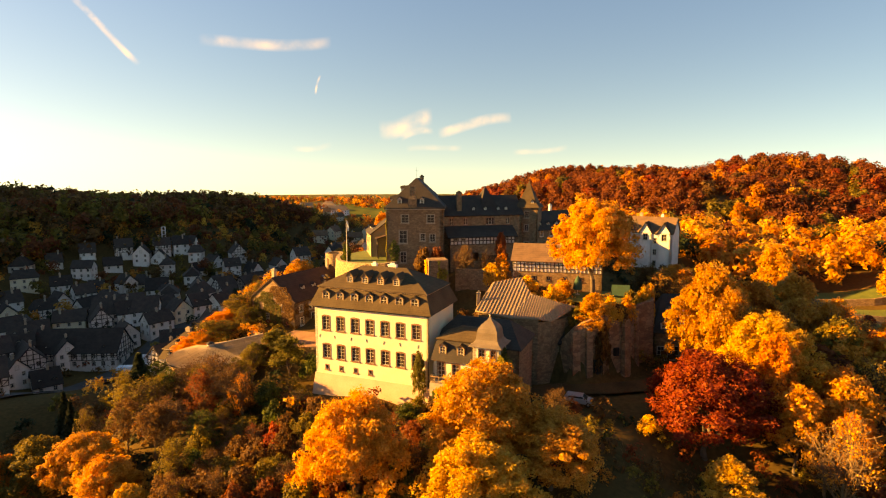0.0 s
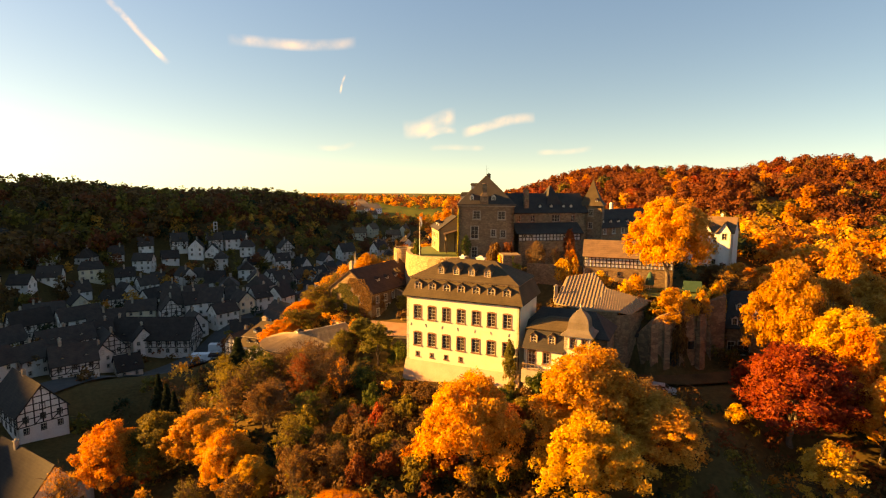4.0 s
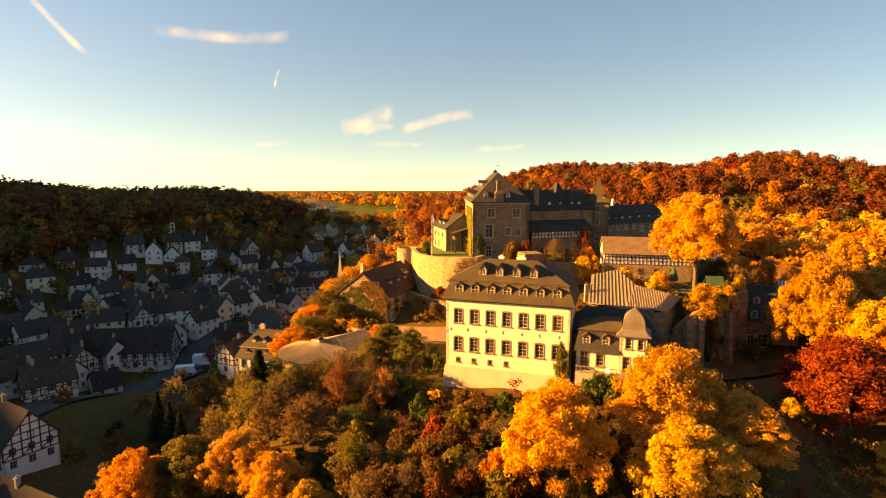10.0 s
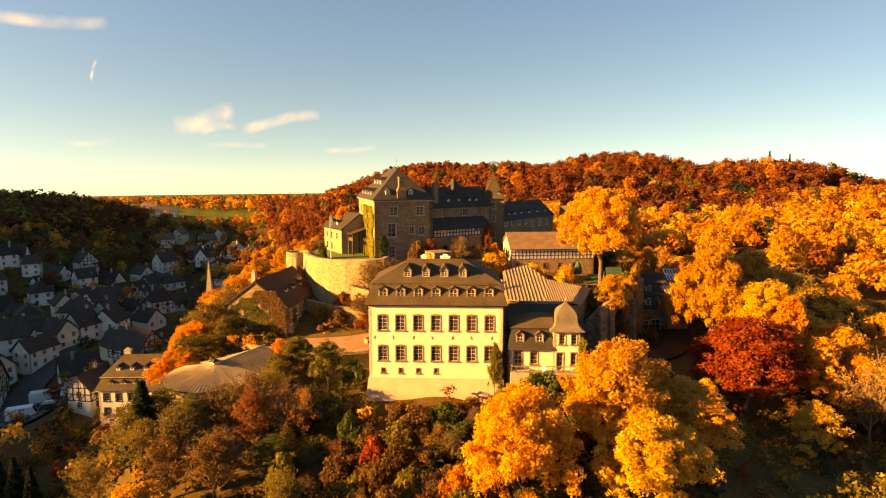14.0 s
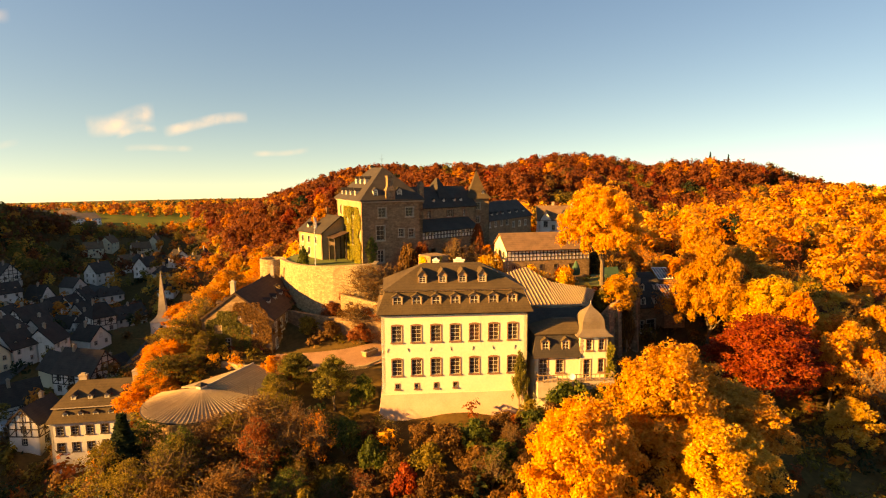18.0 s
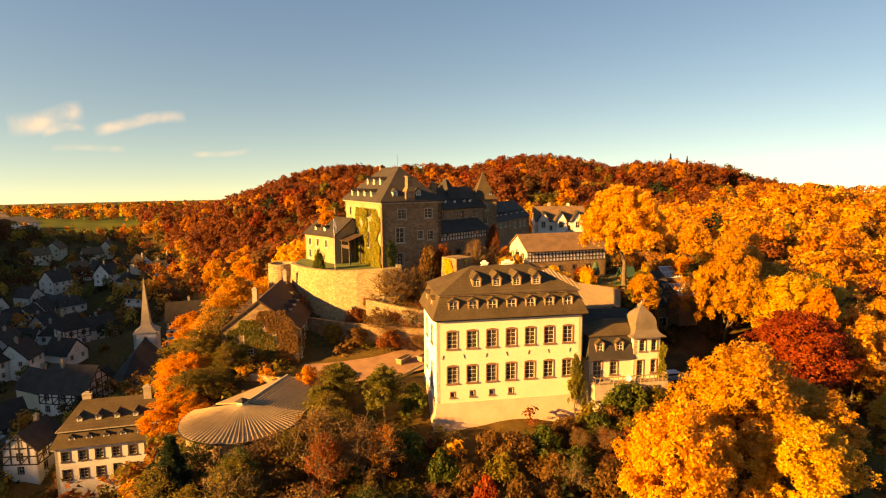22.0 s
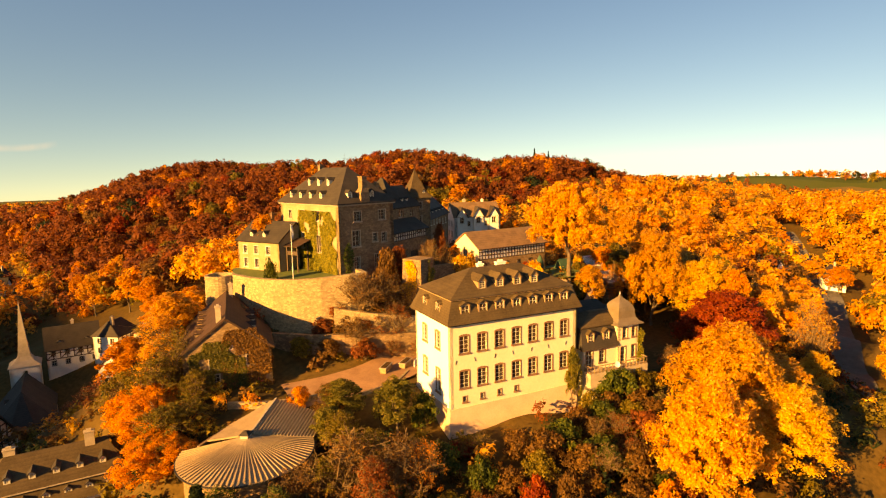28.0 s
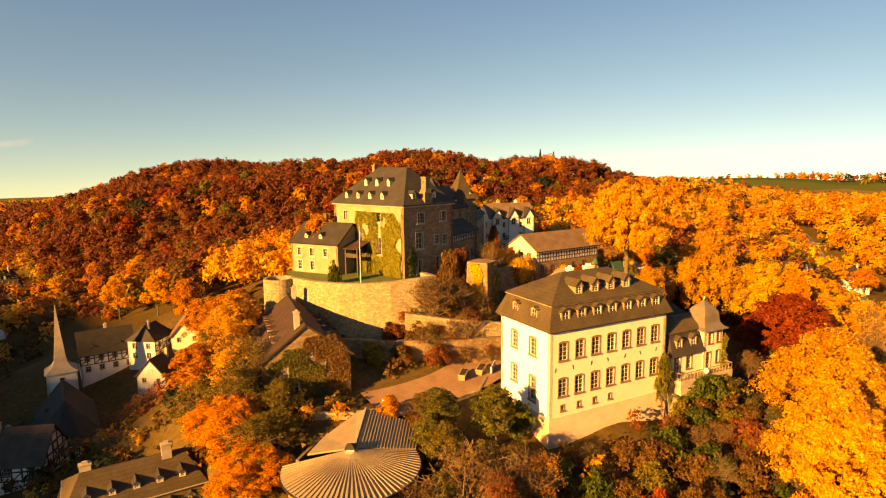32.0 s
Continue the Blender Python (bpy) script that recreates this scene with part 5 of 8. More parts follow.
# ---- round hall with a ribbed fan roof and a straight wing ----
def round_hall():
    o = thing("round_hall", -41.4, 98.8, 0, 38.0, "round hall with low fan-ribbed roof and a short gabled wing", "building")
    R, ze, za, L = 6.9, 0.5, 2.2, 9.4
    a0, a1 = radians(95), radians(300)
    n = 40
    wb = Build().lathe([(R - 0.35, -9.0), (R - 0.35, ze)], n, a0, a1)
    wb.wall((R * 0.5, -R * 0.86), (L, -R + 1.0), -9, ze, (), 0.35).wall((L, -R + 1.0), (L, R - 2.4), -9, ze, (), 0.35, peak=za).wall((L, R - 2.4), (1.0, R - 0.6), -9, ze, (), 0.35)
    part("wall", wb, M_STONE, o, "curved rubble stone wall")
    part("fan_roof", Build().lathe([(R + 0.35, ze - 0.2), (R + 0.35, ze + 0.02), (0.0, za)], n * 2, a0, a1), M_SEAM, o, "shallow cone of tan seamed sheet")
    part("gutter", Build().lathe([(R + 0.3, ze - 0.1), (R + 0.46, ze - 0.12), (R + 0.46, ze + 0.02), (R + 0.36, ze + 0.04)], n * 2, a0, a1), M_IRON, o)
    for i in range(47):
        a = a0 + (a1 - a0) * i / 46
        rb = Build().beam((0.4 * math.cos(a), 0.4 * math.sin(a), za - 0.06), ((R + 0.33) * math.cos(a), (R + 0.33) * math.sin(a), ze + 0.07), 0.09, 0.18)
        part("rib", rb, M_RIB, o)
    # straight wing: ribbed slope on one side, smooth slope on the other, its ridge a little above the cone
    zr = za + 0.35
    rs = [Vector(k) for k in ((0.6, -0.2, zr - 0.3), (L + 0.3, 0.3, zr), (L + 0.3, -R + 0.7, ze + 0.1), (R * 0.52, -R * 0.92, ze + 0.1))]
    dn = Vector((0, 0, 0.2))
    box_f = [(3, 2, 1, 0), (4, 5, 6, 7), (0, 1, 5, 4), (1, 2, 6, 5), (2, 3, 7, 6), (3, 0, 4, 7)]
    part("ribbed_slope", Build().add(rs + [k - dn for k in rs], box_f), M_SEAM, o, "brown felt slope with straight ribs")
    for i in range(20):
        f = i / 19
        part("batten", Build().beam(rs[0].lerp(rs[3], f) + Vector((0, 0, 0.05)), rs[1].lerp(rs[2], f) + Vector((0, 0, 0.05)), 0.09, 0.16), M_RIB, o)
    ts = [Vector(k) for k in ((L + 0.3, 0.3, zr), (0.6, -0.2, zr - 0.3), (0.9, R * 0.72, ze + 0.75), (5.0, R * 0.62, ze + 0.7), (L + 0.3, 1.4, zr - 0.5))]
    part("smooth_slope", Build().add(ts + [k - dn for k in ts], [(0, 1, 2, 3, 4), (9, 8, 7, 6, 5)] + [(i, i + 5, (i + 1) % 5 + 5, (i + 1) % 5) for i in range(5)]), M_SEAM, o, "smooth tan roof slope")
    part("verge_board", Build().beam((0.6, -0.2, zr - 0.22), (L + 0.3, 0.3, zr + 0.08), 0.22, 0.16), M_CHIM, o)
    la = part("lantern", Build().box(-0.5, 0.5, -0.4, 0.4, za - 0.3, za + 0.4), M_METAL, o, "small metal roof lantern")
    part("lantern_roof", Build().frustum((-0.7, 0.7, -0.6, 0.6), za + 0.4, (-0.15, 0.15, -0.12, 0.12), za + 0.75), M_SLATE, la)
    part("apex_collar", Build().lathe([(0.75, za - 0.2), (0.7, za + 0.04), (0.0, za + 0.06)], 20), M_CHIM, la)


round_hall()

# ---- flagpole ----
fp = thing("flagpole", -20.5, 121.0, 13.4, 0, "tall white flagpole on the bastion lawn", "flagpole")
part("pole", Build().tube((0, 0, 0), (0, 0, 9.4), 0.10, 0.05, 10), M_METAL, fp)
part("base", Build().tube((0, 0, 0), (0, 0, 0.3), 0.25, 0.22, 10), M_CHIM, fp)
part("flag", Build().add([(0.05, 0, 9.2), (0.16, 0.1, 8.2), (0.22, -0.05, 7.0), (0.42, 0.12, 7.1), (0.5, 0.0, 8.0), (0.35, 0.1, 9.1)], [(0, 1, 4, 5), (1, 2, 3, 4)]), M_WHITE, fp, "limp pale flag")


# ---- the town in the valley ----
TOWN_RNG = random.Random(17)


def timbering(parent, p, q, z0, z1, step=1.3, peak=None):
    """Dark timbers on a wall from p to q."""
    p, q = Vector((*p, 0)), Vector((*q, 0))
    ln = (q - p).length
    ax = (q - p) / ln
    out = Vector((ax.y, -ax.x, 0)) * 0.03
    b = Build()
    n = max(2, round(ln / step))
    up = Vector((0, 0, 1))
    for i in range(n + 1):
        s = ln * i / n
        zt = z1 + (peak - z1) * (1 - abs(2 * s / ln - 1)) if peak else z1
        b.beam(p + ax * s + out + up * z0, p + ax * s + out + up * zt, 0.08, 0.2, ax)
    z = z0
    while z <= (peak or z1):
        f = 0 if z <= z1 or not peak else (z - z1) / (peak - z1)
        b.beam(p + ax * ln * f / 2 + out + up * z, p + ax * ln * (1 - f / 2) + out + up * z, 0.08, 0.18)
        z += 1.25
    for i in range(0, n, 2):
        b.beam(p + ax * (ln * i / n) + out + up * z0, p + ax * (ln * (i + 1) / n) + out + up * (z0 + 1.25), 0.07, 0.15)
    return part("timber_frame", b, M_WOOD, parent)


def town_house(x, y, L, rz, storeys=2, D=None, kind="gable", timber=False, roof=None, walls=None, z=None, label=None, dorm=0):
    D = D or TOWN_RNG.uniform(5.2, 6.8)
    z = gz(x, y) - 0.2 if z is None else z
    H = 0.1 + 2.1 * storeys
    zr = H + D * TOWN_RNG.uniform(0.48, 0.60)
    wall_mat, roof_mat = walls or M_WHITE, roof or M_TILE
    lab = label or f"white {'half-timbered ' if timber else 'plastered '}town house with dark {'hipped ' if kind == 'hip' else ''}roof"
    o = thing("town_house", x, y, z, rz, lab, "house", "houses of the town")
    nx, ny = max(1, int(L / 2.3)), max(1, int(D / 2.6))
    W, h = 0.75, 1.0
    rows = [0.7 + 2.1 * i for i in range(storeys)]
    x0, x1, y0, y1 = -L / 2, L / 2, -D / 2, D / 2
    fx = [L * (i + 0.5) / nx for i in range(nx)]
    ey = [D * (i + 0.5) / ny for i in range(ny)]
    fh = [(s - W / 2, s + W / 2, r, r + h) for s in fx for r in rows]
    eh = [(s - W / 2, s + W / 2, r, r + h) for s in ey for r in rows]
    pk = zr if kind == "gable" else None
    sides = (((x0, y0), (x1, y0), fh, None), ((x1, y0), (x1, y1), eh, pk), ((x1, y1), (x0, y1), (), None), ((x0, y1), (x0, y0), eh, pk))
    for p, q, hs, peak in sides:
        part("wall", Build().wall(p, q, -5, H, hs, 0.3, peak=peak), wall_mat, o)
    for p, q, ss in ((sides[0][0], sides[0][1], fx), (sides[1][0], sides[1][1], ey), (sides[3][0], sides[3][1], ey)):
        for s in ss:
            for r in rows:
                far_window(o, place(p, q, s, r), W, h, M_WOOD if timber else M_SASH)
    if pk:
        for p, q in (sides[1][:2], sides[3][:2]):
            window(o, place(p, q, D / 2, H + 0.3), 0.8, 1.0, M_WOOD if timber else M_SASH, 0.08, 0, 2, 2, -0.02)
    r = Build()
    if kind == "gable":
        gable_roof(r, x0, x1, y0, y1, H, zr, 0.4)
    else:
        i = D / 2 if kind == "hip" else D * 0.2
        r.frustum((x0 - 0.4, x1 + 0.4, y0 - 0.4, y1 + 0.4), H, (min(x0 + i, -0.2), max(x1 - i, 0.2), -0.1, 0.1), zr)
    part("roof", r, roof_mat, o)
    if timber:
        if pk:
            timbering(o, *sides[3][:2], H - 2.2, H, peak=zr), timbering(o, *sides[1][:2], H - 2.2, H, peak=zr)
        timbering(o, *sides[0][:2], H - 2.2, H)
    chimney(o, TOWN_RNG.uniform(x0 + 1, x1 - 1), TOWN_RNG.uniform(-0.8, 0.8), zr - 0.9, zr + 0.9, 0.55, 0.55, M_CHIM)
    for i in range(dorm):
        dormer(o, pose(x0 + L * (i + 0.5) / dorm, y0 + 0.9, H + 0.35), 1.0, 0.9, 1.4, roof_mat, M_SASH, 0.35)
    return o


# far slope, middle streets, near streets: place and length
FAR_SLOPE = [(-197, 218, 8), (-197, 206, 8), (-172, 210, 9), (-161, 216, 8), (-148, 236, 7), (-141, 222, 9), (-136, 233, 8), (-129, 243, 9), (-116, 238, 8), (-110, 253, 6),
             (-172, 164, 13), (-167, 174, 8), (-158, 178, 8), (-156, 189, 9), (-150, 202, 10), (-139, 205, 8), (-118, 197, 10), (-117, 219, 7), (-107, 211, 9), (-93, 191, 8)]
MID_STREET = [(-139, 178, 9), (-132, 186, 10), (-122, 192, 8), (-131, 146, 12), (-122, 153, 13), (-84, 164, 9), (-126, 132, 8), (-107, 101, 7), (-106, 141, 11), (-96, 133, 7),
              (-71, 179, 8), (-63, 186, 8), (-81, 188, 8), (-68, 270, 9), (-75, 257, 8), (-79, 237, 9), (-81, 172, 8), (-80, 206, 8), (-70, 236, 8), (-66, 215, 8)]
NEAR_STREET = [(-57, 224, 12), (-62, 201, 7), (-77, 176, 7), (-88, 203, 8), (-64, 254, 10), (-92, 246, 8), (-29, 181, 8), (-31, 172, 8), (-57, 168, 8), (-66, 160, 9), (-72, 150, 9),
               (-100, 225, 8), (-99, 178, 9), (-110, 165, 10), (-95, 262, 8), (-55, 290, 8), (-48, 300, 8), (-62, 305, 9), (-40, 285, 8), (-52, 272, 8), (-58, 320, 9)]
for k, street in enumerate((FAR_SLOPE, MID_STREET, NEAR_STREET)):
    for i, (x, y, L) in enumerate(street):
        turn = (20, 55, 35)[k] + TOWN_RNG.choice((0, 0, 90, -12, 14, 80))
        town_house(x, y, max(L * 0.82, 5.6), turn, 1 + (TOWN_RNG.random() < (0.5, 0.85, 0.8)[k]), None, TOWN_RNG.choice(("gable", "gable", "half", "hip") if k == 0 else ("gable", "gable", "gable", "half")),
                   TOWN_RNG.random() < (0.0, 0.25, 0.35)[k], M_TILE, M_WHITE if TOWN_RNG.random() < 0.85 else M_CREAM, dorm=TOWN_RNG.choice((0, 0, 2)))
for x, y in ((-185, 214), (-180, 205), (-154, 224), (-123, 246), (-104, 240), (-147, 190), (-128, 208), (-99, 202), (-111, 186), (-88, 220), (-87, 232), (-102, 252), (-84, 250), (-73, 222), (-90, 181), (-75, 196),
             (-115, 176), (-125, 166), (-139, 160), (-150, 150), (-145, 137), (-118, 120), (-135, 122), (-46, 262), (-44, 246), (-56, 240), (-34, 276), (-30, 300), (-46, 318), (-70, 330)):
    town_house(x, y, TOWN_RNG.uniform(4.8, 6.6), TOWN_RNG.choice((20, 40, 55, 110, -30)), 1, None, TOWN_RNG.choice(("gable", "gable", "half")), False, M_TILE, M_WHITE)
for x, y in ((-134, 156), (-113, 152), (-114, 136), (-100, 119), (-125, 116), (-134, 115)):
    town_house(x, y, TOWN_RNG.uniform(9, 13), TOWN_RNG.choice((35, 50, 42)), 2, 6.5, "gable", TOWN_RNG.random() < 0.4, M_TILE, M_WHITE, dorm=TOWN_RNG.choice((2, 3)))
# closed rows along the streets
for (ax, ay), (bx, by), turn in (((-134, 140), (-70, 192), 39), ((-126, 134), (-104, 152), 39), ((-104, 146), (-64, 186), 44), ((-116, 100), (-100, 140), 68), ((-143, 178), (-110, 224), 54), ((-92, 196), (-66, 262), 68), ((-172, 162), (-152, 188), 52), ((-152, 232), (-112, 262), 37)):
    ln = math.hypot(bx - ax, by - ay)
    for i in range(int(ln / 7.5)):
        x, y = ax + (bx - ax) * (i + 0.5) * 7.5 / ln, ay + (by - ay) * (i + 0.5) * 7.5 / ln
        if all(math.hypot(x - ob.location.x, y - ob.location.y) > 6.2 for ob in bpy.data.objects if ob.name.startswith("town_house") and not ob.parent):
            town_house(x, y, 6.6, turn + TOWN_RNG.choice((0, 0, 90)), 2, 5.6, "gable", TOWN_RNG.random() < 0.3, M_TILE, M_WHITE, dorm=TOWN_RNG.choice((0, 1, 2)))
# single buildings that stand out
town_house(-98, 151, 22, 4, 2, 9, "gable", True, M_TILE, label="long white half-timbered hall with dark roof", dorm=3)
town_house(-112, 97, 12, 12, 2, 7, "half", False, M_TILE, label="tall white town house with regular windows", dorm=2)
town_house(-92, 95, 14, -35, 2, 8, "gable", True, M_TILE, label="white half-timbered house above a garden")
town_house(-75, 73, 16, -30, 2, 10, "gable", False, M_TILE, label="broad house with a black tiled roof")
town_house(-97, 172, 18, 18, 2, 8, "gable", False, M_TILE, label="long low house with a dark roof")
town_house(-36, 187, 10, -12, 2, 7, "gable", True, M_TILE, label="white three-storey inn with timbered gable", dorm=2)
town_house(-58.5, 154, 7, -60, 2, 6, "gable", True, M_TILE, label="half-timbered house beside the church")
town_house(-60, 148, 9, -40, 2, 7, "gable", True, M_TILE, label="half-timbered house in the lane below the church")
town_house(-23, 176, 8, 60, 1, 6, "gable", False, M_REDTILE, M_CREAM, label="small sunlit house at the edge of the wood")


for x, y, L, rz in ((120.0, 84.0, 8, 15), (134.0, 90.0, 9, 70), (148.0, 74.0, 8, 20), (160.0, 92.0, 9, 30)):
    town_house(x, y, L, rz, 2, 6, "gable", False, M_TILE, M_BRIGHT, label="white house beside the road in the eastern valley")
for x, y, rz in ((-129, 523, 20), (-110, 537, 10), (-159, 536, 30), (-79, 366, 15), (-72, 376, 70), (-57, 368, 20), (-50, 374, 80), (-63, 352, 40), (-95, 520, 50)):
    town_house(x, y, 9, rz, 2, 6, "gable", False, M_REDTILE, M_CREAM, label="pale sunlit house far up the valley")


def mansard_house():
    o = thing("mansard_house", -62.4, 122.4, -13.4, -16.5, "white house with a brown mansard roof and two rows of dormers", "house")
    L, D, H = 15.6, 10.6, 5.4
    fx = [1.35 + 2.15 * i for i in range(7)]
    ey = (2.2, 5.3, 8.4)
    hs = [(s - 0.5, s + 0.5, z, z + 1.4) for s in fx for z in (0.6, 3.3) if not (s == fx[3] and z < 1)] + [(fx[3] - 0.55, fx[3] + 0.55, 0.0, 2.2)]
    es = [(s - 0.5, s + 0.5, z, z + 1.4) for s in ey for z in (0.6, 3.3)]
    part("wall", Build().wall((0, 0), (L, 0), -5, H, hs, 0.4), M_WHITE, o)
    part("wall", Build().wall((0, D), (0, 0), -5, H, es, 0.4), M_WHITE, o)
    part("wall", Build().wall((L, 0), (L, D), -5, H, (), 0.4), M_WHITE, o)
    part("wall", Build().wall((L, D), (0, D), -5, H, (), 0.4), M_WHITE, o)
    for s in fx:
        for z in (0.6, 3.3):
            if s != fx[3] or z > 1:
                window(o, pose(s, 0, z), 1.0, 1.4, M_WOOD, 0.1, 0, 3, 2, 0.12)
    part("door", Build().box(fx[3] - 0.55, fx[3] + 0.55, 0.15, 0.22, 0, 2.2).box(fx[3] - 0.4, fx[3] + 0.4, 0.12, 0.15, 1.2, 2.0).box(fx[3] - 0.4, fx[3] + 0.4, 0.12, 0.15, 0.2, 1.0), M_WOOD, o, "dark wooden entrance door")
    for s in ey:
        for z in (0.6, 3.3):
            window(o, place((0, D), (0, 0), s, z), 1.0, 1.4, M_WOOD, 0.1, 0, 3, 2, 0.12)
    part("cornice", Build().box(-0.3, L + 0.3, -0.3, 0.0, H - 0.25, H - 0.02).box(-0.3, 0.0, 0.0, D, H - 0.25, H - 0.02), M_SASH, o, "pale moulded cornice")
    part("lower_roof", Build().frustum((-0.5, L + 0.5, -0.5, D + 0.5), H, (0.55, L - 0.55, 0.55, D - 0.55), H + 2.1), M_SLATEB, o)
    part("roof_ledge", Build().box(0.2, L - 0.2, 0.2, D - 0.2, H + 2.1, H + 2.22), M_CHIM, o, "pale ledge at the kink of the roof")
    part("upper_roof", Build().frustum((0.3, L - 0.3, 0.3, D - 0.3), H + 2.22, (2.3, L - 2.3, D / 2 - 0.1, D / 2 + 0.1), H + 4.9), M_SLATEB, o)
    for i in range(6):
        dormer(o, pose(2.3 + 2.2 * i, 0.0, H + 0.45), 0.8, 1.0, 1.0, M_SLATE, M_SASH, 0.35)
    for i in range(5):
        dormer(o, pose(2.9 + 2.45 * i, 1.7, H + 2.95), 0.7, 0.7, 1.2, M_SLATE, M_SASH, 0.35)
    chimney(o, 11.4, D / 2 - 0.6, H + 4.0, H + 6.2, 1.1, 0.7)
    chimney(o, 2.9, D / 2 + 0.4, H + 4.0, H + 5.6, 1.2, 0.7)


mansard_house()
town_house(-65.5, 131.5, 6.5, 62, 2, 5.0, "gable", True, M_TILE, label="narrow half-timbered house with a steep gable")


def church():
    o = thing("church", -46.2, 180.0, -18.5, -14, "small gothic church with steep dark roof and slender spire", "church")
    w = 2.5
    tw = Build()
    for p, q in (((-w, -w), (w, -w)), ((w, -w), (w, w)), ((w, w), (-w, w)), ((-w, w), (-w, -w))):
        tw.wall(p, q, -4, 12.0, [(2.1, 2.9, 9.2, 11.2)], 0.5)
    t = part("tower", tw, M_WHITE, o, "pale plastered church tower")
    sp, prof = Build(), [(2.75, 12.0), (1.5, 13.0), (1.05, 13.8), (0.85, 15.6), (0.45, 20.0), (0.04, 24.8)]
    sp.stack(prof)
    # pale tone all round stands in for sun on the dark spire
    part("spire", sp, M_CHIM, t, "slender spire, pale for the sun on its side")
    part("weather_vane", Build().tube((0, 0, 24.6), (0, 0, 26.4), 0.05, 0.02, 6).box(-0.3, 0.3, -0.03, 0.03, 25.7, 25.8), M_IRON, t)
    y0, y1, hw, H, zr = -17.0, -2.5, 4.4, 5.4, 11.0
    lanc = [(1.6 + 3.5 * i, 2.8 + 3.5 * i, 1.0, 4.6) for i in range(4)]
    apse = [(-hw, y0), (-1.9, y0 - 4.2), (1.9, y0 - 4.2), (hw, y0)]
    sides = [((-hw, y1), (-hw, y0), lanc), ((hw, y0), (hw, y1), lanc)]
    for p, q in zip(apse, apse[1:]):
        w_ = math.dist(p, q)
        sides.append((p, q, [(w_ / 2 - 0.75, w_ / 2 + 0.75, 0.6, 4.5)]))
    for p, q, hs in sides:
        nave = part("nave_wall", Build().wall(p, q, -4, H, hs, 0.5), M_WHITE, o, "pale nave wall with lancet windows")
        ax = Vector((q[0] - p[0], q[1] - p[1], 0)).normalized()
        inn = Vector((-ax.y, ax.x, 0))
        for a, b_, z0, z1 in hs:
            pt = [Vector((*p, 0)) + ax * k + inn * 0.32 for k in (a, b_)]
            part("lancet_glass", Build().add([pt[0] + Vector((0, 0, z0)), pt[1] + Vector((0, 0, z0)), pt[1] + Vector((0, 0, z1)), pt[0] + Vector((0, 0, z1))], [(0, 1, 2, 3)]), M_GLASS, nave)
            # the stone fills the corners over the pointed head
            for k, d in ((a, 1), (b_, -1)):
                c = Vector((*p, 0)) + ax * k + inn * 0.05
                hd = (b_ - a) / 2
                tri3 = [c + Vector((0, 0, z1)), c + ax * d * hd + Vector((0, 0, z1)), c + Vector((0, 0, z1 - 1.3)), c + ax * d * hd * 0.3 + Vector((0, 0, z1 - 0.55))]
                part("arch_stone", Build().add(tri3 + [t_ + inn * 0.25 for t_ in tri3], [(0, 2, 3, 1), (4, 5, 7, 6), (0, 4, 6, 2), (2, 6, 7, 3), (3, 7, 5, 1), (1, 5, 4, 0)]), M_WHITE, nave)
    e = 0.45
    eave = [(-hw - e, y1), (-hw - e, y0 - 0.1), (-2.1, y0 - 4.2 - e), (2.1, y0 - 4.2 - e), (hw + e, y0 - 0.1), (hw + e, y1)]
    vs = [(a, b_, H) for a, b_ in eave] + [(0, y1, zr), (0, y0 + 2.0, zr)] + [(a, b_, H - 0.2) for a, b_ in eave]
    part("nave_roof", Build().add(vs, [(0, 1, 7, 6), (1, 2, 7), (2, 3, 7), (3, 4, 7), (4, 5, 6, 7), (0, 6, 5), (13, 12, 11, 10, 9, 8)] + [(i + 8, i + 9, i + 1, i) for i in range(5)]), M_SLATE, o, "steep dark slate nave roof")
    for s in (-1, 1):
        for i in range(4):
            yy = y0 + 0.2 + 3.5 * i
            part("buttress", Build().frustum((s * hw - 0.9 * (s < 0), s * hw + 0.9 * (s > 0), yy - 0.35, yy + 0.35), -4, (s * hw - 0.35 * (s < 0), s * hw + 0.35 * (s > 0), yy - 0.3, yy + 0.3), 4.6), M_CHIM, o)
        part("buttress", Build().frustum((s * 2.0 - 0.4, s * 2.0 + 0.4, y0 - 5.2, y0 - 4.2), -4, (s * 2.0 - 0.3, s * 2.0 + 0.3, y0 - 4.6, y0 - 4.2), 4.6), M_CHIM, o)
    dormer(o, pose(-2.9, -10, 7.2, 0, 0, -90), 0.8, 0.8, 1.0, M_SLATE, M_SASH, 0.4)
    dormer(o, pose(0.9, y0 - 1.3, 7.2, 0, 0, 0), 0.6, 0.5, 0.8, M_SLATE, M_SASH, 0.3)


church()
chap = thing("bell_tower", -128, 261, gz(-128, 261), 20, "slim open concrete bell tower beside a chapel", "tower")
for px, py in ((-0.7, -0.7), (0.7, -0.7), (0.7, 0.7), (-0.7, 0.7)):
    part("post", Build().box(px - 0.18, px + 0.18, py - 0.18, py + 0.18, -2, 7.2), M_WHITE, chap)
for zz in (1.8, 3.6, 5.4, 7.0):
    part("deck", Build().box(-0.9, 0.9, -0.9, 0.9, zz, zz + 0.2), M_WHITE, chap)
town_house(-119, 262, 10, 5, 1, 6, "gable", False, M_TILE, label="white chapel with a broad dark roof")
fh = thing("flat_roofed_hotel", -96, 74, gz(-96, 74) - 1, -28, "flat-roofed building in steps, sunlit parapet edges in a paler colour", "building")
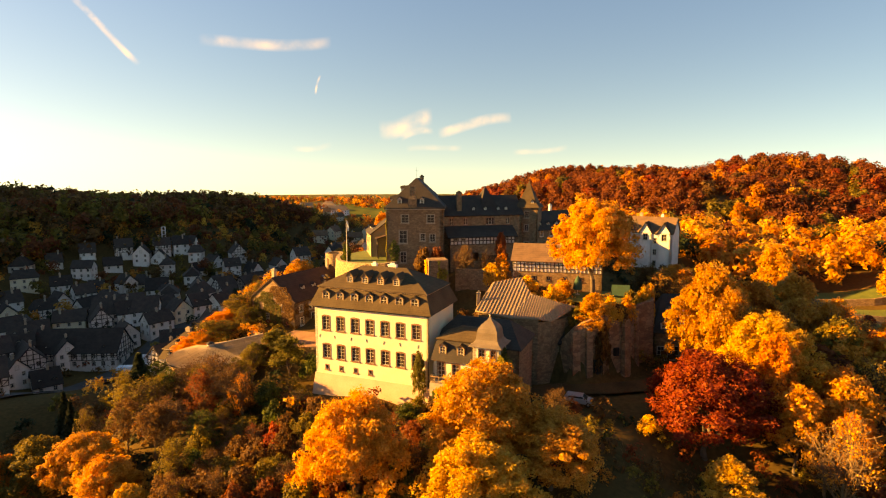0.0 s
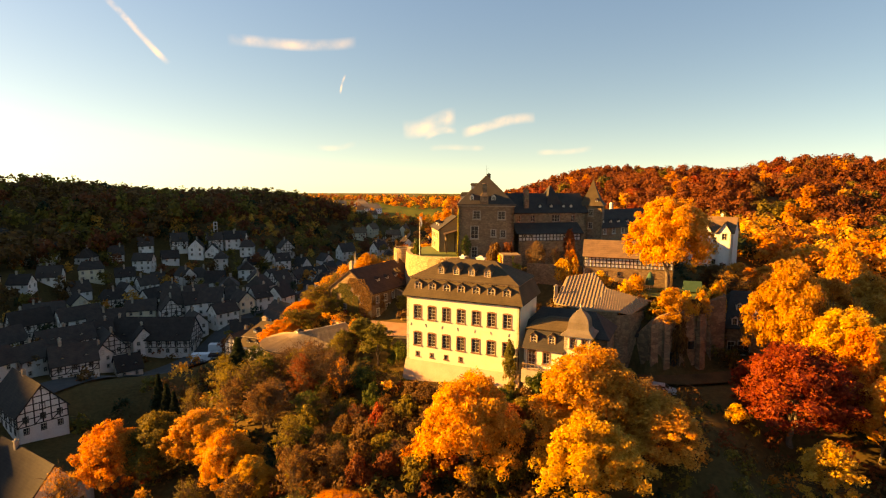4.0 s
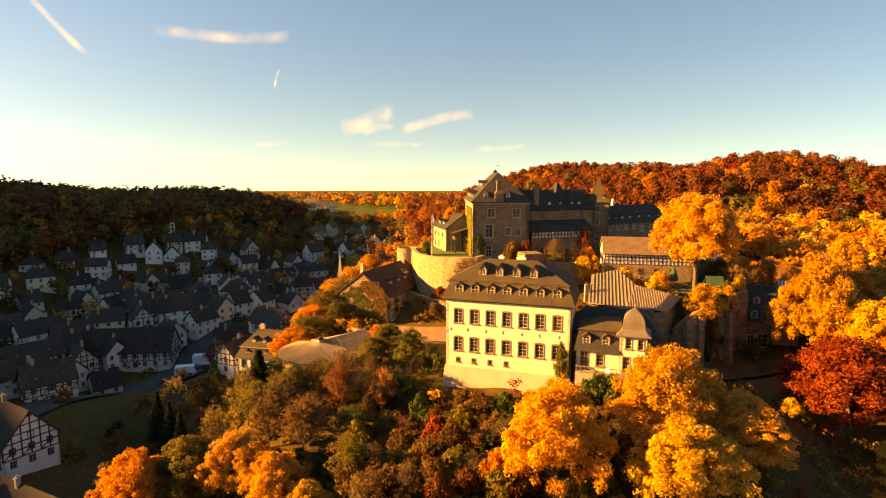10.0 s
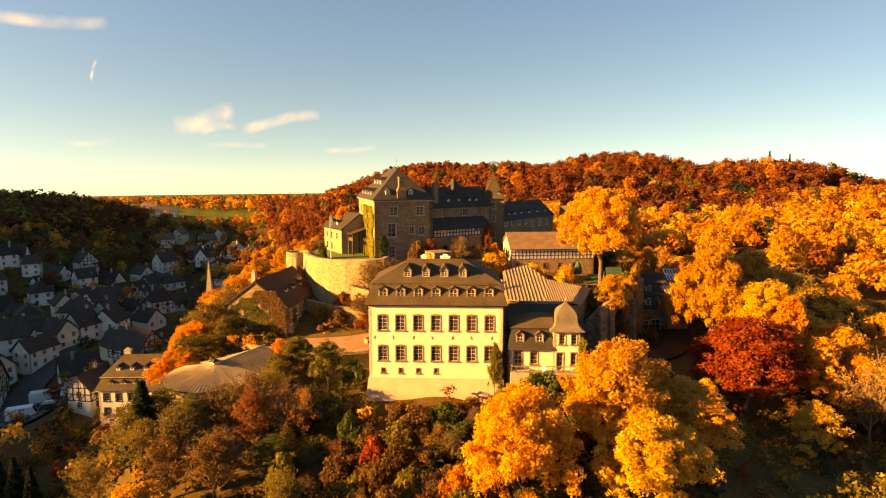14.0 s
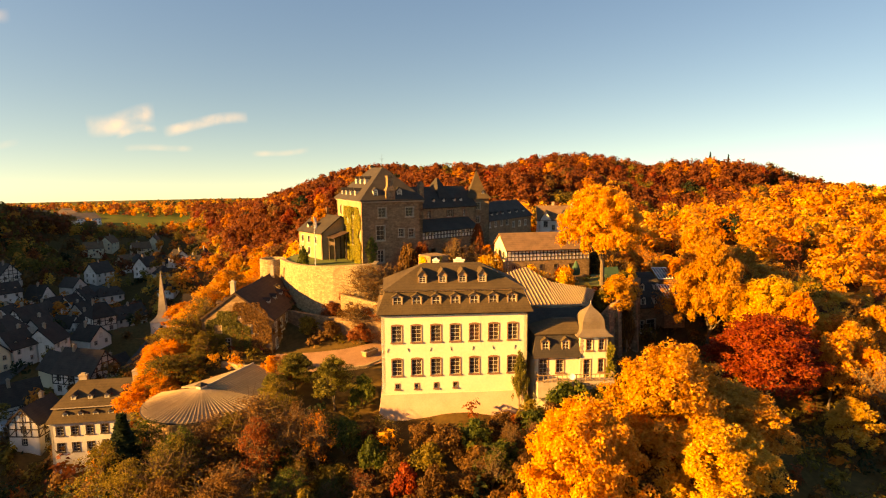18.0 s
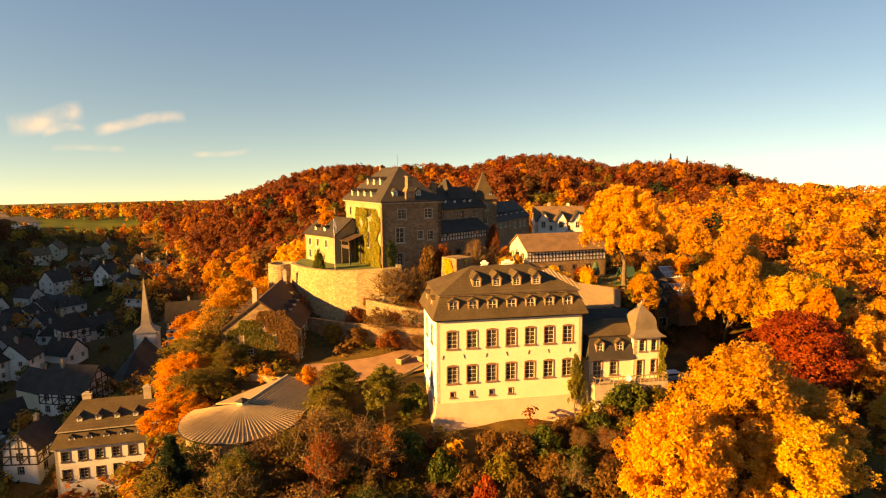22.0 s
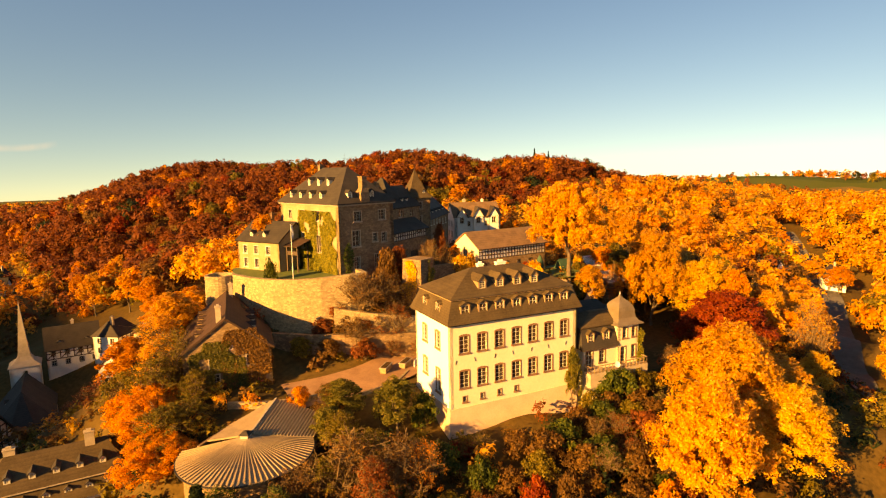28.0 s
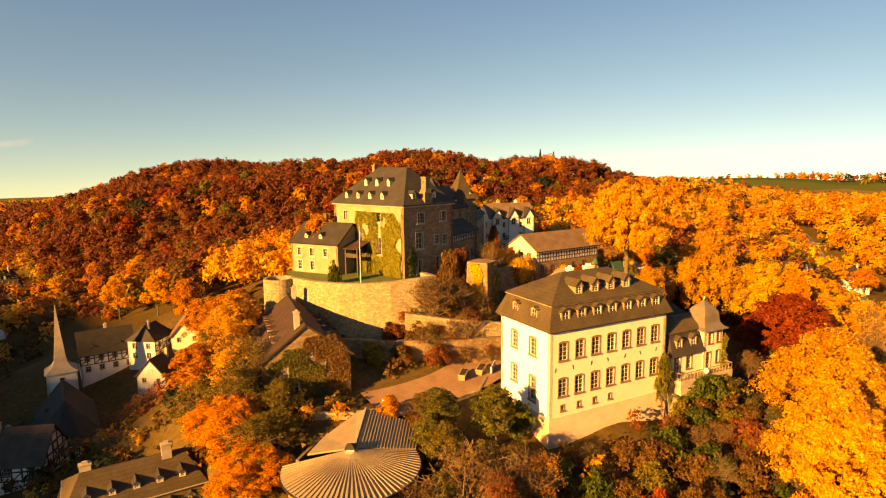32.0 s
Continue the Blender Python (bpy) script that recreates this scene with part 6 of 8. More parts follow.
for i, (a, b_, c, d, z0, z1) in enumerate(((-8, 8, -7, 6, -4, 4), (-5, 8, -3, 6, 4, 7.2), (-1, 6, 0, 5, 7.2, 9.6))):
    part("storey", Build().wall((a, c), (b_, c), z0, z1, [(1.5 + 2.6 * k, 3.1 + 2.6 * k, z0 + max(0.9, 4.8 * (i == 0)), z1 - 0.6) for k in range(int((b_ - a) / 2.8))], 0.3).box(a, b_, c + 0.35, d, z0, z1), M_SLATEB, fh)
    # pale tone stands for sun on the parapet edges above the dark storeys
    part("parapet", Build().box(a - 0.2, b_ + 0.2, c - 0.2, c + 0.1, z1, z1 + 0.5).box(a - 0.2, a + 0.1, c, d, z1, z1 + 0.5).box(b_ - 0.1, b_ + 0.2, c, d, z1, z1 + 0.5), M_CHIM, fh)


# ---- vehicles ----
def vehicle(name, x, y, z, rz, paint, label, L=4.5, W=1.8, H=1.45, van=False, group=""):
    o = thing(name, x, y, z, rz, label, "van" if van else "car", group)
    b = Build()
    prof = [(-L / 2, 0.35), (-L / 2, 0.75), (-L / 2 + 0.15, 0.95), (-L / 2 + 0.5, H), (L * 0.12, H), (L * 0.27, 0.95), (L / 2 - 0.15, 0.82), (L / 2, 0.6), (L / 2, 0.35)]
    if van:
        prof = [(-L / 2, 0.4), (-L / 2, H - 0.1), (-L / 2 + 0.15, H), (L * 0.25, H), (L * 0.36, 1.25), (L / 2 - 0.1, 1.0), (L / 2, 0.7), (L / 2, 0.4)]
    n = len(prof)
    for s, k in ((-1, 1.0), (1, 1.0)):
        b.add([(px, s * W / 2 * (0.86 if pz > 1.0 and not van else 1.0), pz) for px, pz in prof], [tuple(range(n)) if s < 0 else tuple(range(n - 1, -1, -1))])
    for i in range(n):
        j = (i + 1) % n
        f = [W / 2 * (0.86 if prof[t][1] > 1.0 and not van else 1.0) for t in (i, j)]
        b.add([(prof[i][0], -f[0], prof[i][1]), (prof[i][0], f[0], prof[i][1]), (prof[j][0], f[1], prof[j][1]), (prof[j][0], -f[1], prof[j][1])], [(0, 1, 2, 3)])
    part("body", b, paint, o)
    z0, z1 = (1.3, H - 0.35) if van else (0.98, H - 0.1)
    xs = (L * 0.1, L * 0.3) if van else (-L * 0.34, L * 0.14)
    for s in (-1, 1):
        c = s * W / 2 * 0.93
        part("side_glass", Build().box(xs[0], xs[1], c - 0.02, c + 0.02, z0, z1), M_GLASS, o)
    ws = Build()
    a, c = ((L * 0.365, 1.27), (L * 0.262, H - 0.06)) if van else ((L * 0.262, 1.0), (L * 0.13, H - 0.02))
    slab(ws, (a[0], -W * 0.4, a[1]), (a[0], W * 0.4, a[1]), (c[0], W * 0.4, c[1]), (c[0], -W * 0.4, c[1]), 0.03)
    part("windscreen", ws, M_GLASS, o)
    for px in (-L * 0.31, L * 0.31):
        for s in (-1, 1):
            wh = part("wheel", Build().tube((px, s * (W / 2 - 0.2), 0.32), (px, s * (W / 2 + 0.01), 0.32), 0.32, 0.32, 14), M_RUBBER, o)
            part("rim", Build().tube((px, s * (W / 2 - 0.05), 0.32), (px, s * (W / 2 + 0.03), 0.32), 0.2, 0.18, 10), M_METAL, wh)
    for s in (-1, 1):
        part("headlight", Build().box(L / 2 - 0.1, L / 2 + 0.02, s * W * 0.36 - 0.18, s * W * 0.36 + 0.18, 0.62, 0.76), M_METAL, o)
    return o


vehicle("parked_car", 20.7, 83.3, gz(20.7, 83.3) + 0.05, -20, M_SILVER, "silver estate car parked on the grassy lane", 4.6, 1.8, 1.5)
for i, (x, y, r, v) in enumerate(((-80, 141, 8, 1), (-77, 145, 8, 1), (-83, 137, 12, 0), (-75, 139, 95, 0), (-72.5, 142, 95, 0), (-78, 134.5, 10, 0), (-72, 147, 8, 0), (-69, 139, 95, 0), (-73, 134, 8, 0))):
    vehicle("delivery_van" if v else "town_car", x, y, gz(x, y) + 0.1, r, M_VANW if v or i % 3 == 0 else (M_SILVER if i % 3 == 1 else M_CARD), "white high delivery van parked in the town" if v else "small car parked in the town", 6.0 if v else 4.3, 2.0 if v else 1.75, 2.6 if v else 1.45, bool(v), "vehicles on the town square")


# ---- streets and paths laid on the ground ----
def ribbon(name, pts, width, material, label, lift=0.12, steps=14):
    vs, fs = [], []
    P = [Vector((*p, 0)) for p in pts]
    line = []
    for i in range(len(P) - 1):
        a, b_, c, d = P[max(i - 1, 0)], P[i], P[i + 1], P[min(i + 2, len(P) - 1)]
        for k in range(steps):
            t = k / steps
            line.append(0.5 * ((2 * b_) + (c - a) * t + (2 * a - 5 * b_ + 4 * c - d) * t * t + (3 * b_ - a - 3 * c + d) * t ** 3))
    line.append(P[-1])
    for i, p in enumerate(line):
        d = (line[min(i + 1, len(line) - 1)] - line[max(i - 1, 0)]).normalized()
        k = Vector((-d.y, d.x, 0)) * width / 2
        for s in (1, 0.5, 0, -0.5, -1):
            c = p + k * s
            vs.append((c.x, c.y, gz(c.x, c.y) + lift + 0.22))
    for i in range(len(line) - 1):
        for j in range(4):
            fs.append((5 * i + j + 1, 5 * i + j, 5 * i + j + 5, 5 * i + j + 6))
    return tagged(new(name, Build().add(vs, fs).mesh(name, material, True)), label, "road", kind="structure")


ribbon("path", [(-31, 107), (-24, 104.8), (-16, 104.0), (-8, 105.0)], 8.5, M_PATH, "reddish gravel yard between the houses")
ribbon("path", [(8, 82), (18, 88), (27, 88.5), (38, 92), (46, 100)], 4.5, M_SOIL, "earth lane strewn with leaves beside the old range", 0.3)
EAST_ROAD = [(20, 24), (40, 44), (60, 55), (87, 62), (112, 67), (150, 78), (200, 100)]
ribbon("road", EAST_ROAD, 7.5, M_ROAD, "asphalt road in the eastern valley")
ribbon("road", [(-110, 60), (-96, 115), (-84, 150), (-72, 200), (-68, 260), (-62, 340)], 7.0, M_ASPHALT, "asphalt street through the town")
ribbon("town_square", [(-84, 132), (-70, 148)], 16, M_ASPHALT, "asphalt square with parked vehicles")


# ---- yard between the stone house and the manor ----
def gatehouse():
    o = thing("timbered_gate", -8.2, 108.3, 0.6, -50, "small half-timbered gate with a dark double door", "gate")
    part("gate_post", Build().box(-0.35, 0.35, -0.35, 0.35, -1.5, 3.8), M_SANDST, o, "rubble stone gate pier")
    part("gate_post", Build().box(2.75, 3.3, -0.3, 0.3, -1.5, 3.8), M_SANDST, o)
    part("infill", Build().box(0.35, 2.75, -0.05, 0.15, 2.4, 3.7), M_WHITE, o, "white panels between dark timbers")
    for x in (0.4, 1.15, 1.95, 2.7):
        part("post", Build().box(x - 0.08, x + 0.08, -0.1, 0.2, 2.4, 3.7), M_WOOD, o)
    for z in (2.45, 3.65):
        part("rail", Build().box(0.35, 2.75, -0.11, 0.21, z - 0.09, z + 0.09), M_WOOD, o)
    for x in (0.4, 1.58):
        part("door_leaf", Build().box(x, x + 1.12, 0.0, 0.08, -1.0, 2.34), M_WOOD, o)
    r = Build()
    slab(r, (-0.7, -0.7, 3.75), (3.6, -0.7, 3.75), (3.6, 0.1, 4.5), (-0.7, 0.1, 4.5), 0.12)
    slab(r, (3.6, 0.9, 3.75), (-0.7, 0.9, 3.75), (-0.7, 0.1, 4.5), (3.6, 0.1, 4.5), 0.12)
    part("roof", r, M_SLATEB, o)


gatehouse()


def bench(x, y, rz, paint, label, first=None):
    z = gz(x, y) + 0.35
    o = thing("bench", x, y, z, rz, label, "bench", "benches in the yard")
    for i in range(3):
        part("seat_slat", Build().box(-1.0, 1.0, -0.25 + 0.17 * i, -0.11 + 0.17 * i, 0.42, 0.47), paint, o)
    for i in range(2):
        part("back_slat", Build().box(-1.0, 1.0, 0.28, 0.33, 0.58 + 0.2 * i, 0.72 + 0.2 * i), paint, o)
    for sx in (-0.85, 0.85):
        part("leg", Build().box(sx - 0.05, sx + 0.05, -0.24, -0.16, -0.2, 0.42), M_IRON, o)
        part("leg", Build().box(sx - 0.05, sx + 0.05, 0.24, 0.34, -0.2, 0.95), M_IRON, o)


bench(-33.2, 115.6, 30, M_REDP, "red painted garden bench beside the stone house")
bench(-30.8, 113.6, 40, M_REDP, "red painted garden bench beside the stone house")
for x, y, rz in ((-16.2, 104.2, 28), (-12.8, 103.6, 24)):
    z = gz(x, y) + 0.3
    o = thing("planter", x, y, z, rz, "long pale timber planter with a stone rim", "planter", "planters in the yard")
    part("box", Build().frustum((-1.3, 1.3, -0.4, 0.4), -0.3, (-1.4, 1.4, -0.5, 0.5), 0.75), M_PALEW, o)
    part("rim", Build().box(-1.5, 1.5, -0.58, 0.58, 0.75, 0.84), M_CHIM, o)
    part("soil", Build().box(-1.25, 1.25, -0.38, 0.38, 0.84, 0.9), M_SOIL, o)
o = thing("notice_board", -11.2, 102.6, gz(-11.2, 102.6) + 0.2, 26, "white board fence panel beside the manor", "board")
part("panel", Build().box(-1.6, 1.6, -0.05, 0.05, 0.25, 1.2), M_BRIGHT, o)
for x in (-1.5, 0.0, 1.5):
    part("post", Build().box(x - 0.06, x + 0.06, 0.05, 0.17, -0.6, 1.3), M_WOOD, o)
o = thing("garden_lamp", -30.9, 104.8, gz(-30.9, 104.8) + 0.1, 0, "garden lamp with a white globe on a short post", "lamp")
part("post", Build().tube((0, 0, -0.3), (0, 0, 1.0), 0.06, 0.05, 8), M_IRON, o)
part("globe", Build().lathe([(0.05, 0.98), (0.25, 1.06), (0.4, 1.3), (0.42, 1.45), (0.36, 1.65), (0.2, 1.8), (0.0, 1.85)], 18), M_BRIGHT, o, "white globe", smooth=True)
wall_run("wall_yard", [(-38.0, 110.0), (-34.5, 106.4), (-31.0, 104.0), (-27.5, 103.2)], [-3] * 4, [1.9, 1.9, 1.9, 1.9], 0.5, M_SANDST, "low sunlit yard wall of pale stone", 0.1)
wall_run("wall_garden", [(-24.0, 100.2), (-18.5, 99.4), (-14.0, 101.6)], [-2] * 3, [1.5, 1.6, 1.6], 0.4, M_SANDST, "low garden wall beside the manor steps", 0.05)
for i in range(7):
    part_z = 0.9 - 0.3 * i
    st = tagged(new("step", Build().box(-1.6, 1.6, -0.3 - 0.36 * i, 0.1 - 0.36 * i, part_z - 1.6, part_z).mesh("step", M_CHIM)), "worn stone step down from the yard", "step", "steps below the yard")
    st.matrix_basis = pose(-21.3, 98.9, 0, 0, 0, -18)


# ---- terraced gardens on the eastern slope ----
for y0, x0, x1 in ((96.0, 62, 86), (105.5, 64, 96), (116.0, 68, 104), (126.5, 74, 108)):
    pts = [(x0 + (x1 - x0) * i / 6, y0 + 1.2 * math.sin(i)) for i in range(7)]
    wall_run("wall_vineyard", pts, [gz(x, y) - 2 for x, y in pts], [gz(x, y) + 1.7 for x, y in pts], 0.5, M_STONE, "low dry stone wall of a terraced garden", 0.2)
    ribbon("garden_terrace", [(x, y + 3.2) for x, y in pts], 5.4, M_LAWN, "strip of lawn on a garden terrace", 1.1, 4)


def parasol(x, y, z, label):
    o = thing("parasol", x, y, z, 0, label, "parasol", "folded parasols under the tree")
    part("pole", Build().tube((0, 0, 0), (0, 0, 3.4), 0.05, 0.04, 8), M_METAL, o)
    part("canopy", Build().lathe([(0.1, 3.5), (0.35, 3.1), (0.75, 2.0), (0.85, 1.2), (0.7, 0.9), (0.3, 0.85)], 12), M_GREENP, o, "green canvas canopy")
    part("foot", Build().lathe([(0.0, 0.12), (0.4, 0.1), (0.45, 0.0)], 14), M_CHIM, o)


parasol(25.0, 104.5, 10.3, "closed green canvas parasol on the tree terrace")
sh = thing("canvas_shelter", 31.0, 103.0, 10.2, -12, "low green canvas shelter on the tree terrace", "tent")
part("canopy", Build().add([(0, 0, 0.1), (3.2, 0, 0.1), (3.2, 1.2, 2.0), (0, 1.2, 2.0), (3.2, 2.4, 0.1), (0, 2.4, 0.1)], [(0, 1, 2, 3), (3, 2, 4, 5), (0, 3, 5), (1, 4, 2)]), M_GREENP, sh)
# mast on the western hill
ms = thing("radio_mast", -231.5, 253.5, gz(-231.5, 253.5), 0, "slender lattice radio mast on the wooded hill", "mast")
part("mast", Build().tube((0, 0, -1), (0, 0, 24.0), 0.35, 0.12, 6), M_METAL, ms)
for z in (9, 14, 19):
    part("guy_ring", Build().tube((0, 0, z), (0, 0, z + 0.3), 0.6, 0.6, 8), M_METAL, ms)


def glass_roof(x, y, z, rz, label):
    o = thing("glasshouse", x, y, z, rz, label, "glasshouse", "glass roofs beside the terrace")
    part("wall", Build().box(0, 4.2, 0, 3.4, -6.0, 0.0), M_STONE, o)
    g = Build()
    slab(g, (-0.1, -0.1, 0.1), (4.3, -0.1, 0.1), (4.3, 3.5, 1.9), (-0.1, 3.5, 1.9), 0.06)
    part("pane", g, M_GLASS, o)
    for i in range(8):
        px = -0.05 + 4.3 * i / 7
        part("glazing_bar", Build().beam((px, -0.12, 0.16), (px, 3.5, 1.98), 0.1, 0.08), M_BRIGHT, o)
    for f in (0.0, 0.5, 1.0):
        part("rail", Build().beam((-0.1, -0.1 + 3.6 * f, 0.14 + 1.8 * f), (4.3, -0.1 + 3.6 * f, 0.14 + 1.8 * f), 0.1, 0.1), M_BRIGHT, o)


glass_roof(48.6, 106.4, 8.0, -20, "lean-to glass roof with white glazing bars")
glass_roof(41.8, 98.2, 6.2, -20, "low glass roof with white glazing bars")
for x, y, rz, L in ((-103, 548, 10, 26), (-133, 560, 15, 18), (-118, 590, 5, 14)):
    town_house(x, y, L, rz, 2, 8, "hip", False, M_SHEET, M_BRIGHT, label="long pale building on the far side of the valley")


# ---- trees ----
def leaf_quads(rng, c, nrm, size):
    """Leaf-tuft quads at places c, facing nrm, of the given sizes."""
    n = len(c)
    r = rng.normal(size=(n, 3))
    t = np.cross(nrm, r)
    t /= np.linalg.norm(t, axis=1, keepdims=True) + 1e-9
    u = np.cross(nrm, t)
    s = (size * rng.uniform(0.6, 1.25, n))[:, None]
    a = s * t
    b = s * u * rng.uniform(0.5, 0.9, n)[:, None]
    bend = nrm * s * rng.uniform(-0.35, 0.1, n)[:, None]
    v = np.stack([c - a + bend, c + 0.75 * a - b, c + 0.75 * a + b + bend], 1).reshape(-1, 3)
    return v, np.arange(3 * n).reshape(-1, 3)


def crown_points(rng, n, R, H, z0, clumps=70, lump=0.24, shape=1.0, sparse=0.0, loose=0.6):
    """n places on clumps that fill a crown of radius R and height H above z0."""
    d = rng.normal(size=(clumps, 3))
    d /= np.linalg.norm(d, axis=1, keepdims=True)
    d[:, 2] = np.where(d[:, 2] < -0.55, -d[:, 2], d[:, 2])
    rad = rng.uniform(0.0, 1.0, clumps) ** 0.33 * 0.82
    cz = d[:, 2] * rad
    taper = np.where(cz > 0, 1 - 0.35 * shape * np.clip(cz, 0, 1), 1.0)
    lobes = 1 + 0.16 * np.sin(3 * np.arctan2(d[:, 1], d[:, 0]) + rng.uniform(0, 6)) + 0.08 * rng.normal(size=clumps)
    cc = np.stack([d[:, 0] * rad * R * 1.06 * taper * lobes, d[:, 1] * rad * R * 1.06 * taper * lobes, z0 + H * (0.45 + 0.57 * cz)], 1)
    cr = lump * R * rng.uniform(0.6, 1.25, clumps)
    k = rng.integers(0, clumps, n)
    dd = rng.normal(size=(n, 3))
    dd /= np.linalg.norm(dd, axis=1, keepdims=True)
    dd[:, 2] = np.where(rng.random(n) < 0.55, np.abs(dd[:, 2]), dd[:, 2])
    p = cc[k] + dd * (cr[k] * rng.uniform(0.55 - 0.4 * sparse, 1.05, n))[:, None]
    ctr = np.array([0, 0, z0 + 0.4 * H])
    out = p - ctr
    out /= np.linalg.norm(out, axis=1, keepdims=True) + 1e-9
    nrm = 0.6 * dd + 0.55 * out + loose * rng.normal(size=(n, 3))
    nrm /= np.linalg.norm(nrm, axis=1, keepdims=True) + 1e-9
    return p, nrm, cc


def limb(b, rng, p, q, r0, r1, bends=3, n=6, wob=0.08):
    p, q = Vector(p), Vector(q)
    ln = (q - p).length
    last, lr = p, r0
    for i in range(1, bends + 1):
        f = i / bends
        k = p.lerp(q, f)
        if i < bends:
            k = k + Vector(rng.normal(size=3) * wob * ln)
        r = r0 + (r1 - r0) * f
        b.tube(last, k, lr, r, n, False)
        last, lr = k, r


def tree_kind(seed, R, H, n, size, trunk=0.28, clumps=70, lump=0.24, shape=1.0, low=0.22, sparse=0.0, limbs=12, twigs=0):
    """Meshes of one kind of tree, H high: the trunk with its limbs, and the crown."""
    rng = np.random.default_rng(seed)
    z0 = H * low
    p, nrm, cc = crown_points(rng, n, R, H - z0, z0, clumps, lump, shape, sparse)
    v, q = leaf_quads(rng, p, nrm, size)
    crown = fast_mesh("crown", v, q, [L_GOLD])
    b = Build()
    fork = Vector((rng.normal() * 0.2, rng.normal() * 0.2, z0 * 1.15))
    limb(b, rng, (0, 0, -1.5), fork, trunk * 1.35, trunk * 0.85, 3, 8, 0.02)
    top = Vector((rng.normal() * 0.3, rng.normal() * 0.3, H * 0.86))
    limb(b, rng, fork, top, trunk * 0.8, 0.03, 4, 6, 0.03)
    order = rng.permutation(len(cc))[:limbs]
    for i in order:
        s = fork.lerp(top, rng.uniform(0.0, 0.6))
        e = Vector(cc[i])
        limb(b, rng, s, e, trunk * rng.uniform(0.28, 0.5), 0.025, 3, 5, 0.06)
        for _ in range(twigs):
            m = s.lerp(e, rng.uniform(0.35, 0.95))
            k = m + Vector(rng.normal(size=3) * 0.16 * R) + Vector((0, 0, rng.uniform(0.1, 0.3) * R))
            limb(b, rng, m, k, trunk * 0.16, 0.03, 2, 4, 0.08)
            for _ in range(2):
                limb(b, rng, m.lerp(k, 0.6), k + Vector(rng.normal(size=3) * 0.12 * R), trunk * 0.11, 0.02, 1, 3, 0.0)
    return crown, b.mesh("trunk", M_BARK)


def conifer_kind(seed, R, H, n, size):
    rng = np.random.default_rng(seed)
    f = rng.random(n) ** 0.75
    tier = np.floor(f * 16) / 16 + rng.random(n) * 0.05
    a = rng.random(n) * 2 * np.pi
    lob = 1 + 0.18 * np.sin(a * 5 + tier * 40)
    r = R * (1 - tier) * lob * np.sqrt(rng.uniform(0.15, 1, n))
    p = np.stack([np.cos(a) * r, np.sin(a) * r, H * (0.08 + 0.92 * tier) - r * 0.25], 1)
    nrm = np.stack([np.cos(a) * 0.5, np.sin(a) * 0.5, np.full(n, 0.8)], 1) + rng.normal(size=(n, 3)) * 0.35
    nrm /= np.linalg.norm(nrm, axis=1, keepdims=True)
    v, q = leaf_quads(rng, p, nrm, size)
    return fast_mesh("crown", v, q, [L_DARK]), Build().tube((0, 0, -1), (0, 0, H * 0.97), 0.22, 0.02, 6, False).mesh("trunk", M_BARK)


KINDS = {
    "broad": [tree_kind(11 + i, 6.5, 15, 42000, 0.17, 0.32, 300, 0.14, 1.0, 0.06) for i in range(4)],
    "park": [tree_kind(21, 6.5, 15, 46000, 0.165, 0.36, 300, 0.13, 0.5, 0.24)],
    "tall": [tree_kind(31 + i, 4.6, 15, 8200, 0.24, 0.26, 130, 0.19, 1.2, 0.08) for i in range(3)],
    "airy": [tree_kind(131 + i, 4.6, 14, 5200, 0.15, 0.24, 120, 0.17, 1.0, 0.12, 0.7, 34, 4) for i in range(3)],
    "bush": [tree_kind(51 + i, 3.0, 5, 2300, 0.235, 0.10, 46, 0.27, 0.8, 0.02, limbs=8) for i in range(3)],
    "thin": [tree_kind(71 + i, 5.0, 13, 1700, 0.15, 0.24, 80, 0.22, 1.0, 0.15, 0.9, 38, 6) for i in range(3)],
    "conifer": [conifer_kind(91 + i, 2.6, 13, 5000, 0.34) for i in range(2)],
}
WORDS = {"golden_leaves": "golden autumn", "yellow_leaves": "yellow autumn", "orange_leaves": "orange autumn", "rust_leaves": "rust-brown autumn", "red_leaves": "deep red autumn",
         "olive_leaves": "olive autumn", "green_leaves": "green", "moss_green_leaves": "moss-green", "conifer_needles": "dark green", "brown_thin_leaves": "half-bare brown", "ivy": "ivy green"}
TREE_RNG = np.random.default_rng(5)


def tree(kind, x, y, top, R, leaves, z=None, bark=None, k=None):
    """One tree whose crown has radius R and ends at the height top."""
    z = gz(x, y) - 0.2 if z is None else z
    crown, trunk = KINDS[kind][int(TREE_RNG.integers(len(KINDS[kind]))) if k is None else k % len(KINDS[kind])]
    R0, H0 = {"broad": (6.5, 15), "park": (6.5, 15), "tall": (4.6, 15), "airy": (4.6, 14), "bush": (3.0, 5), "thin": (5.0, 13), "conifer": (2.6, 13)}[kind]
    nm = {"bush": "shrub", "conifer": "conifer"}.get(kind, "tree")
    w = WORDS[leaves.name]
    o = thing(nm, x, y, z, 0, f"{w} {'shrub on the slope' if kind == 'bush' else 'needled conifer with pointed top' if kind == 'conifer' else 'broadleaf tree on the castle slope'}", nm, f"{nm}s on the slope")
    o.matrix_basis = pose(x, y, z, 0, 0, float(TREE_RNG.uniform(0, 360))) @ Matrix.Diagonal((R / R0, R / R0, (top - z) / H0, 1))
    t = part("trunk", trunk, None, o)
    if kind in ("thin", "airy"):
        t.material_slots[0].link = "OBJECT"
        t.material_slots[0].material = M_PALEBARK
    c = part("crown", crown, None, o)
    c.material_slots[0].link = "OBJECT"
    c.material_slots[0].material = leaves
    return o


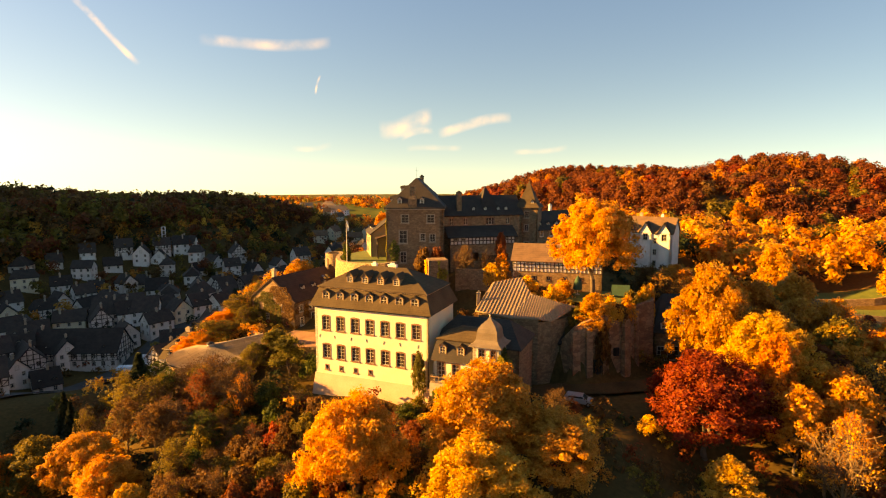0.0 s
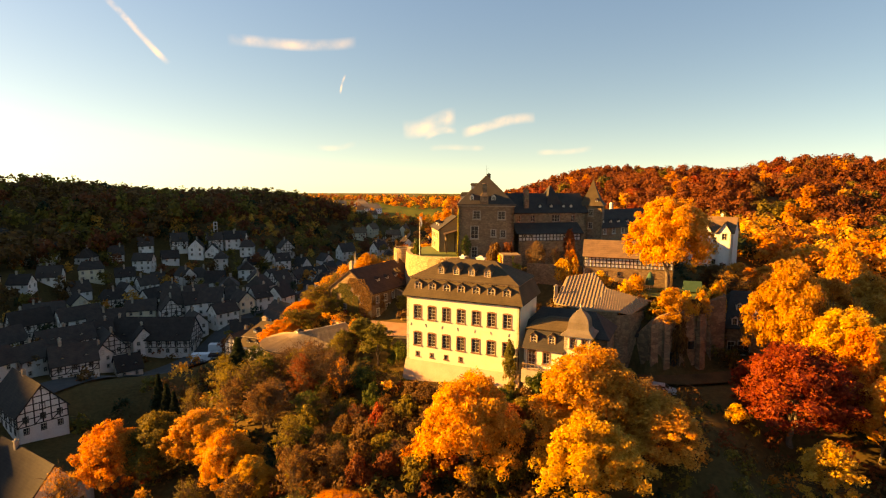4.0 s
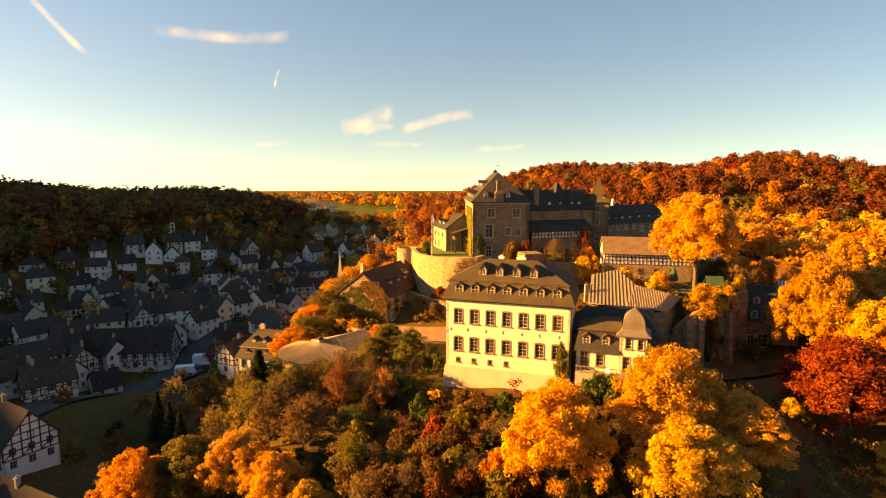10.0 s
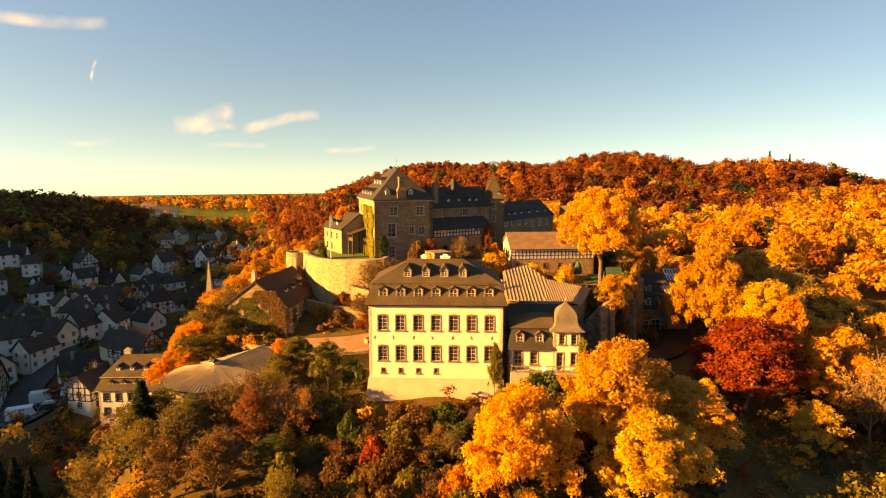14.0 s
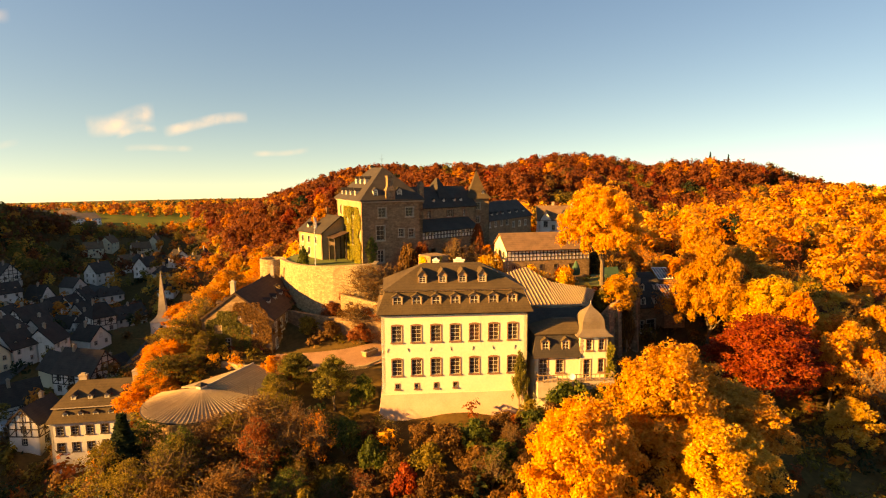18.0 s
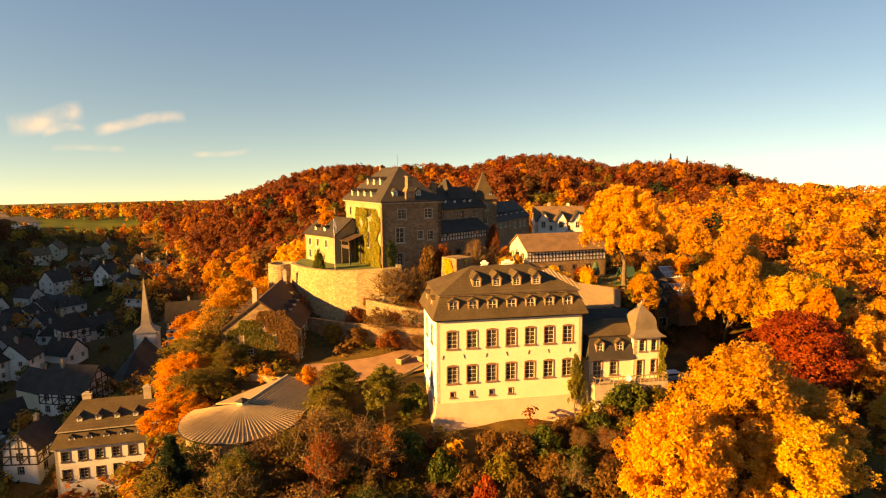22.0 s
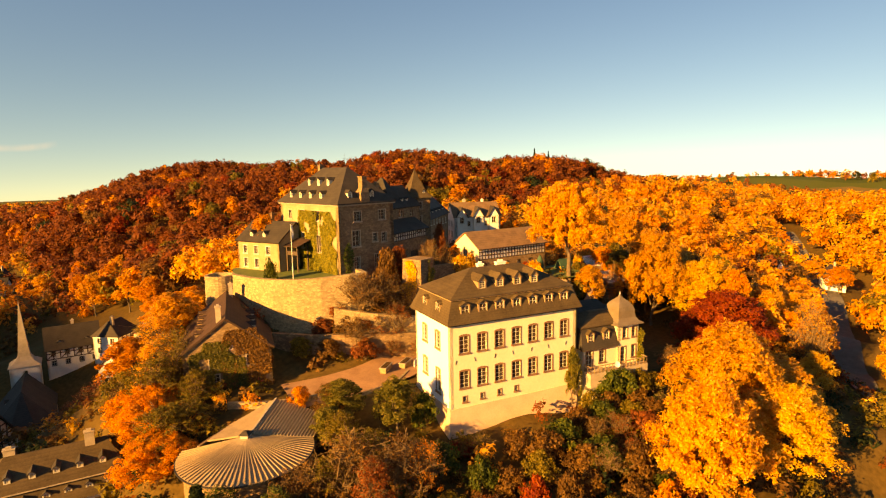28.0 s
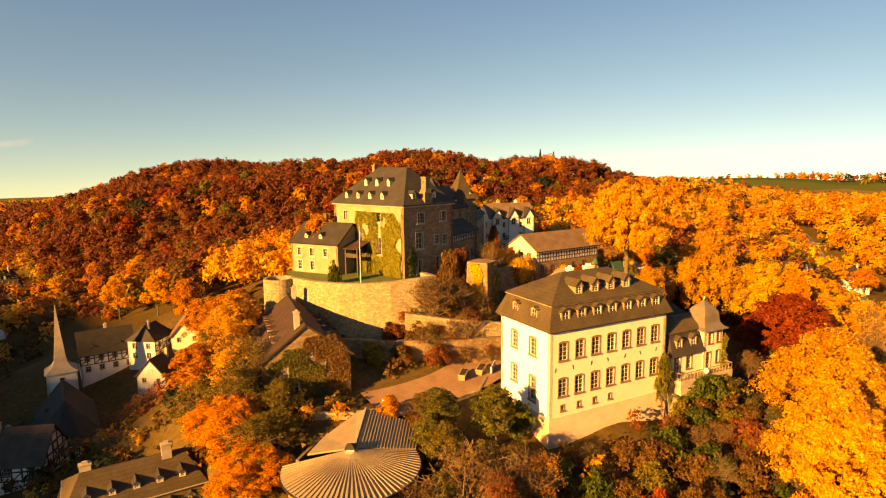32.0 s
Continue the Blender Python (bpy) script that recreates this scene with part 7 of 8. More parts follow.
# the large single trees
for row in (("park", 26.5, 98.9, 29.0, 7.9, L_GOLD), ("broad", 43.4, 89.5, 19.6, 7.4, L_GOLD), ("broad", 51.0, 92.0, 16.0, 6.0, L_ORANGE), ("broad", 46.4, 79.6, 13.6, 7.8, L_YELLOW), ("broad", 35.2, 72.4, 10.0, 9.0, L_RED),
            ("broad", 4.6, 63.0, 12.2, 7.8, L_GOLD), ("broad", -9.8, 60.4, 9.6, 6.6, L_GOLD), ("broad", 12.4, 61.0, 6.8, 6.6, L_GOLD), ("broad", 3.4, 56.2, 6.4, 6.6, L_YELLOW), ("tall", 31.0, 58.2, 2.8, 3.4, L_YELLOW)):
    tree(*row)


# ---- woods: many crowns in one mesh ----
def woods(name, label, xy, tops, radii, mats, mi, n, size, seed, shape=0.9, far=1.0):
    rng = np.random.default_rng(seed)
    V, Q, I = [], [], []
    k = 0
    for (x, y), top, R, m in zip(xy, tops, radii, mi):
        f = far if y > 380 else 1.0
        p, nrm, _ = crown_points(rng, int(n * f), R, R * 2.3, 0, 14, 0.42, shape, 0.0, 0.35)
        v, q = leaf_quads(rng, p + np.array([x, y, top - R * 2.3]), nrm, size * R / f ** 0.5)
        V.append(v), Q.append(q + k), I.append(np.full(len(q), m))
        k += len(v)
    ob = new(name, fast_mesh(name, np.concatenate(V), np.concatenate(Q), mats, np.concatenate(I)))
    return tagged(ob, label, "woods", kind="stuff")


def ivy(name, parent, m, w, h, n, size, seed, leaves, label, holes=(), least=-0.02):
    """Climbing leaves on a wall: a ragged patch w x h at pose m (+x along the wall, -y outwards), left open over holes (x0, x1, z0, z1)."""
    rng = np.random.default_rng(seed)
    x, z = rng.uniform(0, w, n * 3), rng.random(n * 3) ** 1.2 * h
    f = np.array([noise.noise(Vector((a * 0.45, b * 0.35, seed))) for a, b in zip(x, z)])
    edge = np.minimum(x, w - x) / (0.5 * w)
    ok = (f + 0.9 * edge - 0.75 * (z / h) ** 1.5) > least
    for a, b, c, d in holes:
        ok &= ~((x > a) & (x < b) & (z > c) & (z < d))
    x, z = x[ok][:n], z[ok][:n]
    p = np.stack([x, -0.05 - 0.22 * rng.random(len(x)), z], 1)
    nr = np.stack([rng.normal(size=len(x)) * 0.5, -np.ones(len(x)), 0.35 + rng.normal(size=len(x)) * 0.4], 1)
    nr /= np.linalg.norm(nr, axis=1, keepdims=True)
    v, q = leaf_quads(rng, p, nr, size)
    ob = new(name, fast_mesh(name, v, q, [leaves]))
    ob.parent = parent
    ob.matrix_basis = m
    return tagged(ob, label, kind="stuff")


def scatter(seed, n, keep, x0, x1, y0, y1, gap):
    """Up to n places in a rectangle, gap apart at least, where keep(x, y) holds."""
    rng = np.random.default_rng(seed)
    cells, out = {}, []
    for _ in range(n * 12):
        x, y = rng.uniform(x0, x1), rng.uniform(y0, y1)
        if not keep(x, y):
            continue
        c = (int(x // gap), int(y // gap))
        if any((a - x) ** 2 + (b - y) ** 2 < gap * gap for i in (-1, 0, 1) for j in (-1, 0, 1) for a, b in cells.get((c[0] + i, c[1] + j), ())):
            continue
        cells.setdefault(c, []).append((x, y))
        out.append((x, y))
        if len(out) >= n:
            break
    return out


WOOD_MATS = [L_RUST, L_ORANGE, L_GOLD, L_YELLOW, L_OLIVE, L_DARK, L_BROWN, L_RED]


def wood_patch(name, label, seed, n, keep, rect, gap, rad, odds, leaves, size, tall=(9, 13), far=1.0):
    pts = scatter(seed, n, keep, *rect, gap)
    rng = np.random.default_rng(seed + 1)
    P = np.array(pts)
    z = ground(P[:, 0], P[:, 1])
    R = rng.uniform(*rad, len(P))
    mi = rng.choice(len(odds), len(P), p=np.array(odds) / sum(odds))
    return woods(name, label, pts, z + rng.uniform(*tall, len(P)), R, WOOD_MATS, mi, leaves, size, seed + 2, far=far)


def hill_side(x, y):
    return y > 150 and x > -20 and (x + 0.55 * (y - 150)) > 5 and x < 330 and not (x < 62 and y < 158)


wood_patch("woods_hill", "beech wood in rust and orange on the hill behind the castle", 201, 3000, lambda x, y: hill_side(x, y) and y > 205 - 0.25 * x, (-60, 330, 150, 620), 6.0, (4.2, 5.6),
           [82, 8, 1, 0, 4, 0.6, 5, 5], 560, 0.125, (9.4, 10.8), 0.5)
wood_patch("woods_slope", "golden and orange wood on the slope beside the castle", 211, 420, lambda x, y: hill_side(x, y) and y <= 205 - 0.25 * x, (-40, 250, 100, 215), 5.2, (3.6, 5.2),
           [8, 27, 25, 8, 17, 1, 14, 0], 520, 0.115, (9.5, 12.5))


def off_road(x, y, gap=8.0):
    """True where a place keeps clear of the eastern road and of the open bank above it."""
    if 12 < x < 92 and -7.5 < y - (42 + (x + 70) * 0.118) < 5.5:
        return False
    for (a, b), (c, d) in zip(EAST_ROAD, EAST_ROAD[1:]):
        f = max(0.0, min(1.0, ((x - a) * (c - a) + (y - b) * (d - b)) / ((c - a) ** 2 + (d - b) ** 2)))
        if math.hypot(x - a - f * (c - a), y - b - f * (d - b)) < gap:
            return False
    return True


wood_patch("woods_east", "golden wood on the eastern slope", 221, 950, lambda x, y: (x > 62 + 0.12 * abs(y - 90)) and y < 170 and off_road(x, y, 6.5) and not (62 < x < 104 and 90 < y < 134) and not (130 < x < 158 and 60 < y < 86), (50, 320, 10, 170), 4.6, (3.6, 5.2),
           [3, 34, 44, 14, 4, 1, 4, 0], 330, 0.135, (9.5, 12.5))
wood_patch("woods_far_east", "hedges and copses between the eastern fields", 225, 420, lambda x, y: math.sin(x * 0.035 + 1.5 * math.sin(y * 0.02)) > 0.35, (330, 640, -40, 460), 6.5, (3.4, 5.0),
           [24, 28, 18, 6, 16, 6, 6, 0], 70, 0.25, (5, 8))
# odds lean to brown and olive leaves: the hill's shade is coloured in
wood_patch("woods_west", "wood on the western hill, its shade put into browner leaves", 231, 1000, lambda x, y: x < (-128 - 0.35 * (300 - y) if y > 170 else -195), (-300, -95, 20, 430), 5.6, (4.5, 6.2),
           [26, 2, 0, 0, 22, 6, 44, 0], 110, 0.2, (10, 14))
wood_patch("woods_valley", "autumn trees along the head of the valley", 251, 480, lambda x, y: x + 0.55 * (y - 150) < 12 and x > -125 and (y > 325 or (x > -48 and y > 235)), (-130, 20, 215, 480), 5.0, (3.6, 5.2),
           [22, 22, 14, 6, 20, 6, 14, 0], 180, 0.16, (7, 11))
wood_patch("woods_far", "far woods and hedges on the plateau", 241, 1700, lambda x, y: math.sin(x * 0.02 + 2 * math.sin(y * 0.011)) > -0.6, (-420, 320, 440, 900), 6.5, (3.4, 5.2),
           [24, 22, 10, 4, 26, 8, 8, 0], 80, 0.24, (6, 9))


def town_gap(x, y):
    return all((x - a) ** 2 + (y - b) ** 2 > 60 for st in (FAR_SLOPE, MID_STREET, NEAR_STREET) for a, b, _ in st)


wood_patch("woods_valley_head", "autumn trees between the last houses at the head of the valley", 281, 620, lambda x, y: town_gap(x, y) and not hill_side(x, y) and (y > 215 or x < -105 - 0.5 * (215 - y)), (-190, 10, 150, 440), 4.6, (2.4, 4.4),
           [26, 14, 8, 4, 26, 8, 22, 0], 170, 0.16, (4, 9))
wood_patch("garden_trees", "dark garden trees and hedges between the houses of the town", 261, 420, lambda x, y: town_gap(x, y) and abs(x + 84 - 0.12 * (y - 150)) > 6, (-190, -52, 95, 320), 4.2, (1.5, 3.0),
           [16, 8, 3, 2, 30, 16, 30, 0], 150, 0.17, (2.5, 6))


def slope_floor(x, y):
    if -24 < x < 2 and 86 - 0.4 * (x + 20) < y < 104 or (-32 < x < -4 and 99 < y < 109):
        return False
    return not (6 < x < 42 and 76 < y < 96) and not (-15 < x < 40 and 108 < y < 142) and not (-24 < x < -10 and 114 < y < 142) and not (-46 < x < -24 and 92 < y < 128 and y - 92 < 1.4 * (x + 46))


wood_patch("undergrowth", "brown and olive undergrowth on the castle slopes", 271, 900, slope_floor, (-72, 62, 30, 150), 2.4, (1.3, 2.4),
           [10, 4, 2, 2, 34, 10, 38, 0], 140, 0.155, (1.5, 3.4))

# ---- single trees and shrubs round the castle ----
def near_trees():
    rng = np.random.default_rng(44)
    blocked = [(-11, 91, 14), (4, 85, 8), (8, 97, 11), (17, 89, 9), (-41, 98, 8.5), (-30, 122, 9), (-36, 114, 8), (-4, 130, 14), (12, 128, 13), (24, 132, 11), (20, 110, 10), (-17, 125, 9), (-20, 137, 9), (44, 134, 11), (44, 108, 9),
               (-20, 104, 9), (-12, 103, 7), (21, 84, 8), (28, 90, 9), (17, 74, 6), (-22, 96, 5)]

    def free(x, y):
        return all((x - a) ** 2 + (y - b) ** 2 > r * r for a, b, r in blocked)
    # shrubby slope in front of the manor
    for x, y in scatter(301, 90, lambda x, y: free(x, y) and y < 86 - 0.38 * (x + 20) - 1.4, -34, 4, 58, 87, 2.5):
        g = gz(x, y)
        r = rng.random()
        lv = (L_RUST, L_BROWN, L_OLIVE, L_GREEN, L_RED, L_ORANGE)[int(rng.choice(6, p=(0.16, 0.38, 0.24, 0.14, 0.05, 0.03)))]
        tree("thin" if r < 0.3 else "bush", x, y, min(g + rng.uniform(3.4, 6.0), 1.2), rng.uniform(1.8, 2.8), lv)
    # wooded slope towards the town
    for x, y in scatter(302, 30, lambda x, y: (x + 52) ** 2 + (y - 70) ** 2 > 170 and free(x, y) and y < 84 + 0.5 * (x + 66) or free(x, y) and x > -47, -66, -30, 60, 100, 5.0):
        g = gz(x, y)
        r = rng.random()
        top = g + rng.uniform(7, 11)
        top = min(top, 4.0 if y > 85 else 1.5 + 0.1 * (y - 60))
        lv = (L_OLIVE, L_GREEN, L_BROWN, L_ORANGE, L_GOLD, L_YELLOW, L_RUST)[int(rng.choice(7, p=(0.30, 0.18, 0.34, 0.04, 0.04, 0.02, 0.08)))]
        tree("conifer" if r < 0.08 else "thin" if r < 0.36 else "airy", x, y, max(top, g + 5), rng.uniform(2.6, 3.8), lv if r >= 0.08 else L_DARK)
    # east of the castle
    for x, y in scatter(303, 74, lambda x, y: free(x, y) and x > 44 and not (62 < x and y > 90) and off_road(x, y, 6.0), 12, 72, 40, 128, 4.6):
        g = gz(x, y)
        lv = (L_GOLD, L_ORANGE, L_OLIVE, L_BROWN, L_YELLOW, L_RUST)[int(rng.choice(6, p=(0.36, 0.22, 0.13, 0.12, 0.13, 0.04)))]
        tree("tall" if rng.random() < 0.7 else "thin", x, y, min(g + rng.uniform(11, 16), 13), rng.uniform(3.6, 5.2), lv)
    # north-west flank below the bastion
    for x, y in scatter(304, 26, lambda x, y: free(x, y) and x + 0.55 * (y - 150) < 8, -62, -18, 118, 190, 5.6):
        g = gz(x, y)
        lv = (L_GOLD, L_ORANGE, L_OLIVE, L_YELLOW, L_RUST, L_BROWN)[int(rng.choice(6, p=(0.26, 0.26, 0.18, 0.14, 0.08, 0.08)))]
        if x < -38 and y < 140 or x < -27 and 140 < y < 192 or x < -49:
            continue
        tree("tall", x, y, min(g + rng.uniform(9, 13), 9), rng.uniform(3.2, 4.4), lv)


near_trees()
for x, y in scatter(308, 26, lambda x, y: off_road(x, y, 7.0) and (x - 44.6) ** 2 + (y - 91) ** 2 > 90 and (x - 49.4) ** 2 + (y - 82) ** 2 > 60, 48, 100, 66, 92, 6.5):
    tree("tall", x, y, gz(x, y) + 11 + 3 * math.sin(x), 4.6, (L_GOLD, L_ORANGE, L_GOLD, L_BROWN)[int(TREE_RNG.integers(4))])
for x, y in scatter(306, 16, lambda x, y: y > 110 - 0.75 * (x + 18), -26, -8, 105, 117, 2.6):
    tree("bush" if x < -14 else "thin", x, y, gz(x, y) + 3.4, 2.2, (L_BROWN, L_OLIVE, L_RUST)[int(TREE_RNG.integers(3))])
for row in (("broad", -62.0, 72.0, -3.4, 5.4, L_ORANGE), ("broad", -56.0, 74.5, -2.8, 5.6, L_OLIVE), ("broad", -48.8, 73.5, -1.8, 5.8, L_GOLD), ("broad", -43.5, 69.5, -3.0, 5.0, L_GOLD), ("broad", -24.0, 56.0, -4.6, 4.6, L_ORANGE), ("broad", -39.0, 66.0, -5.0, 3.6, L_YELLOW),
            ("conifer", -72.0, 104.0, -8.4, 2.2, L_DARK), ("conifer", -68.5, 100.5, -9.0, 2.4, L_DARK), ("conifer", -66.0, 98.5, -9.8, 2.0, L_DARK), ("airy", -52.0, 90.5, 1.2, 3.8, L_OLIVE), ("airy", -48.0, 92.5, 2.0, 3.6, L_GREEN),
            ("airy", -44.5, 87.5, 1.6, 3.6, L_OLIVE), ("thin", -36.6, 87.0, 5.0, 5.6, L_BROWN), ("thin", -32.5, 84.0, 4.4, 5.0, L_BROWN), ("thin", -46.0, 85.0, 1.8, 5.2, L_OLIVE), ("thin", -40.5, 79.0, 1.0, 5.4, L_BROWN), ("thin", -41.0, 89.0, 2.6, 4.8, L_BROWN),
            ("airy", -38.4, 128.5, 11.2, 4.4, L_GOLD), ("tall", -42.4, 131.0, 8.0, 4.4, L_ORANGE), ("tall", -34.4, 134.5, 13.0, 4.2, L_GOLD), ("airy", -43.6, 117.7, 8.0, 4.4, L_OLIVE),
            ("airy", -46.0, 109.7, 4.6, 4.4, L_OLIVE), ("thin", -39.6, 121.0, 10.6, 4.4, L_OLIVE), ("airy", -40.4, 113.6, 6.4, 2.6, L_OLIVE),
            ("tall", -30.0, 140.0, 10.0, 4.0, L_GOLD), ("tall", -28.0, 150.0, 8.0, 4.6, L_GOLD), ("tall", -24.0, 160.0, 8.0, 4.8, L_ORANGE), ("thin", -41.5, 151.0, -4.0, 4.6, L_RUST), ("broad", -44.8, 116.8, 4.9, 6.2, L_ORANGE), ("tall", -24.0, 212.0, 6.0, 4.2, L_GOLD), ("tall", -16.0, 222.0, 7.0, 4.4, L_ORANGE), ("tall", -10.0, 236.0, 7.0, 4.6, L_GOLD), ("tall", -22.0, 232.0, 3.0, 4.0, L_ORANGE), ("tall", -28.0, 248.0, 2.0, 4.4, L_GOLD), ("tall", -16.0, 254.0, 4.0, 4.4, L_ORANGE), ("tall", -20.0, 199.0, 7.0, 3.8, L_GOLD), ("tall", 141.0, 71.0, 0.0, 4.6, L_ORANGE), ("tall", 147.0, 80.0, 0.0, 4.4, L_GOLD), ("thin", -44.5, 152.0, -7.0, 5.2, L_RUST), ("thin", -41.5, 149.0, -6.0, 4.6, L_RUST), ("broad", -47.5, 108.5, 2.5, 4.8, L_ORANGE), ("airy", -43.0, 110.5, 4.0, 4.5, L_OLIVE), ("airy", -41.0, 122.5, 9.4, 4.6, L_GOLD), ("airy", -45.5, 123.5, 5.6, 4.2, L_OLIVE), ("airy", -39.4, 115.0, 5.6, 3.2, L_MOSS), ("airy", -38.0, 133.0, 9.0, 4.4, L_OLIVE), ("airy", -34.0, 141.0, 8.0, 4.4, L_GOLD),
            ("tall", -29.4, 97.4, 5.9, 3.4, L_MOSS), ("tall", -25.6, 91.6, 6.9, 3.2, L_MOSS), ("tall", -32.6, 96.0, 4.0, 2.6, L_MOSS), ("bush", -21.8, 90.6, 3.4, 2.0, L_GREEN), ("bush", -30.2, 98.6, 3.4, 2.2, L_BROWN), ("thin", -40.0, 119.5, 9.0, 4.4, L_OLIVE), 
            ("thin", -13.0, 112.5, 15.5, 5.6, L_BROWN), ("thin", -8.6, 112.0, 15.0, 5.2, L_BROWN), ("thin", -5.6, 109.5, 12.0, 4.8, L_BROWN), ("thin", -10.4, 108.8, 10.5, 4.4, L_RUST), ("thin", -16.4, 110.8, 9.0, 3.4, L_BROWN), ("thin", 8.5, 114.5, 17.2, 2.6, L_BROWN), ("tall", 12.0, 115.5, 17.0, 1.8, L_ORANGE),
            ("tall", -14.5, 139.5, 24.0, 4.0, L_ORANGE), ("bush", -21.6, 126.0, 17.0, 1.7, L_GREEN), ("bush", -31.5, 103.5, 4.0, 1.6, L_ORANGE), ("bush", 3.0, 76.0, 3.0, 2.8, L_GREEN), ("tall", -3.5, 80.3, 7.8, 1.25, L_MOSS), ("bush", 0.7, 76.8, 3.6, 2.6, L_GREEN), ("bush", 5.2, 75.0, 2.6, 2.4, L_OLIVE),
            ("bush", 7.5, 75.0, 1.8, 2.8, L_OLIVE), ("bush", 9.2, 78.2, 7.0, 1.4, L_IVY), ("tall", 25.2, 93.6, 13.4, 3.3, L_GOLD), ("bush", 28.8, 95.8, 11.6, 2.2, L_YELLOW), ("bush", 32.0, 97.8, 11.4, 2.0, L_GOLD), ("bush", 23.0, 94.8, 10.2, 2.0, L_OLIVE), ("bush", 30.2, 96.4, 10.6, 1.9, L_BROWN), ("bush", 34.0, 101.2, 12.0, 1.6, L_OLIVE), ("bush", 36.8, 102.4, 13.0, 1.8, L_YELLOW), ("bush", 38.2, 104.0, 12.4, 1.4, L_GOLD), ("bush", 21.4, 98.4, 10.6, 1.8, L_BROWN), ("bush", 19.6, 101.0, 12.6, 2.0, L_YELLOW), ("bush", 26.6, 92.4, 8.4, 1.6, L_BROWN), ("bush", 23.0, 106.6, 12.4, 1.6, L_RED), ("bush", 16.0, 106.0, 13.4, 2.4, L_YELLOW), ("bush", 22.0, 104.0, 13.2, 2.4, L_GOLD),
            ("tall", 60.0, 96.0, 17.0, 5.0, L_GOLD), ("tall", 66.0, 112.0, 20.0, 5.2, L_GOLD), ("bush", 27.5, 73.0, 0.4, 1.8, L_YELLOW), ("thin", 15.5, 74.5, 4.0, 2.6, L_BROWN), ("bush", 14.0, 70.0, 1.0, 2.2, L_ORANGE), ("thin", 47.0, 66.0, 2.0, 4.0, L_BROWN), ("bush", 50.0, 61.0, -2.0, 3.6, L_RUST), ("bush", 56.0, 66.0, -1.0, 3.6, L_BROWN), ("tall", 98.0, 121.0, 17.0, 4.6, L_GOLD), ("bush", 84.0, 110.0, 5.0, 1.6, L_RED), ("bush", -22.0, 84.0, -1.2, 2.4, L_RED), ("thin", 4.5, 114.6, 19.0, 2.8, L_BROWN), ("bush", 9.5, 112.0, 15.4, 2.2, L_YELLOW), ("bush", 12.0, 111.6, 15.0, 1.8, L_GOLD), ("tall", 12.2, 119.5, 21.0, 1.6, L_RUST), ("bush", -4.0, 117.0, 18.0, 2.4, L_BROWN), ("bush", -1.2, 117.4, 18.0, 2.2, L_RUST), ("conifer", 80.0, 47.0, -4.0, 3.0, L_DARK), ("conifer", 86.0, 50.0, -2.0, 3.2, L_DARK), ("conifer", 232.0, 245.0, 42.5, 2.4, L_DARK), ("conifer", 243.0, 242.0, 41.0, 2.2, L_DARK), ("conifer", 150.0, 52.0, 4.0, 4.0, L_DARK), ("conifer", 158.0, 56.0, 6.0, 4.0, L_DARK)):
    tree(*row)


# ---- climbing plants ----
def by_name(name):
    return bpy.data.objects[name]


k_ = by_name("castle_keep")
ivy("ivy", k_, pose(0, 12.6, 11.6, 0, 0, -90), 11.8, 12.4, 12500, 0.22, 411, L_IVY, "yellow-green ivy on the sunlit keep wall", ((5.8, 7.4, 5.0, 8.4), (6.1, 7.1, 8.3, 12.4), (0.7, 2.3, 5.3, 8.7)), -0.43)
ivy("ivy", k_, pose(0.2, 0, 9.5), 3.0, 9.5, 900, 0.2, 402, L_GREEN, "dark ivy at the foot of the keep")
h_ = by_name("stone_house")
ivy("ivy", h_, pose(0, 11.2, -1.0, 0, 0, -90), 8.0, 8.0, 6400, 0.17, 403, L_MOSS, "green ivy over half of the gable wall", ((1.2, 2.4, 1.6, 3.8), (3.6, 4.8, 1.4, 3.7), (1.8, 3.2, 4.2, 5.8)), -0.15)
ivy("ivy", h_, pose(0, 6.4, -0.6, 0, 0, -90), 6.3, 9.0, 5200, 0.16, 404, L_BROWN, "red-brown creeper on the gable wall", ((1.8, 3.0, 1.0, 3.6), (2.0, 3.4, 3.8, 5.6)), -0.3)
ivy("ivy", h_, pose(0, 0, -0.5), 18.0, 5.4, 1600, 0.2, 409, L_BROWN, "brown creeper on the long house wall", ((1.3, 2.7, 0.6, 5.4), (4.3, 6.9, 0.4, 5.4), (7.4, 8.6, 3.4, 5.4)))
p_ = by_name("wall_pier")
ivy("ivy", p_, pose(-2.1, -2.15, 7.0), 4.2, 8.6, 1400, 0.18, 405, L_IVY, "ivy hanging on the stone pier")
ivy("ivy", p_, pose(-2.1, 2.2, 7.0, 0, 0, -90), 4.2, 8.6, 1400, 0.18, 406, L_YELLOW, "yellowing ivy on the stone pier")
v_ = by_name("pavilion")
ivy("ivy", v_, pose(9.0, -0.1, 0.0), 2.2, 8.6, 1400, 0.18, 407, L_IVY, "ivy climbing the corner turret", ((-0.2, 0.6, 3.0, 7.1),))
ivy("ivy", v_, pose(9.9, -0.1, 0.0, 0, 0, 90), 4.0, 9.0, 1800, 0.2, 408, L_GREEN, "dark ivy on the shaded turret wall")


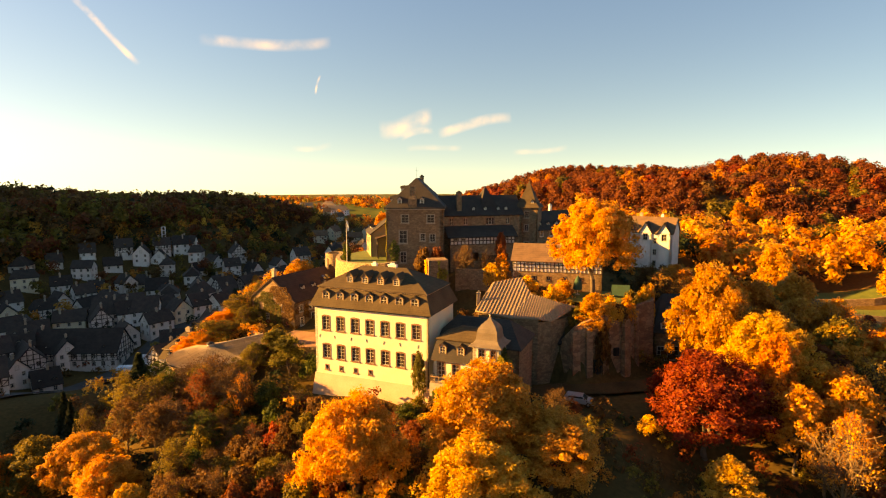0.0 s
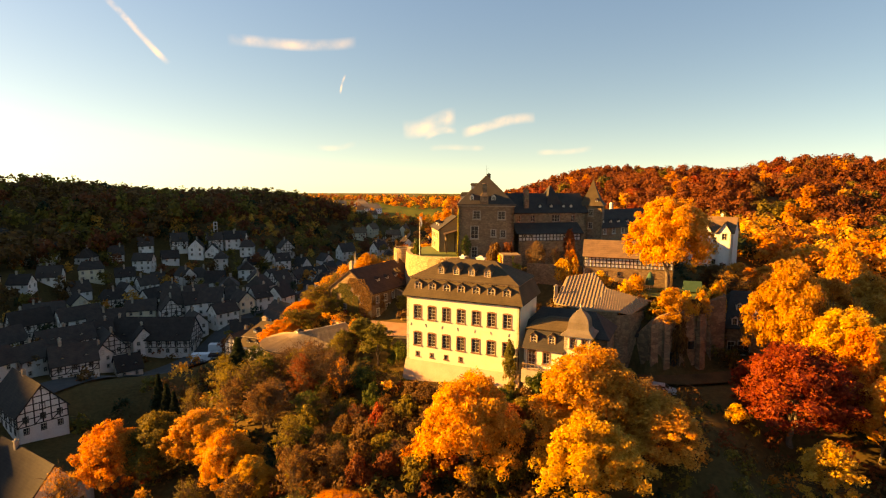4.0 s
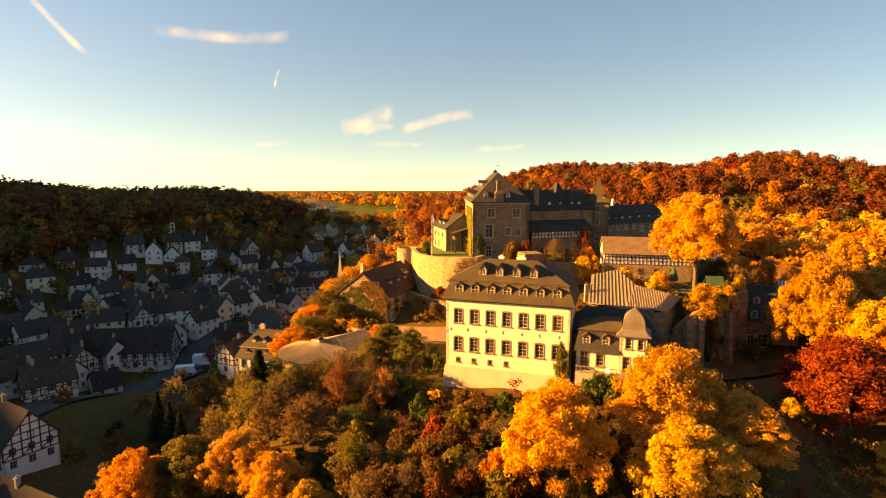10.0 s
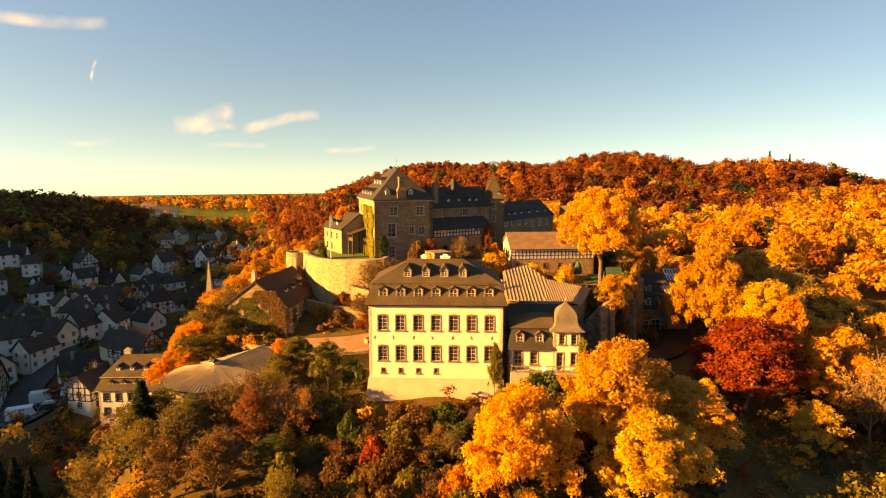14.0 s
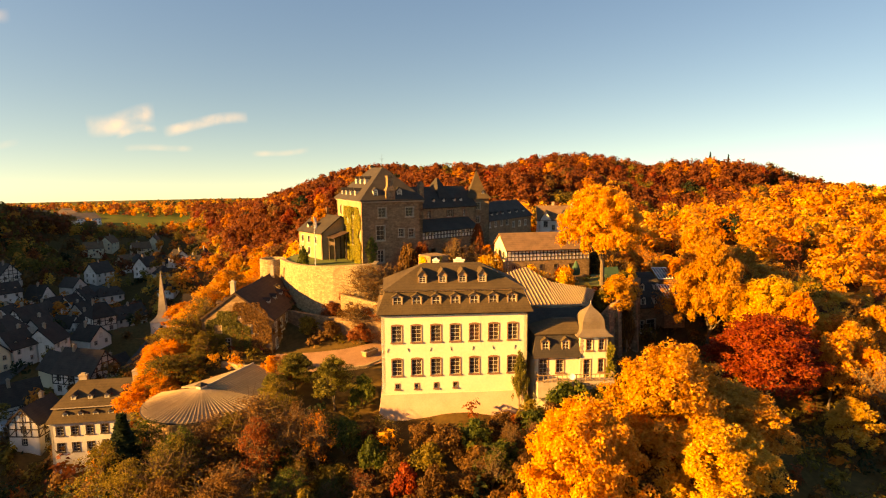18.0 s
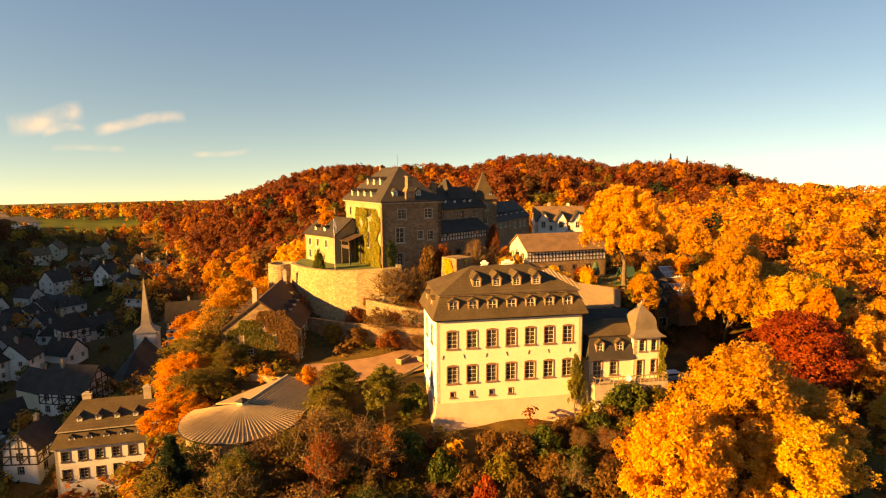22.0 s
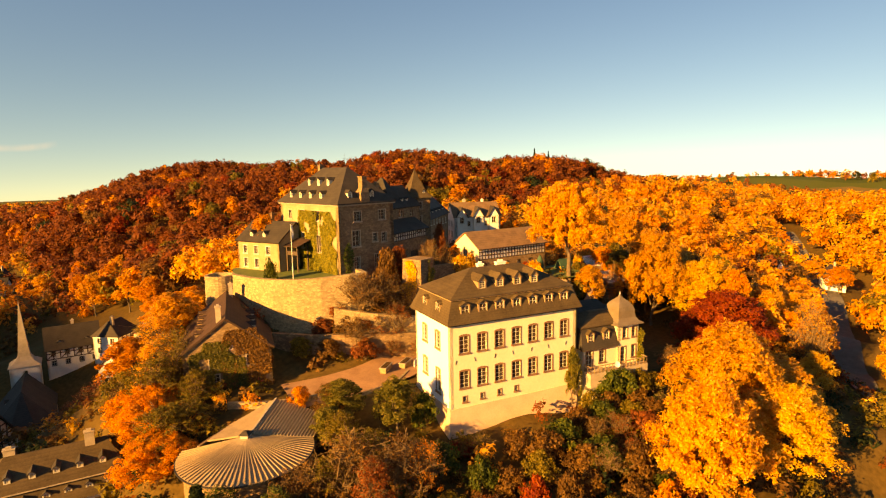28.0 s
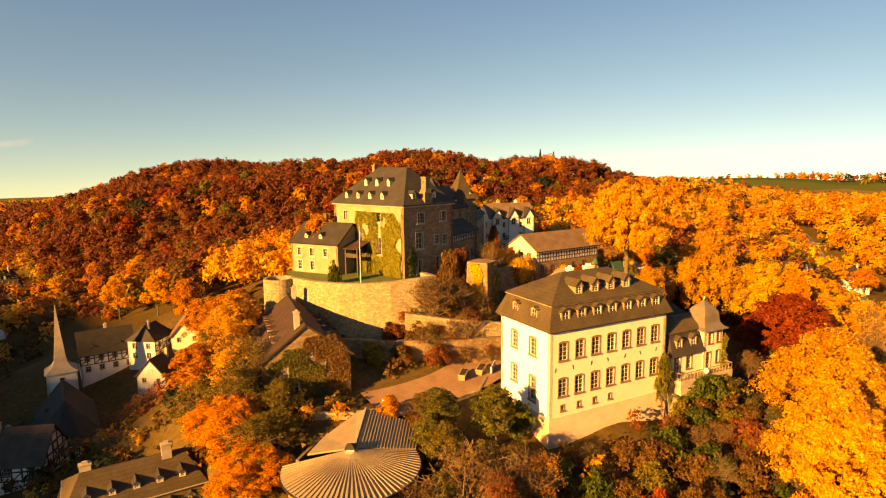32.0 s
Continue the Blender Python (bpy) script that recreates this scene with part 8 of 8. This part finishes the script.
# ---- high thin clouds and vapour trails ----
def cloud(p, q, width, soft, strength, seed, label):
    m = bpy.data.materials.new("thin_cloud")
    m.use_nodes = True
    n, l = m.node_tree.nodes, m.node_tree.links
    n.clear()
    out, mix, tr, em = n.new("ShaderNodeOutputMaterial"), n.new("ShaderNodeMixShader"), n.new("ShaderNodeBsdfTransparent"), n.new("ShaderNodeEmission")
    em.inputs["Color"].default_value, em.inputs["Strength"].default_value = (1.0, 0.80, 0.62, 1), 0.55
    tc, nz, at = n.new("ShaderNodeTexCoord"), n.new("ShaderNodeTexNoise"), n.new("ShaderNodeAttribute")
    at.attribute_name = "fade"
    nz.inputs["Scale"].default_value, nz.inputs["Detail"].default_value = soft, 5
    l.new(tc.outputs["Object"], nz.inputs["Vector"])
    mr, mu = n.new("ShaderNodeMapRange"), n.new("ShaderNodeMath")
    mr.inputs["From Min"].default_value, mr.inputs["From Max"].default_value = 0.30, 0.68
    mu.operation = "MULTIPLY"
    l.new(nz.outputs["Fac"], mr.inputs["Value"]), l.new(mr.outputs[0], mu.inputs[0]), l.new(at.outputs["Fac"], mu.inputs[1])
    l.new(mu.outputs[0], mix.inputs[0]), l.new(tr.outputs[0], mix.inputs[1]), l.new(em.outputs[0], mix.inputs[2]), l.new(mix.outputs[0], out.inputs["Surface"])
    p, q = Vector(p), Vector(q)
    ax = (q - p).normalized()
    c = (p + q) / 2
    side = ax.cross(c.normalized()).normalized()
    nx, ny = 24, 8
    vs, fs, fade = [], [], []
    for i in range(nx + 1):
        for j in range(ny + 1):
            u, w = i / nx, 2 * j / ny - 1
            k = p.lerp(q, u) + side * w * width / 2 + side * width * 0.25 * math.sin(u * 4 + seed)
            vs.append(k - c)
            fade.append(strength * max(0.0, 1 - w * w) ** 1.5 * min(1.0, 6 * u, 6 * (1 - u)) * (0.55 + 0.45 * math.sin(u * 7 + seed * 2) ** 2))
    for i in range(nx):
        for j in range(ny):
            a = i * (ny + 1) + j
            fs.append((a, a + 1, a + ny + 2, a + ny + 1))
    me = Build().add(vs, fs).mesh("cloud", m, True)
    at_ = me.attributes.new("fade", "FLOAT", "POINT")
    at_.data.foreach_set("value", fade)
    ob = new("cloud", me)
    ob.location = c
    return tagged(ob, label, "cloud", "thin clouds in the sky", kind="structure")


SKY = "thin pink cirrus cloud high in the sky"
cloud((-1560, 2465, 776), (-1350, 2645, 520), 34, 0.012, 0.9, 1, "white vapour trail of an aeroplane")
cloud((-1120, 2725, 627), (-540, 2885, 668), 62, 0.006, 0.85, 2, SKY)
cloud((-602, 2901, 515), (-634, 2908, 420), 14, 0.02, 0.7, 3, "short white vapour trail")
cloud((-330, 2970, 276), (-50, 2985, 292), 105, 0.008, 0.8, 4, SKY)
cloud((-30, 2988, 250), (350, 2962, 308), 62, 0.008, 0.85, 5, SKY)
cloud((-220, 2985, 216), (-50, 2988, 258), 45, 0.01, 0.7, 6, SKY)
cloud((-190, 2990, 152), (100, 2991, 172), 36, 0.008, 0.4, 7, SKY)
cloud((358, 2970, 130), (630, 2925, 170), 36, 0.008, 0.4, 8, SKY)
cloud((-760, 2905, 155), (-560, 2945, 175), 36, 0.008, 0.35, 9, SKY)
